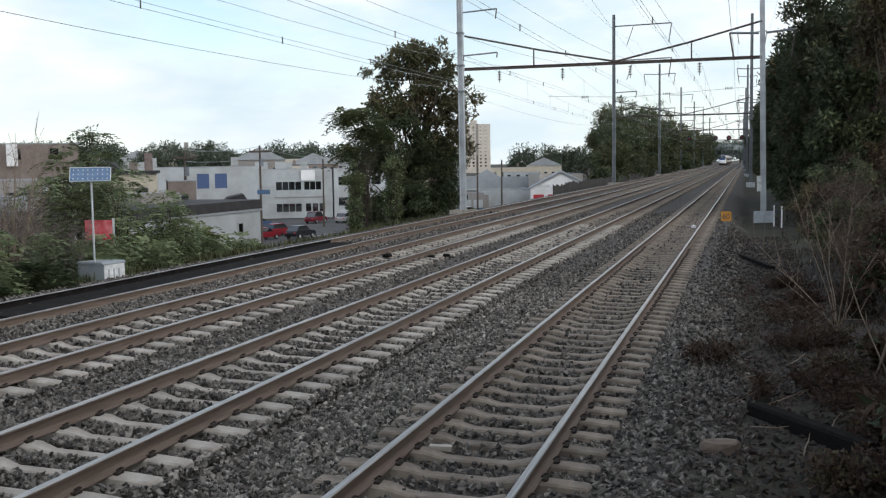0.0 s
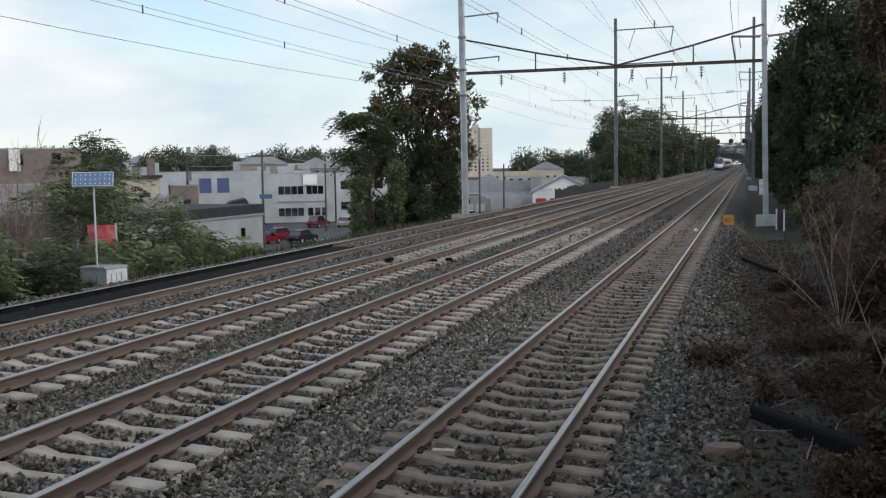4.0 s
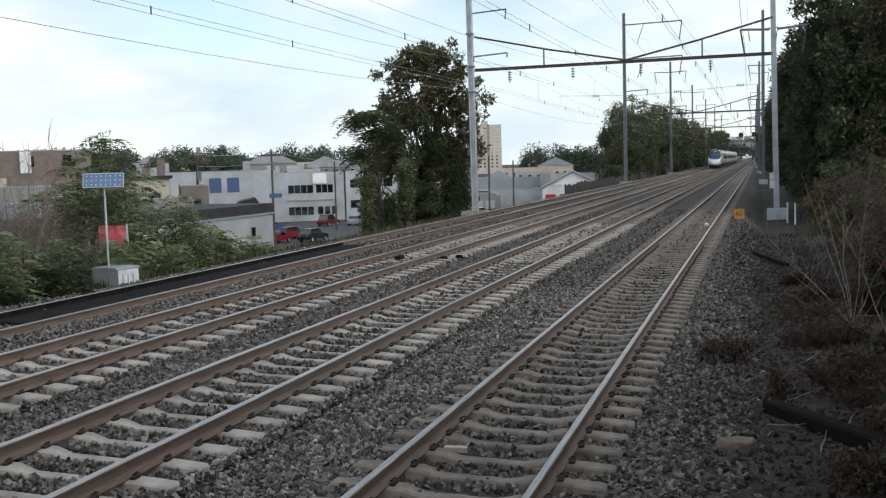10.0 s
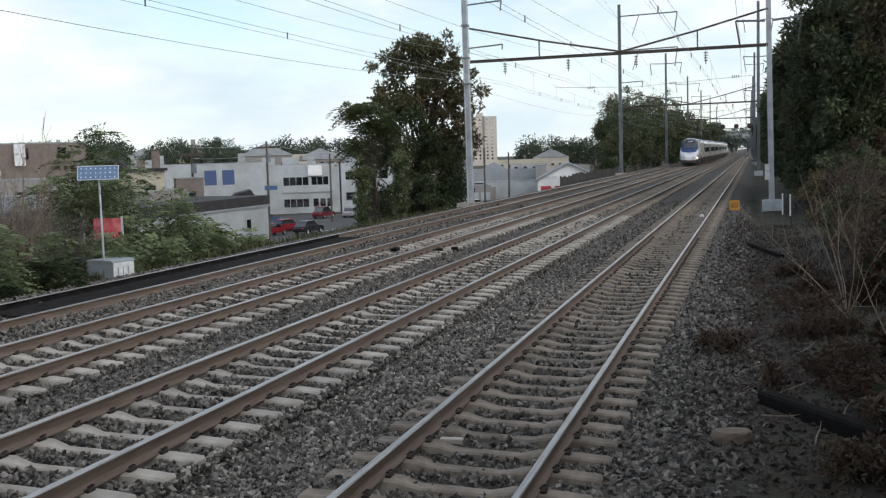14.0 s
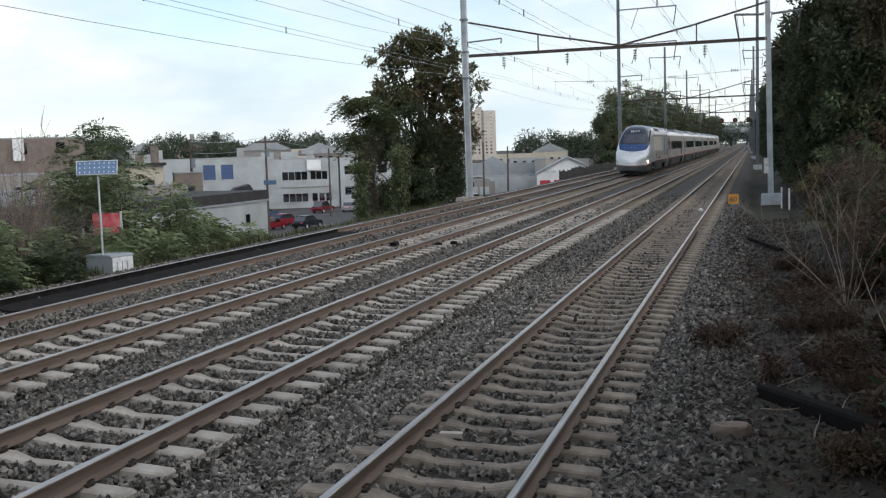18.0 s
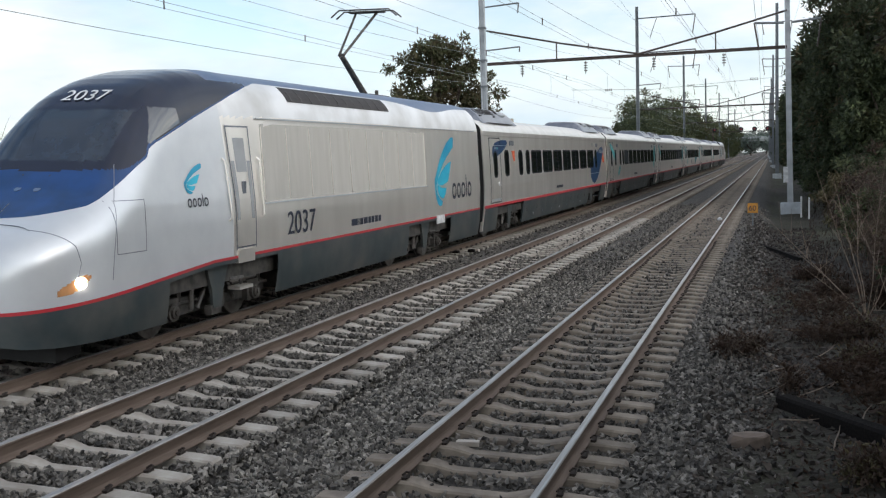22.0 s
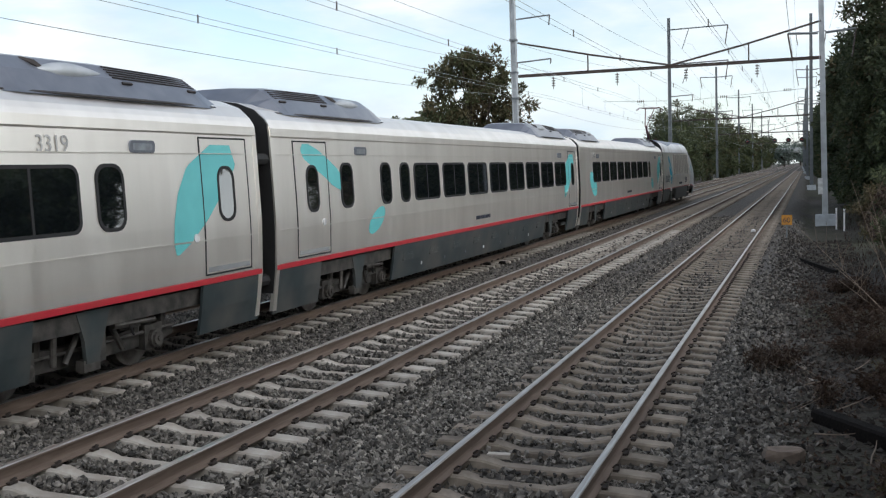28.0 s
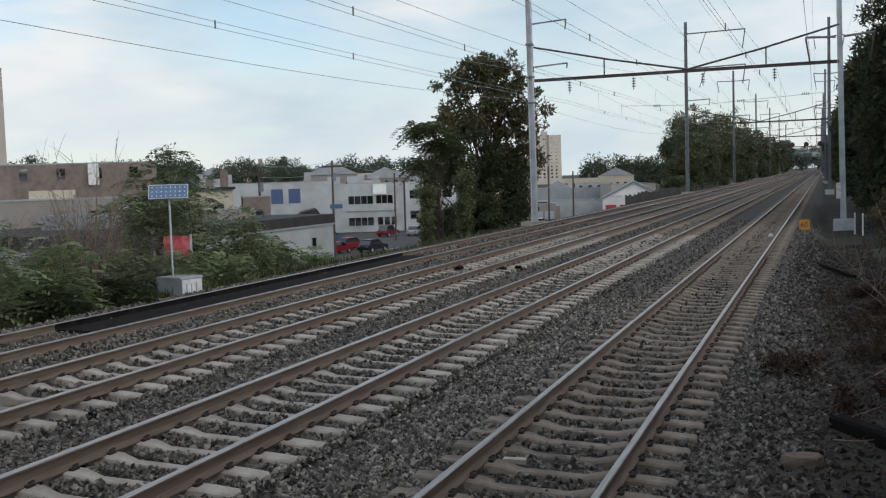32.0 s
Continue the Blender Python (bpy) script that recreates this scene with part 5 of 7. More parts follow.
for i, y in enumerate(MAST_Y):
    if y < 0:
        continue
    near = y < 100
    gz = float(ground_z(left_x(y), y))
    mast = thing("catenary_mast", pose(left_x(y), y, gz, 0, -0.35 if near else 0, 0), "tall pale galvanised steel mast on a concrete footing" if near else "tall grey steel mast beside the outer track", "mast", "catenary masts")
    part("column", column(0.35 if near else 0.46, 0.40, 22.3 - gz, 0.8), "galvanised" if near else "mast_grey", mast)
    part("footing", Geo().prism([(-0.75, -0.6), (0.75, -0.6), (0.7, 0.6), (-0.7, 0.6)], -0.3, 0.22, axis="z"), "concrete_tie", mast, "low concrete footing")
    for z in (7.6, 9.2, 11.2):
        part("clamp_band", Geo().box(-0.21, 0.21, -0.22, 0.22, z - 0.06, z + 0.06), "mast_grey", mast)
    if near:
        arm(mast, 0.2, 2.35, 12.5, 0.55)
        arm(mast, 0.2, 2.35, 9.85, 0.25)
    elif i == 3:
        arm(mast, 0.2, 7.5, 20.9, 2.4, 0.09)
        arm(mast, 0.2, 7.5, 16.4, 2.4, 0.09)
        arm(mast, 0.2, 3.0, 12.2, 0.8, 0.07)
        part("stay", Geo().tube([(2.6, 0, 20.9), (1.7, 0, 18.3)], 0.05, 5).tube([(2.6, 0, 16.4), (1.7, 0, 13.8)], 0.05, 5), "mast_grey", mast)
    else:
        for z in (20.4, 13.5):
            arm(mast, 0.2, 3.1, z, 2.2, 0.09)
            arm(mast, -0.2, -3.1, z, 2.2, 0.09)
    gz = float(ground_z(right_x(y), y))
    mast = thing("catenary_mast", pose(right_x(y), y, gz, 0, -0.9 if near else 0, 0), "tall galvanised steel mast on a concrete block below the bank", "mast", "catenary masts")
    part("column", column(0.32 if near else 0.44, 0.38, 21.5 - gz, 0.8), "galvanised" if near else "mast_grey", mast)
    part("footing", Geo().prism([(-0.55, -0.6), (0.55, -0.6), (0.5, 0.6), (-0.5, 0.6)], -0.3, 0.62, axis="z"), "footing_pale", mast, "pale concrete block")
    if near:
        part("sign_plate", Geo().box(-0.36, -0.10, -0.275, -0.255, 1.8, 2.7), "mark_pale", mast, "small white plate")
    for z in (19.8, 10.9, 15.2):
        arm(mast, 0.2, 1.8, z, 1.5, 0.07)
        arm(mast, -0.2, -1.8, z, 1.5, 0.07)
    # the beam across all tracks with its bent tie above
    if y < 300:
        signal = i == 5
        xl, xr, zb = left_x(y) + 0.2, right_x(y) - 0.2, 8.05 if signal else 8.85
        beam = thing("signal_bridge" if signal else "cross_beam", pose(0, y - 0.05, 0), "dark signal bridge spanning all tracks" if signal else "rusty steel beam spanning all tracks between two masts", "gantry", "gantries over the tracks")
        part("beam", Geo().box(xl, xr, -0.03, 0.03, zb - 0.075, zb + 0.075).box(xl, xr, -0.08, 0.08, zb + 0.075, zb + 0.092).box(xl, xr, -0.08, 0.08, zb - 0.092, zb - 0.075), "beam_rust", beam)
        mid = (xl + xr) / 2 + 0.5
        if not signal:
            for xe in (xl, xr):
                part("tie_rod", Geo().tube([(xe, 0, zb + 2.05), (xe + (mid - xe) * 0.5, 0, zb + 1.0), (mid, 0, zb + 0.10)], 0.062, 6), "beam_rust", beam)
                part("post", Geo().tube([(xe + (mid - xe) * 0.47, 0, zb + 0.1), (xe + (mid - xe) * 0.47, 0, zb + 1.05)], 0.045, 6), "beam_rust", beam)
            for _, xc, _ in TRACKS:
                part("insulator", insulator(xc, 0, zb - 0.15, 4, 0.75), "insulator", beam)
        else:
            for x in (-12.2, -5.4, -2.0, 1.3):
                sg = part("signal_head", Geo().disc((x, -0.25, zb + 0.55), (0, 1, 0), 0.62, 0.12, 20).box(x - 0.08, x + 0.08, -0.2, 0.0, zb, zb + 0.5), "rubber", beam, "round black signal head")
                part("lens", Geo().disc((x, -0.34, zb + 0.55), (0, 1, 0), 0.15, 0.06, 12), "stripe_red", sg)


def wire(name, pts, r=0.014, label="thin dark overhead wire", mat_name="wire", n=4):
    return tagged(part(name, Geo().tube(pts, r, n), mat_name), label, "overhead wire", "overhead wires")


def sagged(x, z, sag, r=0.014, label="thin dark overhead wire", xs=None, name="overhead_wire", first=0):
    pts = []
    for y0, y1 in zip(MAST_Y[first:], MAST_Y[first + 1:]):
        for k in range(12):
            u = k / 12
            pts.append(((xs(y0 + (y1 - y0) * u) if xs else x), y0 + (y1 - y0) * u, z - sag * 4 * u * (1 - u)))
    pts.append((xs(MAST_Y[-1]) if xs else x, MAST_Y[-1], z))
    return wire(name, pts, r, label)


for _, xc, zc in TRACKS:
    for dz in (0.0, 0.16):
        sagged(xc, 7.30 + dz, 0.22, 0.0068, "contact wire with its close twin over the track", name="contact_wire")
    sagged(xc, 9.0, 1.15, 0.007, "sagging messenger wire over the track", name="messenger_wire")
    g, c = Geo(), Geo()
    for y0, y1 in zip(MAST_Y[1:5], MAST_Y[2:6]):
        for k in range(1, 9):
            u = k / 9
            y = y0 + (y1 - y0) * u
            if y > 62:
                g.tube([(xc, y, 7.4 - 0.22 * 4 * u * (1 - u)), (xc, y, 9.0 - 1.15 * 4 * u * (1 - u))], 0.006, 4)
            c.tube([(xc, y + 2, 7.28 - 0.22 * 4 * u * (1 - u)), (xc, y + 2, 7.50 - 0.22 * 4 * u * (1 - u))], 0.02, 5)
    tagged(part("wire_hangers", g, "wire"), "thin upright hangers between two overhead wires", "wire hangers", kind="stuff")
    tagged(part("wire_clips", c, "insulator"), "small clips joining paired overhead wires", "wire clips", kind="stuff")
sagged(-15.3, 7.78, 0.75, 0.009, "single feeder wire beside the masts")
for side, z in ((-1.75, 18.4), (1.75, 18.4), (-1.75, 9.5)):
    sagged(0, z, 1.3, 0.010, "transmission wire along the bank masts", xs=lambda y, s=side: right_x(y) + s, first=1)
for x, z in ((-7.2, 18.6), (-11.4, 18.6), (-7.2, 14.1)):
    sagged(x, z, 1.5, 0.010, "transmission wire along the outer masts", first=2)
# cross span wires with black insulator strings
for y in (86.0, 160.0):
    w = wire("cross_span", [(-14.2, y + 4, 8.8), (-7, y + 2, 8.4), (3.4, y, 8.8)], 0.014, "cross wire with insulator strings")
    for x in (-11.0, -4.0, 1.0):
        s_ = Geo()
        for k in range(4):
            s_.disc((x + 0.16 * k, y + 2.0 - 0.2 * (x + 7.0), 8.4 + 0.4 * abs(x + 7.0) / 9.0), (1, 0, 0), 0.1, 0.06, 8)
        part("insulator", s_, "insulator", w)

# ---- plants ----
def leaves(name, clumps, count, size, material, seed, aspect=0.45, droop=0.3, spread=1.0):
    """Many small folded leaves gathered in clumps; clumps are (x, y, z, radius, flatness)."""
    r = np.random.RandomState(seed)
    cl = np.array(clumps, float)
    wgt = cl[:, 3] ** 2
    which = r.choice(len(cl), count, p=wgt / wgt.sum())
    d = r.normal(size=(count, 3))
    d /= np.linalg.norm(d, axis=1, keepdims=True)
    rad = cl[which, 3] * r.uniform(0.35, 1.05, count) * spread
    p = cl[which, :3] + d * rad[:, None] * np.stack([np.ones(count), np.ones(count), cl[which, 4]], -1)
    ax = r.normal(size=(count, 3)) + d * 0.8
    ax[:, 2] -= droop
    ax /= np.linalg.norm(ax, axis=1, keepdims=True)
    up = r.normal(size=(count, 3)) * 0.6 + np.array([0, 0, 1.0])
    wv = np.cross(ax, up)
    wv /= np.linalg.norm(wv, axis=1, keepdims=True) + 1e-9
    nv = np.cross(wv, ax)
    s = size * r.uniform(0.6, 1.35, count)[:, None]
    a_, b_, c_, d_ = p, p + ax * s * 0.45 + wv * s * aspect * 0.5 - nv * s * 0.08, p + ax * s, p + ax * s * 0.45 - wv * s * aspect * 0.5 - nv * s * 0.08
    v = np.stack([a_, b_, c_, d_], 1).reshape(-1, 3)
    f = np.arange(count * 4).reshape(-1, 4)
    f = np.concatenate([f[:, [0, 1, 2]], f[:, [0, 2, 3]]])
    return quick_mesh(name, v, f, material)


def fronds(name, clumps, count, length, material, seed, pairs=6):
    """Feathery compound leaves: leaflets in pairs along a drooping stalk."""
    r = np.random.RandomState(seed)
    cl = np.array(clumps, float)
    wgt = cl[:, 3] ** 2
    which = r.choice(len(cl), count, p=wgt / wgt.sum())
    d = r.normal(size=(count, 3))
    d /= np.linalg.norm(d, axis=1, keepdims=True)
    p = cl[which, :3] + d * (cl[which, 3] * r.uniform(0.1, 0.8, count))[:, None]
    ax = d + r.normal(size=(count, 3)) * 0.4
    ax[:, 2] = np.abs(ax[:, 2]) * 0.5 + 0.15
    ax /= np.linalg.norm(ax, axis=1, keepdims=True)
    ln = length * r.uniform(0.6, 1.3, count)
    sidev = np.cross(ax, np.array([0, 0, 1.0]))
    sidev /= np.linalg.norm(sidev, axis=1, keepdims=True) + 1e-9
    vs = []
    for k in range(pairs):
        u = 0.15 + 0.85 * (k + 0.5) / pairs
        q = p + ax * (ln * u)[:, None] - np.array([0, 0, 1.0]) * (ln * 0.75 * u * u)[:, None]
        ls = ln * 0.30 * (1 - 0.45 * abs(u - 0.5))
        for sg_ in (-1, 1):
            tip = q + (sidev * sg_ * 0.9 + ax * 0.45) * ls[:, None] - np.array([0, 0, 1.0]) * (ls * r.uniform(0.1, 0.6, count))[:, None]
            mid, w_ = (q + tip) / 2, ax * (ls * 0.17)[:, None]
            vs.append(np.stack([q, mid - w_, tip, mid + w_], 1))
    v = np.concatenate(vs).reshape(-1, 3)
    return quick_mesh(name, v, np.arange(len(v)).reshape(-1, 4), material)


def clump_cloud(r, blobs, n, lo, hi, shell=0.55):
    """Clump centres in a few ellipsoids (x, y, z, rx, ry, rz)."""
    b = np.array(blobs, float)
    vol = (b[:, 3] * b[:, 4] * b[:, 5]) ** 0.67
    out_ = []
    for k in r.choice(len(b), n, p=vol / vol.sum()):
        d = r.normal(size=3)
        d /= np.linalg.norm(d)
        q = b[k, :3] + d * b[k, 3:6] * r.uniform(shell, 1.0)
        out_.append((*q, r.uniform(lo, hi), r.uniform(0.55, 0.9)))
    return out_


def tree(name, label, base, blobs, trunk_r, n_clump, n_leaf, leaf_size, material, seed, clump=(0.5, 1.0), stems=1, bark="bark", group="trees", second=None, category="tree", shell=0.55, feathery=0.0):
    r = np.random.RandomState(seed)
    x, y = base[0], base[1]
    z = float(ground_z(x, y)) - 0.15
    t = thing(name, pose(x, y, z), label, category, group)
    clumps = clump_cloud(r, [(bx - x, by - y, bz - z, *rest) for bx, by, bz, *rest in blobs], n_clump, *clump, shell=shell)
    g = Geo()
    tops = sorted(clumps, key=lambda c: -c[2])
    hi = tops[0]
    for st in range(stems):
        c = tops[int(len(tops) * st / max(1, stems) * 0.5)]
        bend = Vector((r.uniform(-0.5, 0.5), r.uniform(-0.5, 0.5), 0))
        o = Vector((r.uniform(-0.4, 0.4), r.uniform(-0.4, 0.4), 0)) * (stems > 1)
        pts = [o, o + Vector((c[0] * 0.2, c[1] * 0.2, c[2] * 0.3)) + bend, o + Vector((c[0] * 0.5, c[1] * 0.5, c[2] * 0.6)), Vector(c[:3])]
        g.tube(pts, [trunk_r, trunk_r * 0.75, trunk_r * 0.5, trunk_r * 0.12], 8)
    lim = g
    for c in clumps[::max(1, len(clumps) // 26)]:
        h = min(0.85, max(0.25, 0.35 + r.uniform(-0.1, 0.25)))
        a0 = Vector((hi[0] * h * 0.6, hi[1] * h * 0.6, c[2] * h))
        e = Vector(c[:3])
        m_ = (a0 + e) / 2 + Vector((r.uniform(-0.3, 0.3), r.uniform(-0.3, 0.3), 0.25))
        lim.tube([a0, m_, e], [trunk_r * 0.35, trunk_r * 0.22, trunk_r * 0.06], 5, cap=False)
    part("trunk", g, bark, t)
    if feathery:
        part("crown", fronds("crown", clumps, n_leaf // 9, feathery, material, seed + 1), None, t)
        n_leaf //= 3
    else:
        part("crown", leaves("crown", clumps, n_leaf, leaf_size, material, seed + 1), None, t)
    if second:
        part("crown", leaves("crown", clumps[::2], n_leaf // 3, leaf_size, second, seed + 2), None, t)
    return t


tree("roadside_tree", "tall leafy tree, dark below and browning above", (-18.6, 63.6),
     [(-18.8, 63.6, 10.3, 1.7, 1.7, 1.5), (-17.2, 64.2, 10.2, 1.7, 1.7, 1.5), (-19.4, 63.2, 8.9, 2.0, 2.0, 1.6), (-16.9, 64.4, 8.7, 2.3, 2.2, 1.7), (-20.0, 62.8, 7.0, 1.9, 2.0, 1.5), (-18.3, 63.6, 7.0, 2.5, 2.4, 1.8), (-16.0, 64.6, 6.8, 2.3, 2.2, 1.9), (-16.2, 64.6, 4.6, 1.9, 1.8, 1.3)], 0.26, 190, 13000, 0.28, "leaf_brownish", 11, (0.28, 0.62), second="leaf_tree", shell=0.2)
tree("vine_covered_tree", "dense dark green tree wrapped in vines", (-19.0, 62.6),
     [(-18.9, 62.8, 4.2, 2.3, 2.4, 2.3), (-17.2, 63.8, 1.8, 2.0, 2.0, 2.2), (-20.4, 61.8, 1.8, 1.5, 1.6, 2.4), (-18.2, 62.0, 0.4, 2.6, 2.0, 1.6), (-19.9, 61.4, -0.6, 2.0, 1.8, 1.6), (-16.4, 64.6, 0.2, 1.4, 1.4, 1.5), (-16.6, 64.4, 3.2, 1.5, 1.5, 1.5)], 0.2, 180, 28000, 0.22, "leaf_dark", 13, (0.45, 0.85), stems=2, second="leaf_tree", shell=0.45)
for k, (x, y, top) in enumerate(((-17.2, 56.6, 3.1), (-18.9, 55.0, 2.3))):
    gz = float(ground_z(x, y))
    tree("vine_covered_stump", "slender trunk hung with green vines", (x, y), [(x, y, (top + gz) / 2, 0.42, 0.42, (top - gz) * 0.52), (x, y, top - 0.1, 0.55, 0.55, 0.35)], 0.12, 60, 3800, 0.17, "leaf_tree", 17 + 2 * k, (0.2, 0.36), second="leaf_bush")
tree("feathery_tree", "slender tree with drooping feathery green leaves", (-19.6, 58.6), [(-20.0, 57.8, 5.9, 1.2, 1.1, 0.8), (-19.0, 58.6, 4.9, 1.1, 1.1, 1.0), (-20.2, 58.0, 3.6, 0.8, 0.9, 0.7)], 0.045, 46, 4200, 0.3, "leaf_tree", 23, (0.3, 0.55), second="leaf_bush", shell=0.3, feathery=1.1)

# the thicket beyond the outer track
r0 = random.Random(5)
# place, top, half width, leaf, fullness
BUSHES = [(-19.2, 27.4, 1.2, 1.4, "leaf_bush", 0.4), (-22.6, 35.5, 4.6, 1.8, "leaf_tree", 1.0), (-18.2, 29.0, 1.0, 1.4, "leaf_bush", 0.45), (-19.2, 33.6, 0.9, 1.5, "leaf_bush", 0.7), (-19.8, 37.6, 0.5, 1.4, "leaf_yellow", 1.0), (-18.6, 23.6, 1.0, 1.5, "leaf_bush", 0.4),
          (-17.9, 19.4, 2.8, 1.4, "leaf_bush", 0.6), (-17.2, 21.6, 0.7, 1.2, "leaf_bush", 0.9), (-22.5, 25.8, 3.0, 1.8, "leaf_tree", 0.6), (-18.8, 40.6, -0.2, 1.1, "leaf_bush", 1.0), (-17.0, 27.1, 0.6, 0.9, "leaf_bush", 0.8), (-25.5, 39.0, 5.1, 2.2, "leaf_tree", 1.1),
          (-23.9, 36.6, 4.9, 1.9, "leaf_tree", 1.1), (-17.4, 31.6, 0.0, 1.0, "leaf_bush", 1.0), (-20.0, 30.6, 2.2, 1.2, "leaf_bush", 0.45), (-18.6, 29.0, 4.0, 1.0, "leaf_tree", 0.4), (-19.4, 28.6, 3.2, 1.0, "leaf_bush", 0.4), (-16.55, 26.6, 0.8, 0.5, "leaf_bush", 0.8),
          (-17.2, 32.4, 2.3, 0.7, "leaf_bush", 0.3), (-17.6, 34.6, 0.6, 1.0, "leaf_bush", 0.9), (-16.5, 21.9, 1.6, 0.9, "leaf_bush", 0.45), (-16.6, 19.2, 1.6, 1.2, "leaf_bush", 0.6), (-17.4, 24.8, 1.2, 1.0, "leaf_bush", 0.5), (-19.0, 31.5, 2.2, 1.1, "leaf_bush", 0.4),
          (-18.4, 32.6, 0.9, 1.0, "leaf_yellow", 0.8), (-18.6, 36.0, 0.6, 1.1, "leaf_yellow", 1.0), (-16.4, 29.6, 0.4, 0.8, "leaf_bush", 0.9), (-15.9, 23.4, 0.3, 0.8, "leaf_dark", 1.0), (-16.2, 20.6, 0.4, 0.9, "leaf_dark", 1.0), (-18.0, 30.2, 3.6, 0.8, "leaf_bush", 0.3), (-16.7, 27.7, 0.95, 0.5, "leaf_bush", 0.25)]
for k, (x, y, top, w, mt, full) in enumerate(BUSHES):
    gz = float(ground_z(x, y))
    h = top - gz
    tree("shrub", {"leaf_bush": "bright green feathery shrub on the embankment", "leaf_tree": "tall dull green shrub on the embankment", "leaf_yellow": "yellowing shrub on the embankment", "leaf_dark": "low dark shrub at the foot of the thicket"}[mt], (x, y),
         [(x, y, gz + h * 0.68, w, w * 0.9, h * 0.33), (x + 0.4, y - 0.3, gz + h * 0.35, w * 0.9, w * 0.9, h * 0.32)], 0.035, int(30 + 50 * full), int(5200 * full), 0.16, mt, 40 + 3 * k, (0.18, 0.5), stems=3, group="embankment shrubs", second="leaf_bush" if mt != "leaf_bush" else "leaf_yellow" if k % 5 == 0 else "leaf_tree", category="shrub", shell=0.3, feathery=0.78)


def dry_brush(x, y, height, spread_, seed, material="dry_twig", label="reddish-brown thicket of fine dead stems on the bank"):
    """A fan of fine dead stems with feathery side twigs."""
    r = np.random.RandomState(seed)
    z = float(ground_z(x, y)) - 0.05
    t = thing("dry_brush", pose(x, y, z), label, "brush", "dry brush")
    for _ in range(5):
        g = Geo()
        for _ in range(7):
            a_ = r.uniform(0, 6.28)
            o = Vector((math.cos(a_), math.sin(a_), 0)) * r.uniform(0, 0.35)
            e = o + Vector((math.cos(a_) * spread_ * r.uniform(0.2, 1), math.sin(a_) * spread_ * r.uniform(0.2, 1), height * r.uniform(0.5, 1.0)))
            m_ = (o + e) / 2 + Vector((r.uniform(-0.15, 0.15), r.uniform(-0.15, 0.15), 0.12 * height))
            g.tube([o, m_, e], [0.008, 0.006, 0.002], 3, cap=False)
            for _ in range(14):
                u = r.uniform(0.25, 1.0)
                q = o + (m_ - o) * u * 2 if u < 0.5 else m_ + (e - m_) * (u * 2 - 1)
                d = Vector((r.uniform(-1, 1), r.uniform(-1, 1), r.uniform(-0.1, 1.0))) * 0.22 * height * r.uniform(0.3, 1)
                w_ = Vector((-d.y, d.x, 0.3)).normalized() * 0.006
                k = len(g.v)
                g.v += [tuple(q - w_), tuple(q + w_), tuple(q + d)]
                g.f.append((k, k + 1, k + 2))
                g.m.append(0)
                for _ in range(2):
                    b0 = q + d * r.uniform(0.3, 0.9)
                    d2 = Vector((r.uniform(-1, 1), r.uniform(-1, 1), r.uniform(-0.6, 0.8))) * 0.09
                    w_ = Vector((-d2.y, d2.x, 0.2)).normalized() * 0.011
                    k = len(g.v)
                    g.v += [tuple(b0), tuple(b0 + d2 * 0.5 + w_), tuple(b0 + d2), tuple(b0 + d2 * 0.5 - w_)]
                    g.f.append((k, k + 1, k + 2, k + 3))
                    g.m.append(0)
        part("stem_fan", g, material, t)
    return t


def bare_bush(name, label, base, n, height, spread_, material, seed, r_base=0.03, lean=(0, 0), group="bare shrubs"):
    """Thin leafless stems, forked twice."""
    r = np.random.RandomState(seed)
    x, y = base
    z = float(ground_z(x, y)) - 0.05
    t = thing(name, pose(x, y, z), label, "shrub", group)
    for _ in range(n):
        g = Geo()
        a_ = r.uniform(0, 6.28)
        tip = Vector((math.cos(a_) * spread_ * r.uniform(0.3, 1) + lean[0], math.sin(a_) * spread_ * r.uniform(0.3, 1) + lean[1], height * r.uniform(0.6, 1.0)))
        o = Vector((r.uniform(-0.15, 0.15), r.uniform(-0.15, 0.15), 0))
        m_ = o + (tip - o) * 0.5 + Vector((r.uniform(-0.2, 0.2), r.uniform(-0.2, 0.2), 0.15))
        g.tube([o, m_, tip], [r_base, r_base * 0.65, r_base * 0.2], 5)
        for k in range(5):
            u = r.uniform(0.3, 0.95)
            q = m_ + (tip - m_) * (u * 2 - 1) if u > 0.5 else o + (m_ - o) * u * 2
            e = q + Vector((r.uniform(-0.5, 0.5), r.uniform(-0.5, 0.5), r.uniform(0.2, 0.8))) * height * 0.25
            g.tube([q, (q + e) / 2 + Vector((0, 0, 0.05)), e], [r_base * 0.45, r_base * 0.3, r_base * 0.12], 4, cap=False)
        part("stem", g, material, t)
    return t


for k, (x, y, h) in enumerate(((-18.6, 25.0, 4.2), (-18.0, 26.0, 3.6), (-17.3, 24.0, 3.8), (-18.9, 27.0, 4.4), (-17.7, 27.4, 2.8), (-16.9, 25.6, 2.6), (-19.6, 26.4, 5.0), (-19.4, 24.6, 4.8), (-20.2, 28.0, 5.0), (-18.2, 23.4, 4.0), (-20.8, 26.6, 5.4), (-19.9, 25.2, 5.2), (-21.4, 28.4, 5.6), (-18.4, 24.4, 4.6))):
    dry_brush(x, y, h, 1.0, 1450 + k, "thicket_twig", "grey-brown thicket of bare twigs on the embankment")
bare_bush("bare_tree", "leafless grey sapling in the thicket", (-18.3, 25.4), 9, 4.8, 1.3, "dead_bark", 71, 0.022)
bare_bush("bare_tree", "leafless grey sapling in the thicket", (-16.9, 23.4), 14, 5.4, 1.4, "dead_bark", 74, 0.02)
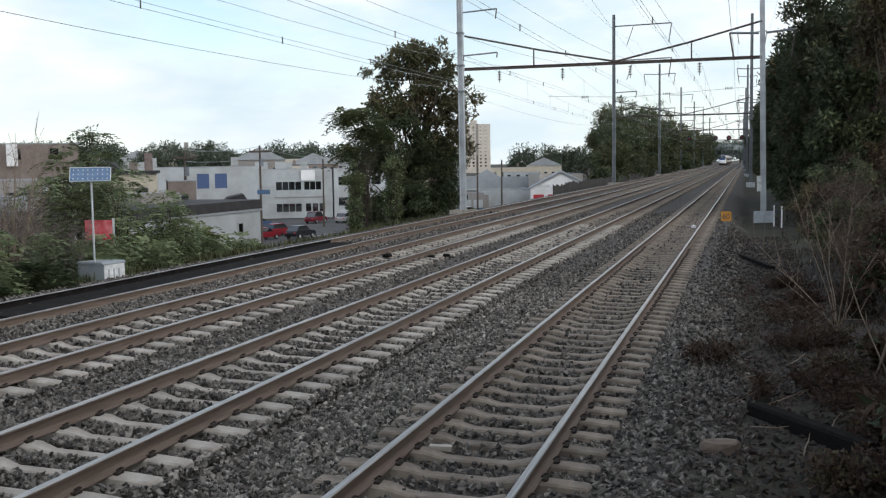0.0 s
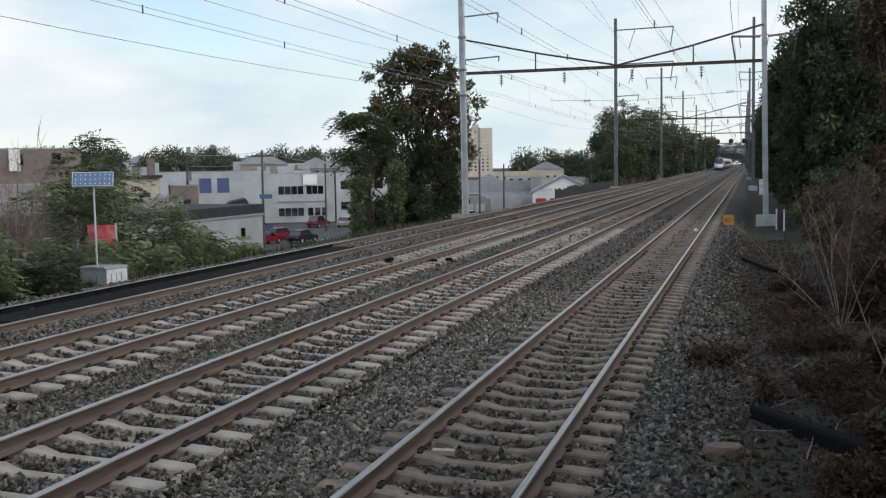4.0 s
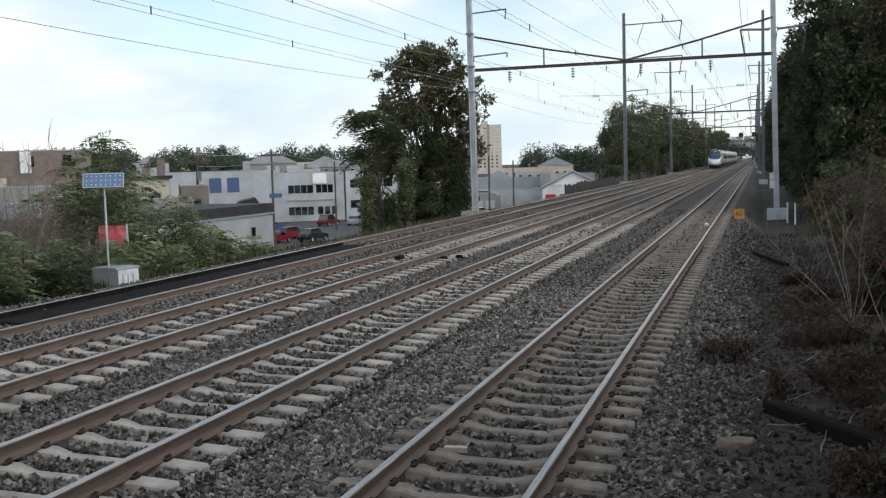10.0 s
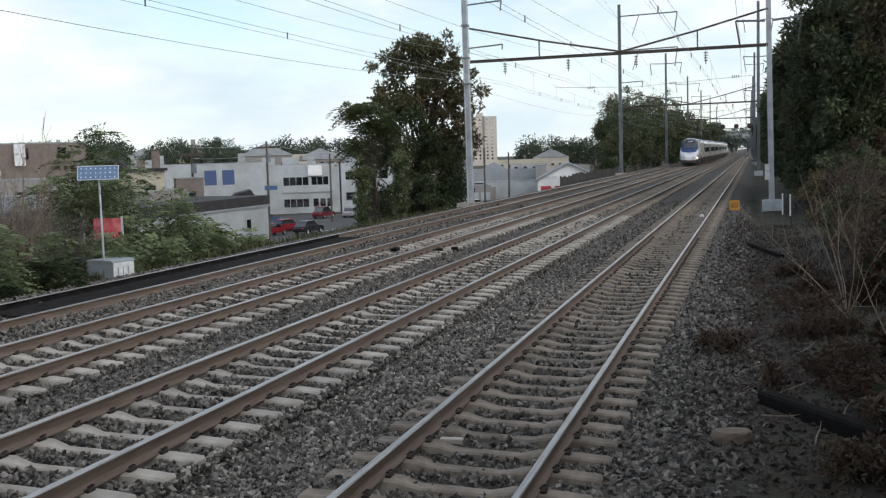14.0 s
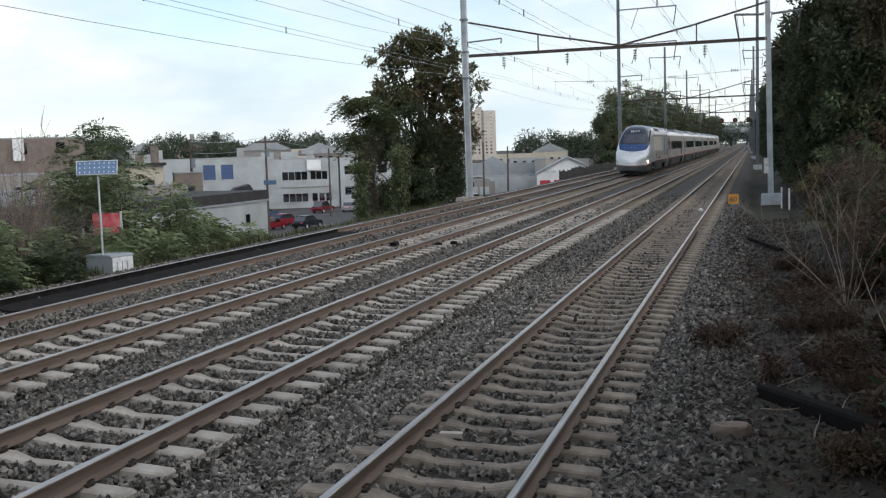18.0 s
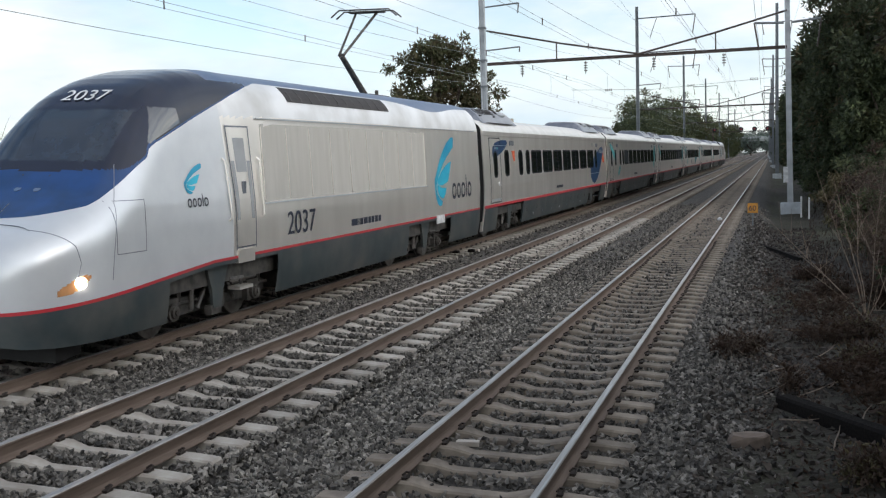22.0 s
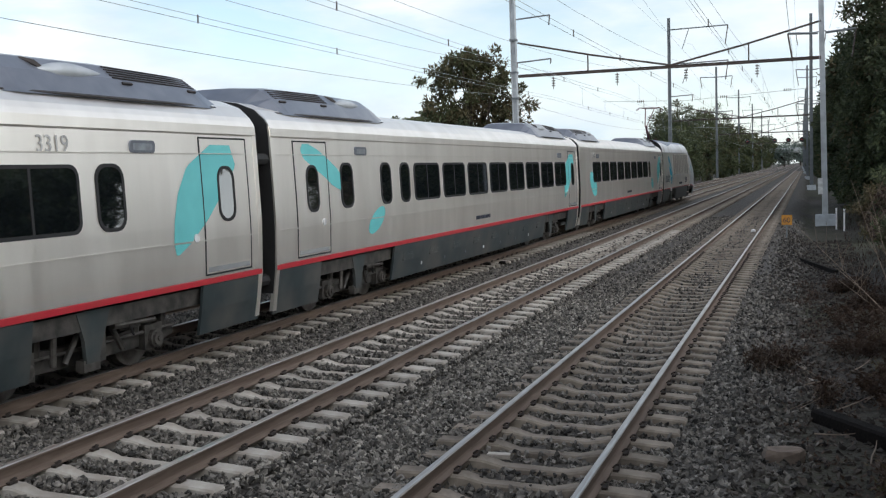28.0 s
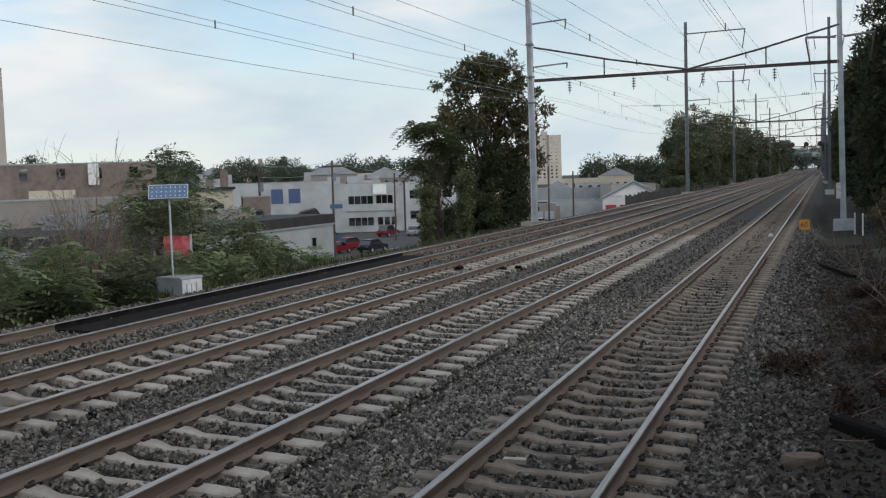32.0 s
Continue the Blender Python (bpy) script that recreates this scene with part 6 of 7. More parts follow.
bare_bush("bare_tree", "leafless grey sapling in the thicket", (-17.4, 24.6), 14, 5.4, 1.3, "dead_bark", 75, 0.02)
bare_bush("bare_tree", "leafless grey sapling in the thicket", (-18.0, 21.6), 5, 4.6, 1.1, "dead_bark", 72, 0.03)
bare_bush("bare_tree", "leafless grey sapling in the thicket", (-21.0, 23.6), 6, 5.4, 1.2, "dead_bark", 73, 0.03)

# the dark wood above the tracks' near side
WOOD = [(9.6, 25.0, 4.8, 2.2), (11.4, 30.0, 5.6, 2.6), (14.5, 36.0, 7.0, 3.0), (8.6, 57.0, 11.5, 2.7), (12.5, 60.0, 14.0, 3.6), (7.6, 67.0, 12.0, 2.7), (16.5, 66.0, 16.0, 4.2), (10.5, 73.0, 15.0, 3.6), (15.5, 80.0, 18.0, 4.8)]
# the last of these stands out of view, added to shade the near bank
WOOD += [(7.8, 78.0, 12.0, 2.6), (7.2, 88.0, 12.5, 3.0), (7.4, 108.0, 13.0, 3.4), (7.0, 130.0, 13.0, 3.2), (7.0, 158.0, 13.5, 3.6), (7.0, 190.0, 13.5, 3.8), (6.6, 230.0, 13.5, 4.0), (6.5, 275.0, 14.0, 4.5), (9.0, 12.5, 5.9, 2.8)]
WOOD += [(7.5, 63.5, 14.5, 2.6), (6.9, 71.0, 12.5, 2.2)]
WOOD += [(6.6 + 0.5 * (k % 3), 84 + 9.5 * k, 12.5 + 1.6 * ((k * 7) % 4) / 3, 2.5) for k in range(30)] + [(6.4 + 0.6 * (k % 2), 372 + 13.0 * k, 13.0 + (k * 5) % 3, 3.4) for k in range(15)]
# unseen trees beside and behind the camera, added to shade ballast and bank
WOOD += [(8.4, 8.0, 6.8, 2.8), (9.5, 3.5, 6.6, 3.0), (8.8, -2.0, 6.8, 3.0), (9.4, -8.0, 6.8, 3.2), (9.0, -14.0, 6.8, 3.2), (9.5, -21.0, 5.8, 3.4), (10.0, -28.0, 6.1, 3.4)]
for k, (x, y, top, w) in enumerate(WOOD):
    gz = float(ground_z(x, y))
    h = top - gz
    far = y > 80
    tree("bank_tree", "tall dark tree crowding the bank", (x, y), [(x, y, gz + h * 0.72, w, w, h * 0.28), (x - 0.5 * (y > 50), y, gz + h * 0.42, w * 0.95, w * 1.1, h * 0.26)] + ([(x - 0.7, y - 0.3, gz + h * 0.18, w * 0.75, w * 1.1, h * 0.18)] if y > 40 or y < 19 else []),
         0.2, 150 if not far else 90, 16000 if not far else 5600, 0.30 if not far else 0.55, "leaf_dark", 100 + 5 * k, (0.5, 1.0), group="bank trees", second="leaf_tree" if k % 2 else "leaf_brownish", shell=0.5)

tree("withered_tree", "tree with hanging brown withered leaves", (7.6, 36.0), [(6.8, 36.0, 7.4, 0.9, 1.2, 1.6), (7.9, 36.0, 8.4, 1.2, 1.3, 1.8), (7.8, 36.4, 5.4, 1.0, 1.2, 1.2)], 0.14, 110, 5600, 0.24, "leaf_brownish", 211, (0.25, 0.55), group="bank trees", second="leaf_dead", shell=0.3)
# a leafless sapling that fans out over the path
x, y = 4.42, 21.0
z = float(ground_z(x, y)) - 0.05
fan = thing("bare_sapling", pose(x, y, z), "pale leafless sapling fanning out over the path", "sapling", "bare shrubs")
rf = np.random.RandomState(81)
for dx, dy, h in ((-2.05, 1.9, 2.1), (-0.95, -0.4, 3.0), (-0.6, 0.4, 2.8), (0.22, -1.0, 3.15), (0.75, -0.4, 1.75), (-1.15, 1.0, 0.95), (0.3, -1.6, 0.45), (-0.15, 0.3, 2.3), (-1.5, 0.6, 1.5)):
    e = Vector((dx, dy, h))
    mid = e * 0.45 + Vector((rf.uniform(-0.12, 0.05), 0, 0.12))
    g = Geo().tube([(0, 0, 0), mid * 0.5 + Vector((0.04, 0, 0)), mid, e], [0.013, 0.010, 0.007, 0.003], 5)
    for u in (0.35, 0.5, 0.65, 0.8):
        q = mid + (e - mid) * (u - 0.3)
        g.tube([q, q + Vector((rf.uniform(-0.45, 0.45), rf.uniform(-0.3, 0.3), rf.uniform(0.3, 0.8)))], [0.005, 0.002], 4)
    part("stem", g, "dead_bark", fan)
for k, (x, y, n, h) in enumerate(((5.1, 24.0, 3, 2.6), (4.7, 16.4, 3, 1.7), (5.4, 19.5, 3, 2.8))):
    bare_bush("bare_shrub", "pale leafless shrub on the bank", (x, y), n, h, 0.9, "dead_bark", 80 + k, 0.014, (-0.2, -0.1))


for k, (x, y, h, w) in enumerate(((5.4, 28.0, 2.5, 0.9), (5.9, 33.0, 3.1, 1.1), (5.3, 36.0, 2.0, 0.9), (6.1, 39.0, 2.9, 1.1), (6.5, 43.0, 3.2, 1.2), (5.5, 49.0, 2.4, 1.1), (5.0, 24.0, 1.9, 0.6), (3.6, 20.6, 0.55, 0.5), (3.76, 14.9, 0.5, 0.5), (4.1, 13.6, 0.5, 0.45), (3.5, 18.2, 0.45, 0.4))):
    dry_brush(x, y, h, w, 1400 + k, "dry_twig" if h > 1 else "leaf_dead")
for k, (x, y, h, w) in enumerate(((4.1, 16.3, 0.4, 0.5), (4.2, 14.4, 0.45, 0.5), (4.35, 12.4, 0.45, 0.4), (4.1, 18.8, 0.4, 0.5), (4.89, 22.6, 0.9, 0.5), (3.95, 24.4, 0.4, 0.5), (3.75, 10.6, 0.3, 0.4), (3.8, 27.5, 0.4, 0.5), (4.3, 10.8, 0.5, 0.5))):
    gz = float(ground_z(x, y))
    tree("bramble", "low dark tangle of brambles and dead leaves", (x, y), [(x, y, gz + h * 0.4, w, w, h * 0.5)], 0.01, 44, 1500, 0.075, "leaf_dead", 1500 + 3 * k, (0.1, 0.25), stems=3, group="brambles", second="leaf_brownish" if k % 3 == 0 else "leaf_dead", category="bramble", shell=0.1)
DEAD = [(5.9, 15.4, 1.0, 0.9), (6.3, 18.0, 1.9, 1.1), (6.0, 21.5, 2.1, 1.1), (6.1, 25.0, 1.9, 1.2), (5.9, 29.0, 2.0, 1.3), (5.8, 34.0, 2.2, 1.3), (5.9, 41.0, 2.6, 1.4)]
DEAD += [(5.6, 49.0, 2.4, 1.3), (7.2, 50.0, 2.8, 1.7), (8.8, 54.0, 3.8, 2.0), (10.8, 56.0, 4.4, 2.4), (9.0, 58.0, 4.6, 2.0), (12.4, 58.0, 5.0, 2.4), (6.6, 14.0, 1.2, 1.1)]
# bushes just outside the view, added to darken the nearest earth with their shade
DEAD += [(5.0, 9.8, 1.7, 0.8), (5.3, 12.2, 1.7, 0.8), (5.0, 7.6, 1.6, 0.8)]
DEAD += [(4.6, 12.9, 0.25, 0.4), (4.9, 17.2, 0.3, 0.4), (6.2, 11.5, 1.0, 0.9), (5.6, 66.0, 2.8, 1.4), (7.0, 22.5, 1.6, 1.3), (7.0, 31.0, 1.8, 1.4)]
for k, (x, y, h, w) in enumerate(DEAD):
    gz = float(ground_z(x, y))
    tree("dead_bush", "brown withered bush on the bank", (x, y), [(x, y, gz + h * 0.5, w, w, h * 0.5)], 0.02, 50, 2600, 0.17, ("leaf_dead", "leaf_brownish", "leaf_tree" if y > 22 else "leaf_dead")[k % 3], 300 + 4 * k, (0.15, 0.4), stems=2, group="withered bushes", second="leaf_brownish" if k % 2 else "leaf_dark", category="bush", shell=0.1)


def tufts(name, label, areas, n, height, material, seed):
    """Blades of grass and weed, joined."""
    r = np.random.RandomState(seed)
    vs, fs = [], []
    for x0, x1, y0, y1, share in areas:
        m_ = int(n * share)
        px, py = r.uniform(x0, x1, m_), r.uniform(y0, y1, m_)
        pz = ground_z(px, py) - 0.02
        a_ = r.uniform(0, 6.28, m_)
        h = height * r.uniform(0.4, 1.3, m_)
        w = h * 0.09 + 0.006
        lx, ly = np.cos(a_) * h * 0.45, np.sin(a_) * h * 0.45
        k = sum(len(q) for q in vs)
        p0 = np.stack([px - np.sin(a_) * w, py + np.cos(a_) * w, pz], -1)
        p1 = np.stack([px + np.sin(a_) * w, py - np.cos(a_) * w, pz], -1)
        p2 = np.stack([px + lx, py + ly, pz + h], -1)
        vs.append(np.stack([p0, p1, p2], 1).reshape(-1, 3))
        fs.append(np.arange(m_ * 3).reshape(-1, 3) + k)
    tagged(new(name, quick_mesh(name, np.concatenate(vs), np.concatenate(fs), material)), label, "grass", kind="stuff")


tufts("embankment_grass", "long dull grass on the embankment", [(-20, -15.3, 17, 34, 0.5), (-20, -15.4, 34, 70, 0.4), (-22, -16.2, 100, 160, 0.1)], 22000, 0.28, "grass", 61)
tufts("dead_weeds", "withered brown weeds on the bank", [(3.8, 6.5, 9, 20, 0.25), (3.9, 7.0, 20, 45, 0.5), (4.3, 6.5, 45, 70, 0.25)], 3200, 0.16, "leaf_dead", 62)
# leaf litter on the earth
r = np.random.RandomState(63)
litter = [(x, y, float(ground_z(x, y)) + 0.03, 0.25, 0.12) for x, y in zip(r.uniform(2.3, 5.5, 300), r.uniform(9, 30, 300))]
tagged(new("leaf_litter", leaves("leaf_litter", litter, 9000, 0.07, "leaf_dead", 64)), "fallen brown leaves and twigs on the earth", "leaf litter", kind="stuff")
# small brown weed by the nearest track
for k, (x, y) in enumerate(((1.96, 16.1), (2.2, 16.5), (2.45, 16.8), (2.9, 14.3))):
    gz = float(ground_z(x, y))
    tree("withered_weed", "small brown withered weed in the ballast", (x, y), [(x, y, gz + 0.25, 0.22, 0.22, 0.22)], 0.008, 16, 420, 0.07, "leaf_dead", 500 + k, (0.06, 0.12), stems=3, bark="dead_bark", group="withered weeds", category="weed", shell=0.1)

# woods beside the outer track, farther on
MIDWOOD = [(-18.6, 172, 6.5, 2.6), (-18.6, 187, 10, 3.8), (-21, 198, 13.5, 5.0), (-21, 214, 16.0, 7.5), (-18.5, 234, 16.5, 6.5), (-22, 252, 15, 6.5), (-18.5, 276, 14, 5.0), (-19, 305, 14, 6.0), (-18.5, 340, 14, 6.0), (-18, 385, 14, 7.0), (-18, 430, 15, 8.0), (-17, 480, 15, 8.0), (-27, 232, 14, 6.0), (-30, 262, 13, 6.0), (-18.4, 158, 1.6, 1.4)]
for k, (x, y, top, w) in enumerate(MIDWOOD):
    gz = float(ground_z(x, y))
    h = top - gz
    tree("trackside_tree", "full green tree beside the outer track", (x, y), [(x, y, gz + h * 0.68, w, w, h * 0.32), (x, y, gz + h * 0.36, w * 0.9, w * 0.9, h * 0.3)], 0.25, 130, 11000, 0.5 if y < 260 else 0.7, "leaf_tree", 600 + 3 * k, (0.8, 1.5), group="trackside trees", second="leaf_brownish" if k % 3 == 0 else "leaf_far", shell=0.35)
# trees of the town
r1 = np.random.RandomState(77)
for k in range(40):
    an, dist = radians(2 + 42 * (k + r1.uniform(-0.4, 0.4)) / 40), r1.uniform(330, 620)
    x, y = 2.7 - dist * math.sin(an), dist * math.cos(an)
    if x > -45 or 12.4 < math.degrees(an) < 16.4:
        continue
    h = (r1.uniform(12, 15) if math.degrees(an) < 17 else r1.uniform(14, 19)) + 0.004 * dist
    w = r1.uniform(7, 13)
    tree("town_tree", "distant rounded green tree among the houses", (x, y), [(x, y, -6 + h * 0.62, w, w, h * 0.38)], 0.4, 60, 3000, 1.0, "leaf_far", 800 + k, (1.6, 3.0), group="town trees", shell=0.55)
for k, (deg, dist, h, w) in enumerate(((32.6, 270, 14.5, 5.5), (31.6, 300, 17.0, 7.5), (30.2, 285, 15.0, 6.5), (29.2, 270, 15.5, 7.0), (28.4, 300, 14.0, 6.0), (26.5, 310, 12.5, 6.0), (24.6, 300, 12.5, 6.0), (35.6, 160, 13.5, 5.0))):
    x, y = 2.7 - dist * math.sin(radians(deg)), dist * math.cos(radians(deg))
    tree("town_tree", "broad dark green tree behind the low buildings", (x, y), [(x, y, -6 + h * 0.66, w, w, h * 0.34), (x, y, -6 + h * 0.4, w * 0.9, w * 0.9, h * 0.3)], 0.4, 90, 7000, 0.62, "leaf_far", 860 + k, (1.0, 2.0), group="town trees", shell=0.4)
# the hazy end of the line
for k, (x, y, top, w) in enumerate(((-10, 640, 13, 9), (6, 620, 12, 8), (-2, 760, 15, 12), (-22, 700, 16, 12), (12, 700, 15, 11), (-14, 820, 18, 14), (4, 860, 18, 14))):
    tree("far_tree", "pale hazy tree closing the end of the line", (x, y), [(x, y, top * 0.6, w, w, top * 0.45)], 0.4, 60, 1500, 1.6, "leaf_haze", 900 + k, (1.6, 3.0), group="far trees")

# ---- the town below the embankment ----
mk("white_wall", (0.39, 0.42, 0.44), 0.85, color2=(0.34, 0.37, 0.385), scale=0.8, dirt=(0.27, 0.28, 0.28), dirt_scale=0.25, bump=0.1)
mk("hall_white", (0.78, 0.79, 0.80), 0.8, color2=(0.70, 0.71, 0.72), scale=0.6, dirt=(0.6, 0.6, 0.58), dirt_scale=0.3)
mk("cream_wall", (0.50, 0.46, 0.375), 0.85, color2=(0.42, 0.385, 0.31), scale=1.0, dirt=(0.40, 0.36, 0.30), dirt_scale=0.4)
mk("brick_wall", (0.175, 0.142, 0.132), 0.9, color2=(0.12, 0.093, 0.082), scale=2.5, dirt=(0.21, 0.18, 0.16), dirt_scale=0.3)
mk("grey_wall", (0.22, 0.215, 0.21), 0.9, color2=(0.24, 0.23, 0.22), scale=0.8, dirt=(0.2, 0.18, 0.16), dirt_scale=0.3)
mk("tan_wall", (0.47, 0.43, 0.38), 0.9, color2=(0.42, 0.385, 0.34), scale=0.2)
mk("tar_roof", (0.022, 0.021, 0.023), 0.85, color2=(0.035, 0.034, 0.036), scale=1.5)
mk("grey_roof", (0.22, 0.24, 0.26), 0.7, color2=(0.28, 0.3, 0.32), scale=0.6)
mk("blue_shutter", (0.045, 0.085, 0.20), 0.5)
mk("asphalt", (0.055, 0.055, 0.058), 0.9, color2=(0.042, 0.042, 0.045), scale=1.0, bump=0.2, dirt=(0.075, 0.073, 0.07), dirt_scale=0.15)
mk("pole_wood", (0.085, 0.068, 0.055), 0.9, color2=(0.06, 0.048, 0.04), scale=6)
mk("red_board", (0.38, 0.03, 0.045), 0.6, color2=(0.30, 0.025, 0.035), scale=4, dirt=(0.5, 0.2, 0.2), dirt_scale=3)
mk("cabinet_grey", (0.22, 0.25, 0.27), 0.55, color2=(0.18, 0.21, 0.23), scale=4, dirt=(0.3, 0.32, 0.33), dirt_scale=2)
# cell blue lightened, with some of the reflected sky put into the colour
mk("solar_blue", (0.06, 0.12, 0.22), 0.14, color2=(0.09, 0.16, 0.27), scale=8)
mk("fence_wood", (0.04, 0.037, 0.034), 0.9, color2=(0.06, 0.055, 0.05), scale=3, obrand=0.3)
mk("stone_block", (0.16, 0.122, 0.098), 0.9, color2=(0.11, 0.086, 0.07), scale=9, bump=0.5, bump_scale=30)
mk("black_timber", (0.006, 0.0055, 0.0055), 0.95, spec=0.1, color2=(0.013, 0.011, 0.010), scale=6, stretch_v=(1, 6, 6), bump=0.4)
mk("sign_orange", (0.55, 0.25, 0.03), 0.5)
STREET = -6.0


def frame_of(a_, b_):
    u = Vector((b_[0] - a_[0], b_[1] - a_[1], 0))
    return Matrix.Translation((a_[0], a_[1], STREET)) @ Matrix.Rotation(math.atan2(u.y, u.x), 4, "Z"), u.length


def house_window(parent, x, z, w, h, y=0.0, glass="glass_dark", frame_mat="white_wall", axis="y"):
    win = part("window", Geo().box(x - w / 2 - 0.07, x + w / 2 + 0.07, y - 0.05, y + 0.02, z - h / 2 - 0.07, z - h / 2).box(x - w / 2 - 0.07, x + w / 2 + 0.07, y - 0.05, y + 0.02, z + h / 2, z + h / 2 + 0.07)
               .box(x - w / 2 - 0.07, x - w / 2, y - 0.05, y + 0.02, z - h / 2, z + h / 2).box(x + w / 2, x + w / 2 + 0.07, y - 0.05, y + 0.02, z - h / 2, z + h / 2), frame_mat, parent)
    part("pane", Geo().box(x - w / 2, x + w / 2, y - 0.02, y - 0.01, z - h / 2, z + h / 2), glass, win)
    return win


def block(name, label, a_, b_, depth, top, wall, roof="tar_roof", windows=(), parapet=0.35, frame_mat="white_wall", category="building"):
    """A flat-roofed building; a_ and b_ are the ends of the wall that faces the railway."""
    m_, w = frame_of(a_, b_)
    h = top - STREET
    t = thing(name, m_, label, category, "town buildings")
    for x0, x1, y0, y1 in ((0, w, 0, 0.3), (0, w, depth - 0.3, depth), (0, 0.3, 0.3, depth - 0.3), (w - 0.3, w, 0.3, depth - 0.3)):
        part("wall", Geo().box(x0, x1, y0, y1, -0.5, h), wall, t)
    part("roof", Geo().box(0.3, w - 0.3, 0.3, depth - 0.3, h - parapet - 0.2, h - parapet), roof, t)
    part("coping", Geo().box(-0.05, w + 0.05, -0.05, 0.35, h, h + 0.09).box(-0.05, 0.35, 0.35, depth, h, h + 0.09).box(w - 0.35, w + 0.05, 0.35, depth, h, h + 0.09), "grey_roof", t)
    for x, z, ww, hh, *glass in windows:
        house_window(t, x, z, ww, hh, 0.0, glass[0] if glass else "glass_dark", frame_mat)
    return t, w, h


t, w, h = block("warehouse", "low white building with a black tarred parapet", (-24.6, 34.0), (-24.6, 54.2), 11, 0.50, "white_wall", windows=((17.7, 5.55, 0.55, 0.6),))
part("parapet_band", Geo().box(-0.1, w + 0.06, -0.06, 11.05, h + 0.09, h + 0.62), "tar_roof", t, "black tarred parapet band")
part("eaves_trim", Geo().box(-0.1, w + 0.06, -0.09, -0.06, h - 0.02, h + 0.09), "grey_roof", t)
for x0, x1, y0, y1, hh, mt in ((12.6, 16.4, 3.0, 6.0, 0.55, "grey_wall"), (8.4, 11.4, 4.0, 8.0, 0.8, "tar_roof"), (16.8, 18.2, 4.0, 6.5, 0.35, "white_wall"), (5.0, 7.2, 5.0, 8.0, 0.7, "grey_roof")):
    part("roof_box", Geo().prism([(x0, y0), (x1, y0), (x1 - 0.1, y1), (x0 + 0.1, y1)], h + 0.62, h + 0.62 + hh, axis="z"), mt, t)
part("skylight_slope", Geo().prism([(9.6, h + 0.6), (10.0, h + 0.6), (12.4, h + 2.0), (12.1, h + 2.1)], 6.0, 8.5), "white_wall", t, "pale sloping skylight edge")
t, w, h = block("office_building", "two storey white office building with ribbon windows", (-80.0, 160.0), (-66.9, 166.0), 24, 2.4, "white_wall",
                windows=[(x, z, 1.0, 1.4) for z in (5.5, 1.7) for x in (5.2, 6.3, 7.4, 8.5)] + [(x, 5.5, 0.9, 1.4) for x in (10.0, 11.0, 12.0)] + [(x, 1.7, 0.9, 1.4) for x in (10.2, 11.4, 12.6)])
part("canopy", Geo().box(9.0, 11.4, -0.5, 0.0, 6.4, 8.2), "hall_white", t, "bright white boxed sign band")
part("string_course", Geo().box(4.4, 13.2, -0.1, 0.0, 3.4, 3.6), "grey_wall", t)
for x, ww in ((1.0, 2.2), (4.5, 3.0), (9.0, 1.2)):
    part("roof_unit", Geo().box(x, x + ww, 4, 6, h - 0.4, h + 1.3), "white_wall", t)
t, w, h = block("office_wing", "white side wing with dark ribbon windows", (-66.7, 166.3), (-58.0, 172.0), 20, 2.4, "white_wall", windows=[(x, z, 1.6, 1.4) for z in (6.2, 2.6) for x in (1.6, 3.6, 5.6, 7.6)])
t, w, h = block("workshop", "white workshop with two blue shuttered windows", (-84.0, 123.4), (-65.0, 133.8), 16, 3.0, "white_wall", windows=[(x, 7.0, 1.7, 2.1, "blue_shutter") for x in (14.0, 16.5)])
for x in (3.0, 6.5, 18.0):
    part("roof_unit", Geo().box(x, x + 1.0, 2, 3, h - 0.4, h + 1.4), "white_wall", t)
t, w, h = block("cream_house", "peeling cream house with a dark flat roof", (-43.9, 63.0), (-38.9, 66.1), 9, 2.55, "cream_wall", windows=[(1.2, 6.9, 0.8, 1.3), (3.0, 6.9, 0.8, 1.3), (4.8, 6.9, 0.8, 1.3)], frame_mat="grey_wall")
part("roof_edge", Geo().box(-0.25, w + 0.25, -0.35, 1.2, h + 0.1, h + 0.3), "tar_roof", t, "dark overhanging roof edge")
part("low_roof", Geo().prism([(-0.2, h + 0.3), (3.4, h + 0.3), (2.4, h + 1.1), (0.6, h + 1.0)], 1.4, 8.0), "tar_roof", t)
for x, hh in ((1.2, 1.4), (3.9, 0.9), (5.0, 1.6)):
    part("chimney", Geo().box(x, x + 0.6, 2.0, 2.7, h - 0.4, h + hh), "cream_wall" if hh > 2 else "brick_wall", t)
t, w, h = block("brown_annex", "small brown rendered annex", (-38.3, 66.6), (-36.6, 67.7), 6, 2.0, "brick_wall", windows=[(1.1, 6.5, 0.7, 0.9)], frame_mat="grey_wall")
t, w, h = block("brick_row", "long red brick row with a pale painted band", (-62.0, 44.0), (-41.5, 60.6), 12, 4.75, "brick_wall", windows=[(x, 10.1, 0.55, 0.75) for x in np.arange(8, 26, 2.4)], frame_mat="brick_wall")
part("painted_band", Geo().box(w - 8.5, w - 5.5, -0.04, 0.0, 8.2, 9.0), "cream_wall", t, "peeling pale band along the wall")
part("painted_sign", Geo().box(w - 4.6, w - 3.9, -0.5, -0.4, 9.3, 10.75), "mark_pale", t, "blank white sign board on the roof")
t, w, h = block("garage_row", "long grey rendered garage wall", (-47.0, 33.0), (-32.0, 45.6), 8, 2.5, "grey_wall", parapet=0.2)
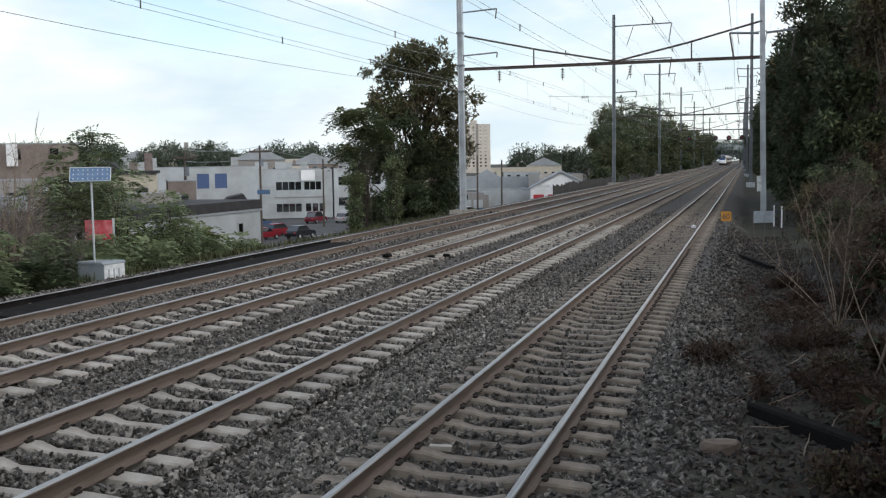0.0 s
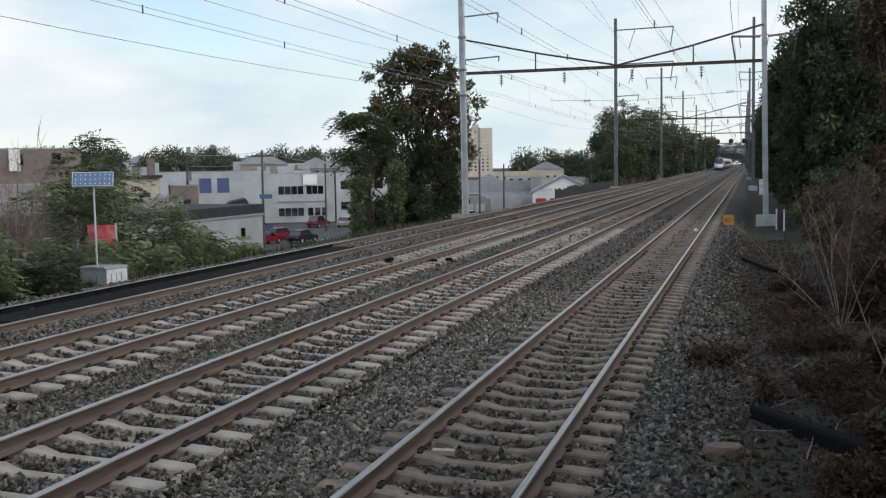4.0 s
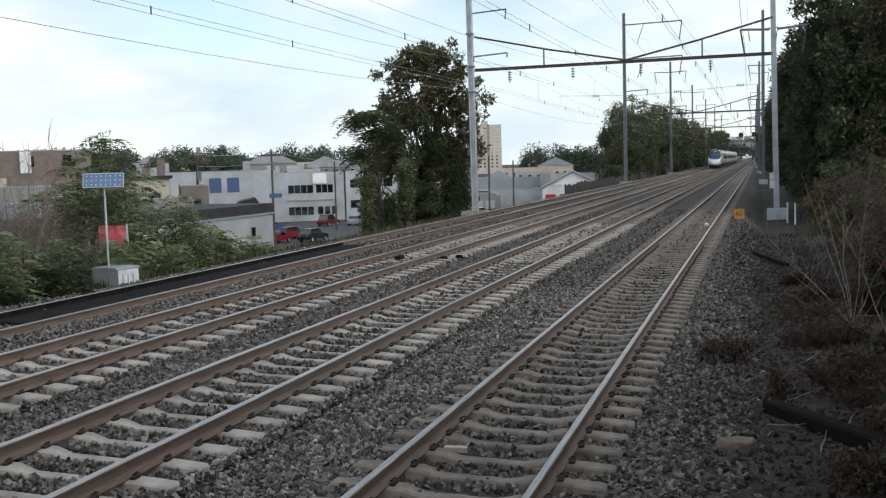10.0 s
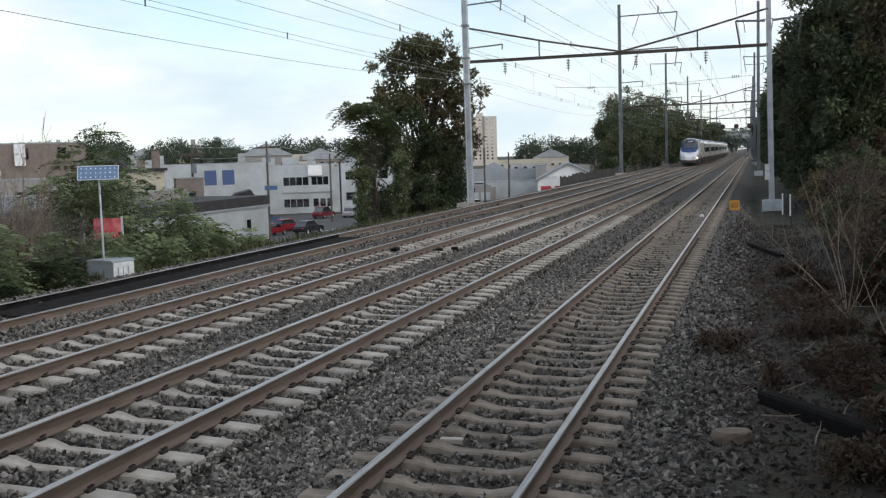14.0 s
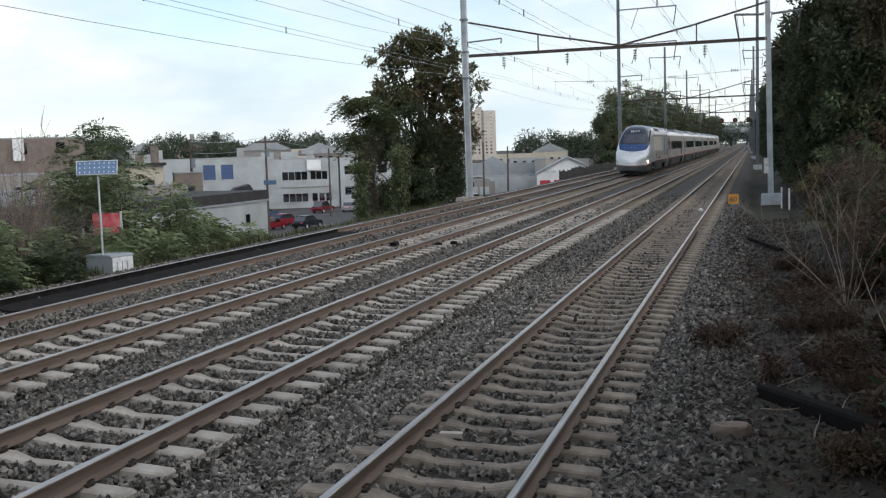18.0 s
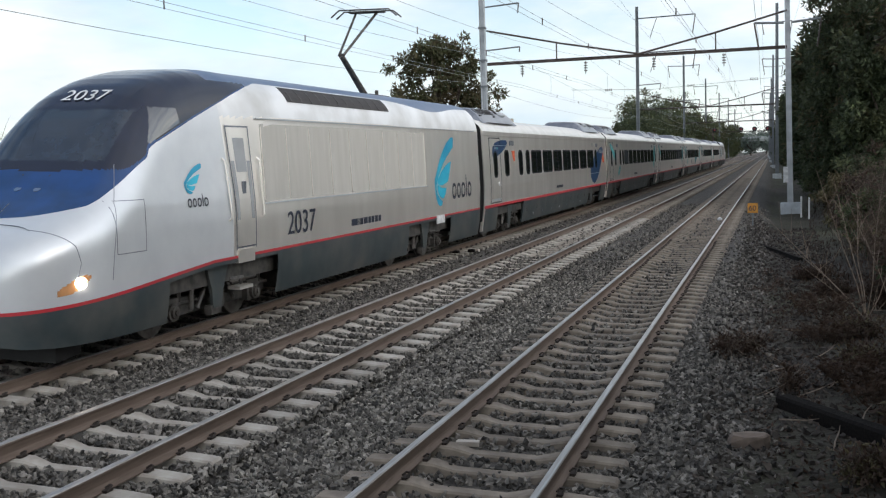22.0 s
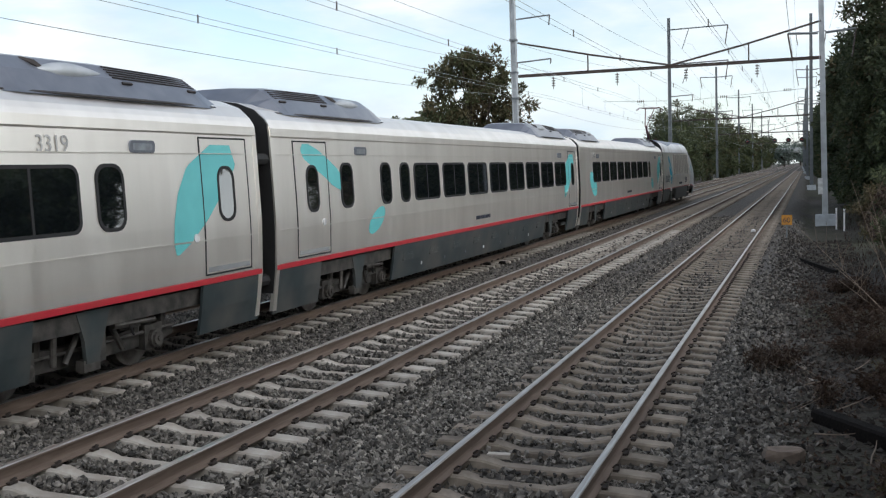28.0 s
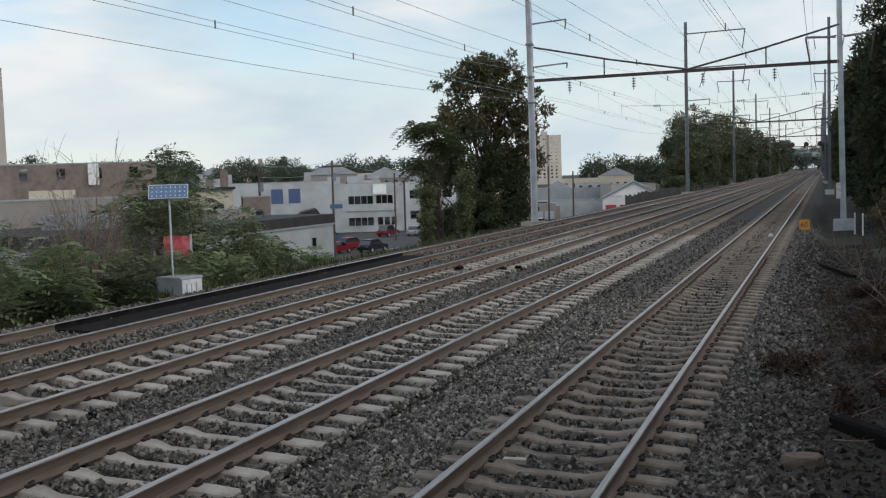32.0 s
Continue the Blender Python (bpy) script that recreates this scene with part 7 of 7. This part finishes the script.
t, w, h = block("low_shed", "low grey shed with a pale rendered front", (-36.0, 27.0), (-27.0, 37.5), 6, -0.2, "grey_wall", parapet=0.2)
part("painted_band", Geo().box(1.0, w, -0.04, 0.0, 4.6, 5.4), "white_wall", t, "patchy white painted wall")
t, w, h = block("brick_tower", "tall tan brick building end", (-86.1, 71.5), (-75.5, 77.9), 14, 16.5, "tan_wall", windows=[(x, z, 1.1, 1.5) for z in (14.0, 17.5, 10.5, 7.0) for x in (9.8, 7.0)], frame_mat="tan_wall")
t, w, h = block("dark_shed", "dark roofed shed with a pale gable edge", (-43.5, 84.0), (-41.3, 85.3), 4, -0.6, "grey_wall", parapet=0.0)
part("pitched_roof", Geo().prism([(-0.2, 5.4), (2.7, 5.4), (2.0, 6.5), (0.6, 6.2)], 0.0, 4.0), "tar_roof", t)
# the white gabled hall
m_, w = frame_of((-31.3, 164.5), (-22.5, 166.1))
t = thing("gabled_hall", m_, "white gabled hall with red doors", "building", "town buildings")
part("wall", Geo().prism([(0, -0.5), (w, -0.5), (w, 5.3), (w * 0.56, 7.2), (0, 4.7)], 0, 22), "hall_white", t)
for x0, x1, z0, z1 in ((-0.4, w * 0.56, 4.5, 7.25), (w * 0.56, w + 0.4, 7.25, 5.15)):
    part("roof", Geo().prism([(x0, z0), (x1, z1), (x1, z1 + 0.22), (x0, z0 + 0.22)], -0.4, 22.3), "grey_roof", t)
for x in (0.5, 2.8):
    part("door", Geo().box(x, x + 1.7, -0.06, 0.0, 2.0, 3.7), "stripe_red", t, "red roller door")
part("sign_board", Geo().box(1.2, 3.2, -0.08, 0.0, 4.8, 5.3), "mark_pale", t)
part("side_window", Geo().box(5.2, 6.2, -0.05, 0.0, 3.0, 4.0), "glass_dark", t)
# sheds and shops behind
for nm, lab, a_, b_, d_, top, wall in (("grey_warehouse", "long pale blue-grey warehouse", (-58.0, 205.0), (-38.0, 212.0), 25, -0.3, "grey_roof"), ("white_warehouse", "low white warehouse with shutters", (-50.0, 186.0), (-36.5, 190.0), 15, -2.2, "white_wall"),
                                      ("tan_warehouse", "low tan block behind the hall", (-36.0, 196.0), (-28.0, 199.0), 14, 0.6, "tan_wall"), ("grey_shop", "small grey shop with a pale shutter", (-44.5, 160.0), (-38.5, 162.0), 10, -1.9, "grey_wall")):
    t, w, h = block(nm, lab, a_, b_, d_, top, wall, "grey_roof", windows=[(2.5 + 4 * k, 3.0, 2.4, 1.6) for k in range(1)])
    for k in range(3):
        part("shutter", Geo().box(0.8 + k * 1.9, 2.3 + k * 1.9, -0.05, 0.0, 0.0, 3.0), "white_wall" if wall == "grey_wall" else "grey_wall", t)
# the tall apartment tower
t, w, h = block("apartment_tower", "tan apartment tower with columns of small windows", (-237.0, 866.6), (-213.2, 873.2), 22, 36.5, "tan_wall", windows=[(x, z, 1.5, 1.4) for x in (2.5, 6.2, 9.9, 16.2, 20.4) for z in np.arange(6, 41, 3.1)], frame_mat="tan_wall")
part("stair_core", Geo().box(12.2, 14.2, -0.4, 0.0, 0, h + 0.5), "grey_wall", t)
part("roof_unit", Geo().box(7, 13, 5, 11, h, h + 3.6), "tan_wall", t)
t, w, h = block("tower_wing", "lower tan wing of the apartment tower", (-246.5, 864.0), (-237.3, 866.5), 20, 18.0, "tan_wall", windows=[(x, z, 1.5, 1.4) for x in (2.0, 5.0, 8.0) for z in np.arange(6, 22, 3.1)], frame_mat="tan_wall")
t, w, h = block("distant_tower", "pale distant block of flats", (-300.0, 900.0), (-282.0, 906.0), 20, 17.0, "white_wall", windows=[(x, z, 1.6, 1.4) for x in (3, 8, 13) for z in np.arange(8, 22, 3.2)])
# small houses up to the skyline
r = np.random.RandomState(21)
for k in range(34):
    an, dist = radians(3.5 + 36 * k / 34 + r.uniform(-0.4, 0.4)), r.uniform(215, 360)
    x, y = 2.7 - dist * math.sin(an), dist * math.cos(an)
    if x > -48:
        continue
    ww, top = r.uniform(7, 13), (r.uniform(1.0, 5.2) if k > 11 else r.uniform(-2.2, 0.4)) + 0.012 * (dist - 215)
    a_ = (x - ww / 2 * math.cos(an), y - ww / 2 * math.sin(an))
    b_ = (x + ww / 2 * math.cos(an), y + ww / 2 * math.sin(an))
    wall = ("white_wall", "brick_wall", "cream_wall", "tan_wall", "grey_wall", "white_wall")[k % 6] if k > 11 else ("white_wall", "cream_wall")[k % 2]
    t, w, h = block("row_house", {"white_wall": "white", "brick_wall": "red brick", "cream_wall": "cream", "tan_wall": "tan", "grey_wall": "grey"}[wall] + " house in the far rows of the town", a_, b_, 9, top, wall, ("tar_roof", "grey_roof")[k % 2],
                    windows=[(xx, z, 0.9, 1.4) for xx in np.arange(1.5, ww - 1, 2.4) for z in np.arange(2.0, top + 5.0, 3.0)], category="house")
    if k % 3 == 0:
        part("chimney", Geo().box(w * 0.7, w * 0.7 + 0.7, 3, 3.8, h - 0.5, h + 1.4), "brick_wall", t)
    elif k % 3 == 1:
        part("pitched_roof", Geo().prism([(-0.3, h - 0.1), (w + 0.3, h - 0.1), (w / 2, h + 2.6)], -0.3, 9.3), "grey_roof", t)
t, w, h = block("church", "brown church with a square bell tower", (-212.0, 355.0), (-205.0, 359.5), 12, 9.0, "grey_wall", windows=[(2, 9, 1.2, 3.0), (6, 9, 1.2, 3.0)], frame_mat="grey_wall")
part("bell_tower", Geo().box(3.4, 5.0, 2, 3.6, h, h + 3.5).prism([(3.3, 1.9), (5.1, 1.9), (5.1, 3.7), (3.3, 3.7)], h + 3.5, h + 3.7, axis="z"), "grey_wall", t)

# the car park and street
g = Geo()
g.box(-72, -34, 104, 158, STREET - 0.2, STREET + 0.02)
tagged(part("car_park", g, "asphalt"), "grey asphalt car park below the embankment", "car park", kind="structure")
g = Geo()
for k in range(9):
    g.box(-64 + 2.8 * k, -63.88 + 2.8 * k, 118, 123, STREET + 0.024, STREET + 0.03)
tagged(part("parking_lines", g, "mark_pale"), "worn white parking lines", "road marking", kind="stuff")


def car(name, label, x, y, turn, colour, tall=0.0):
    t = thing(name, pose(x, y, STREET + 0.02, 0, 0, turn), label, "car", "parked cars")
    side = [(-2.15, 0.35), (-2.2, 0.75), (-1.95, 0.95 + tall * 0.2), (-1.3, 1.02 + tall * 0.2), (1.0, 1.0 + tall * 0.2), (2.0, 0.85 + tall * 0.2), (2.2, 0.65), (2.2, 0.35)]
    part("body", Geo().prism(side, -0.86, 0.86), colour, t)
    cab = [(-1.85, 0.97 + tall * 0.2), (-1.35, 1.42 + tall), (0.35, 1.46 + tall), (1.05, 1.0 + tall * 0.2)]
    part("cabin_glass", Geo().prism(cab, -0.76, 0.76), "glass_dark", t)
    part("roof_panel", Geo().prism([(-1.38, 1.43 + tall), (0.38, 1.47 + tall), (0.25, 1.53 + tall), (-1.25, 1.5 + tall)], -0.72, 0.72), colour, t)
    for xx in (-1.35, 1.4):
        for yy in (-0.8, 0.8):
            wh = part("wheel", Geo().disc((xx, yy, 0.32), (0, 1, 0), 0.32, 0.2, 14), "rubber", t)
            part("rim", Geo().disc((xx, yy * 1.13, 0.32), (0, 1, 0), 0.19, 0.03, 10), "galvanised", wh)
    for yy in (-0.62, 0.62):
        part("headlight", Geo().box(2.12, 2.21, yy - 0.16, yy + 0.16, 0.62, 0.76), "mark_pale", t)
        part("tail_light", Geo().box(-2.21, -2.12, yy - 0.14, yy + 0.14, 0.7, 0.84), "stripe_red", t)
    return t


mk("car_red", (0.20, 0.018, 0.026), 0.25)
mk("car_black", (0.018, 0.02, 0.024), 0.25)
mk("car_silver", (0.50, 0.51, 0.52), 0.3, metal=0.5)
mk("car_white", (0.72, 0.73, 0.74), 0.3)
mk("car_maroon", (0.14, 0.02, 0.03), 0.25)
mk("car_blue", (0.05, 0.09, 0.17), 0.25)
CARS = [('red', -54.1, 113.4, 20, 'car_red', 0.0), ('black', -50.4, 116.1, 25, 'car_black', 0.1), ('white', -57.8, 115.2, 20, 'car_white', 0.0), ('red', -55.3, 120.1, 15, 'car_red', 0.1), ('maroon', -61.8, 147.0, 30, 'car_maroon', 0.3), ('silver', -57.6, 148.6, 35, 'car_silver', 0.1), ('blue', -66.4, 136.0, 10, 'car_blue', 0.0), ('white', -42.0, 143.0, 60, 'car_white', 0.5)]
CARS += [('silver', -40.0, 148.0, 70, 'car_silver', 0.1), ('white', -37.6, 140.0, 50, 'car_white', 0.1), ('silver', -36.4, 151.0, 65, 'car_silver', 0.0), ('blue', -34.5, 145.5, 60, 'car_blue', 0.1), ('white', -39.5, 156.0, 30, 'car_white', 0.6), ('red', -33.3, 150.0, 75, 'car_red', 0.5), ('white', -43.5, 152.0, 65, 'car_white', 0.1), ('silver', -45.5, 147.0, 60, 'car_silver', 0.2), ('black', -41.0, 153.5, 55, 'car_black', 0.1), ('white', -35.0, 157.0, 70, 'car_white', 0.1), ('blue', -38.0, 160.5, 65, 'car_blue', 0.2), ('silver', -46.5, 156.0, 50, 'car_silver', 0.5)]
for nm, x, y, a_, c, tall in CARS:
    car("parked_car", nm + (" van" if tall > 0.4 else " car") + " parked on the asphalt below", x, y, a_ + (55 if x < -50 else 0), c, tall)


def utility_pole(x, y, top, arms=True, panel=False):
    t = thing("utility_pole", pose(x, y, STREET), "weathered wooden utility pole with a crossarm" if arms else "dark wooden pole in the street", "utility pole", "utility poles")
    h = top - STREET
    part("pole", Geo().tube([(0, 0, 0), (0.05, 0, h)], [0.16, 0.11], 8), "pole_wood", t)
    if arms:
        part("crossarm", Geo().box(-1.3, 1.3, -0.08, 0.08, h - 0.8, h - 0.58), "pole_wood", t)
        for xx in (-1.2, -0.6, 0.6, 1.2):
            part("insulator", Geo().tube([(xx, 0, h - 0.6), (xx, 0, h - 0.38)], 0.06, 6), "insulator", t)
        part("transformer", Geo().tube([(0.3, -0.1, h - 2.4), (0.3, -0.1, h - 1.5)], 0.22, 10), "fairing_grey", t)
    if panel:
        part("solar_panel", Geo().box(-0.3, 1.3, -0.25, -0.2, h - 5.6, h - 5.1), "solar_blue", t)
    return t


for x, y, top, arms, panel in ((-51.2, 107.2, 5.4, True, True), (-48.4, 86.0, 4.6, True, False), (-56.5, 137.8, 3.9, False, False), (-41.5, 148.0, 3.2, False, False), (-43.0, 140.0, 3.9, False, False), (-34.6, 158.0, 3.4, False, False), (-38.5, 120.0, 2.5, False, False), (-37.0, 152.0, 4.2, False, False), (-45.5, 150.0, 4.4, True, False), (-47.5, 162.0, 3.0, False, False)):
    utility_pole(x, y, top, arms, panel)
for z in (4.7, 3.6, 3.0):
    pts = [(-48.4 - 2.8 * u, 86.0 + 21.2 * u, z + 0.6 * u - 0.8 * 4 * u * (1 - u) * 0.4) for u in np.linspace(0, 1, 9)] + [(-51.2 - 5.3 * u, 107.2 + 30.6 * u, z + 0.6 - 1.2 * u - 0.35 * 4 * u * (1 - u)) for u in np.linspace(0.1, 1, 9)]
    wire("street_wire", pts, 0.02, "sagging street wire between wooden poles")

# ---- beside the tracks ----
# fence along the outer track
fence = thing("board_fence", pose(0, 0, 0), "weathered dark board fence beside the outer track", "fence")
board = Geo().prism([(-0.22, -0.02), (0.22, -0.02), (0.22, 0.02), (-0.22, 0.02)], 0.0, 1.25, axis="z").mesh("board", "fence_wood")
post = Geo().box(-0.07, 0.07, -0.07, 0.07, -0.3, 1.4).mesh("post", "fence_wood")
rr = random.Random(8)
for k in range(190):
    y = 108 + k * 0.5
    x = -17.0 + 0.004 * (y - 110)
    gz = float(ground_z(x, y))
    part("board", board, None, fence, m=pose(x, y, gz + rr.uniform(0.0, 0.15), 0, rr.uniform(-2, 2), 90))
    if k % 5 == 0:
        part("post", post, None, fence, m=pose(x - 0.1, y, gz))

cab = thing("signal_cabinet", pose(-15.5, 25.75, float(ground_z(-15.5, 25.75)) - 0.48, 0, 0, -10), "grey metal equipment cabinet daubed with white paint", "cabinet")
hz = 1.0
part("body", Geo().box(-0.47, 0.55, -0.42, 0.42, 0, hz), "cabinet_grey", cab)
part("lid", Geo().prism([(-0.5, hz), (0.58, hz), (0.5, hz + 0.06), (-0.42, hz + 0.06)], -0.46, 0.46), "cabinet_grey", cab)
part("painted_side", Geo().box(0.552, 0.556, -0.40, 0.40, 0.22, hz - 0.02), "mark_pale", cab, "side panel sprayed white")
g = Geo()
for k in range(8):
    g.box(-0.45 + 0.12 * k, -0.38 + 0.12 * k, -0.428, -0.421, 0.26, 0.31)
for k in range(6):
    g.box(0.557, 0.562, -0.38 + 0.13 * k, -0.31 + 0.13 * k, 0.24, 0.29)
part("warning_band", g, "rubber", cab, "row of black dashes")
g = Geo()
for k in range(3):
    g.box(0.557, 0.563, -0.25 + 0.2 * k, -0.21 + 0.2 * k, 0.45, 0.85)
part("scrawl", g, "cabinet_grey", cab)

sp = thing("solar_panel_post", pose(-15.4, 25.35, float(ground_z(-15.4, 25.35)), 0, 0, 25), "blue solar panel on a slim steel post", "solar panel")
part("post", Geo().tube([(0, 0, 0), (0, 0, 2.95)], 0.03, 8), "galvanised", sp)
panel = part("panel", Geo().box(-0.63, 0.63, -0.02, 0.02, -0.21, 0.21), "solar_blue", sp, m=Matrix.Translation((0, -0.08, 3.09)) @ Matrix.Rotation(radians(-22), 4, "X") @ Matrix.Diagonal((0.88, 1, 0.95, 1)))
g = Geo()
for x0, x1, z0, z1 in ((-0.65, 0.65, 0.21, 0.23), (-0.65, 0.65, -0.23, -0.21), (-0.65, -0.63, -0.21, 0.21), (0.63, 0.65, -0.21, 0.21)):
    g.box(x0, x1, -0.03, 0.025, z0, z1)
part("panel_frame", g, "galvanised", panel)
g = Geo()
for k in range(8):
    for j in range(3):
        g.box(-0.53 + 0.152 * k - 0.015, -0.53 + 0.152 * k + 0.015, -0.026, -0.021, -0.14 + 0.14 * j - 0.015, -0.14 + 0.14 * j + 0.015)
part("cell_gaps", g, "mark_pale", panel)

rb = thing("red_sign", pose(-17.4, 28.4, float(ground_z(-17.4, 28.4)) + 0.12, 0, 0, 25), "faded red board half hidden by shrubs", "sign board")
part("board", Geo().box(-0.4, 0.45, -0.02, 0.02, 1.15, 2.15), "red_board", rb)
part("post", Geo().box(0.46, 0.52, -0.04, 0.04, 0, 2.2), "galvanised", rb)
part("post", Geo().box(-0.75, -0.69, -0.04, 0.04, 0, 1.7), "galvanised", rb)

sg = thing("speed_sign", pose(1.88, 45.3, float(ground_z(1.88, 45.3))), "small orange speed board reading 60 on a short post", "speed sign")
part("post", Geo().box(-0.03, 0.03, -0.03, 0.03, 0, 0.75), "mast_grey", sg)
face = part("board", Geo().box(-0.21, 0.21, -0.045, -0.03, 0.55, 0.97), "sign_orange", sg)
lettering(face, "60", 0.22, pose(-0.165, -0.052, 0.65, 90, 0, 0), "mark_dark", "dark figures", "figure")

st = thing("stone_block", pose(2.46, 11.55, float(ground_z(2.46, 11.55)) - 0.03, 0, 0, 12), "brown broken concrete block lying in the ballast", "stone block")
g, rb_ = Geo(), random.Random(3)
ring = [(-0.21, -0.12), (-0.05, -0.16), (0.13, -0.15), (0.21, -0.04), (0.19, 0.09), (0.06, 0.15), (-0.13, 0.14), (-0.22, 0.03)]
for z_, k_ in ((0.0, 1.04), (0.10, 1.03), (0.16, 0.99), (0.175, 0.86)):
    g.v += [(x_ * k_ + rb_.uniform(-0.014, 0.014), y_ * k_ + rb_.uniform(-0.014, 0.014), z_ + rb_.uniform(-0.012, 0.012) * (z_ > 0)) for x_, y_ in ring]
for i in range(3):
    g.f += [(8 * i + j, 8 * i + (j + 1) % 8, 8 * i + 8 + (j + 1) % 8, 8 * i + 8 + j) for j in range(8)]
g.f += [tuple(range(7, -1, -1)), tuple(range(24, 32))]
g.m = [0] * len(g.f)
part("block", g, "stone_block", st)
tb = thing("old_timber", pose(3.36, 12.75, float(ground_z(3.36, 12.75)) - 0.03, -1, 0, 33), "blackened old timber lying on the bank", "timber")
part("beam", Geo().prism([(-0.12, 0.0), (0.11, 0.0), (0.125, 0.03), (0.12, 0.17), (0.09, 0.205), (-0.08, 0.21), (-0.115, 0.18)], -1.25, 0.95), "black_timber", tb)
tb = thing("old_timber", pose(2.5, 38.0, float(ground_z(2.5, 38.0)) - 0.02, 0, 0, 14), "thin blackened rail end lying across the path", "timber")
part("beam", Geo().prism([(-0.07, 0), (0.07, 0), (0.05, 0.12), (-0.05, 0.12)], -4.3, 4.3), "black_timber", tb)
rt = random.Random(12)
for x, y, turn, l_ in ((3.25, 14.2, 52, 0.9), (3.6, 14.9, 60, 0.7), (3.0, 12.6, -30, 0.5), (3.75, 12.9, 70, 0.8), (3.4, 11.9, 80, 0.7), (2.9, 15.6, 20, 0.5), (3.5, 17.0, 65, 0.9), (3.1, 19.0, -50, 0.7)):
    tw = thing("fallen_stick", pose(x, y, float(ground_z(x, y)) + 0.04, 0, 0, turn), "thin pale stick lying on the brown earth", "stick", "fallen sticks")
    part("stick", Geo().tube([(-l_ / 2, 0, 0), (-l_ / 6, rt.uniform(-0.04, 0.04), 0.03), (l_ / 5, rt.uniform(-0.05, 0.05), 0.05), (l_ / 2, 0.02, 0.09)], [0.012, 0.010, 0.008, 0.004], 5), "dead_bark", tw)
for x, y in ((4.15, 58.5), (4.5, 57.0)):
    mk_ = thing("marker_post", pose(x, y, float(ground_z(x, y))), "short white marker post", "marker post", "marker posts")
    part("post", Geo().box(-0.04, 0.04, -0.04, 0.04, 0, 1.15), "mark_pale", mk_)
dome = thing("marker_disc", pose(0.42, 47.4, -0.02), "small white cap lying between the rails", "marker cap")
part("cap", Geo().tube([(0, 0, 0), (0, 0, 0.08), (0, 0, 0.13)], [0.11, 0.10, 0.03], 10), "mark_pale", dome)
fl = thing("pale_slab", pose(-0.46, 10.42, -0.045, 0, 4, 20), "pale broken slab between the ties", "slab")
part("slab", Geo().prism([(-0.13, -0.04), (0.12, -0.06), (0.14, 0.05), (-0.10, 0.06)], 0, 0.05, axis="z"), "concrete_tie", fl)
for x, y, l_ in ((-9.1, 31.3, 1.6), (-8.5, 31.2, 0.5), (-7.1, 31.5, 0.35), (-6.75, 32.1, 0.25)):
    tb = thing("track_cable_box", pose(x, y, 0.06 if x < -7.5 else 0.0, 0, 0, 8), "small black track equipment between the ties", "track box", "track boxes")
    part("case", Geo().prism([(-0.12, 0), (0.12, 0), (0.09, 0.09), (-0.09, 0.09)], -l_ / 2, l_ / 2), "black_timber", tb)

# the road bridge at the end of the line
br = thing("road_bridge", pose(-6.0, 640.0, 0), "pale concrete road bridge across the far end of the line", "bridge")
part("deck", Geo().box(-30, 30, -4, 4, 8.2, 9.8), "white_wall", br)
part("parapet", Geo().box(-30, 30, -4.3, -4.0, 9.4, 11.0), "white_wall", br)
for x in (-14.0, 12.0):
    part("abutment", Geo().box(x - 3, x + 3, -3.5, 3.5, -1, 8.2), "grey_wall", br)


# ---- what moves ----
# the leading gap behind the first power car, along the third track, by seconds
RUN = [(0.0, 489.6), (6.0, 364.8), (9.0, 302.3), (13.0, 219.2), (17.0, 136.1), (19.0, 94.7), (21.0, 53.25), (22.0, 32.4), (23.0, 11.6), (25.0, -29.2), (27.5, -80.2), (29.6, -123.1), (30.6, -143.5), (32.0, -172.0)]


def motions():
    base = Matrix.Translation((-8.05, 0, 0.07)) @ Matrix.Rotation(math.atan(CANT), 4, "Y") @ Matrix.Translation((0, 0, 0.183))
    for car, along, turned in [(front_car, -10.6, 0)] + [(c, COACH * (i + 0.5), 0) for i, c in enumerate(coaches)] + [(rear_car, COACH * 6 + 10.6, 180)]:
        walk(car, [(t, base @ pose(0, s + along, 0, 0, 0, turned)) for t, s in RUN])


motions()
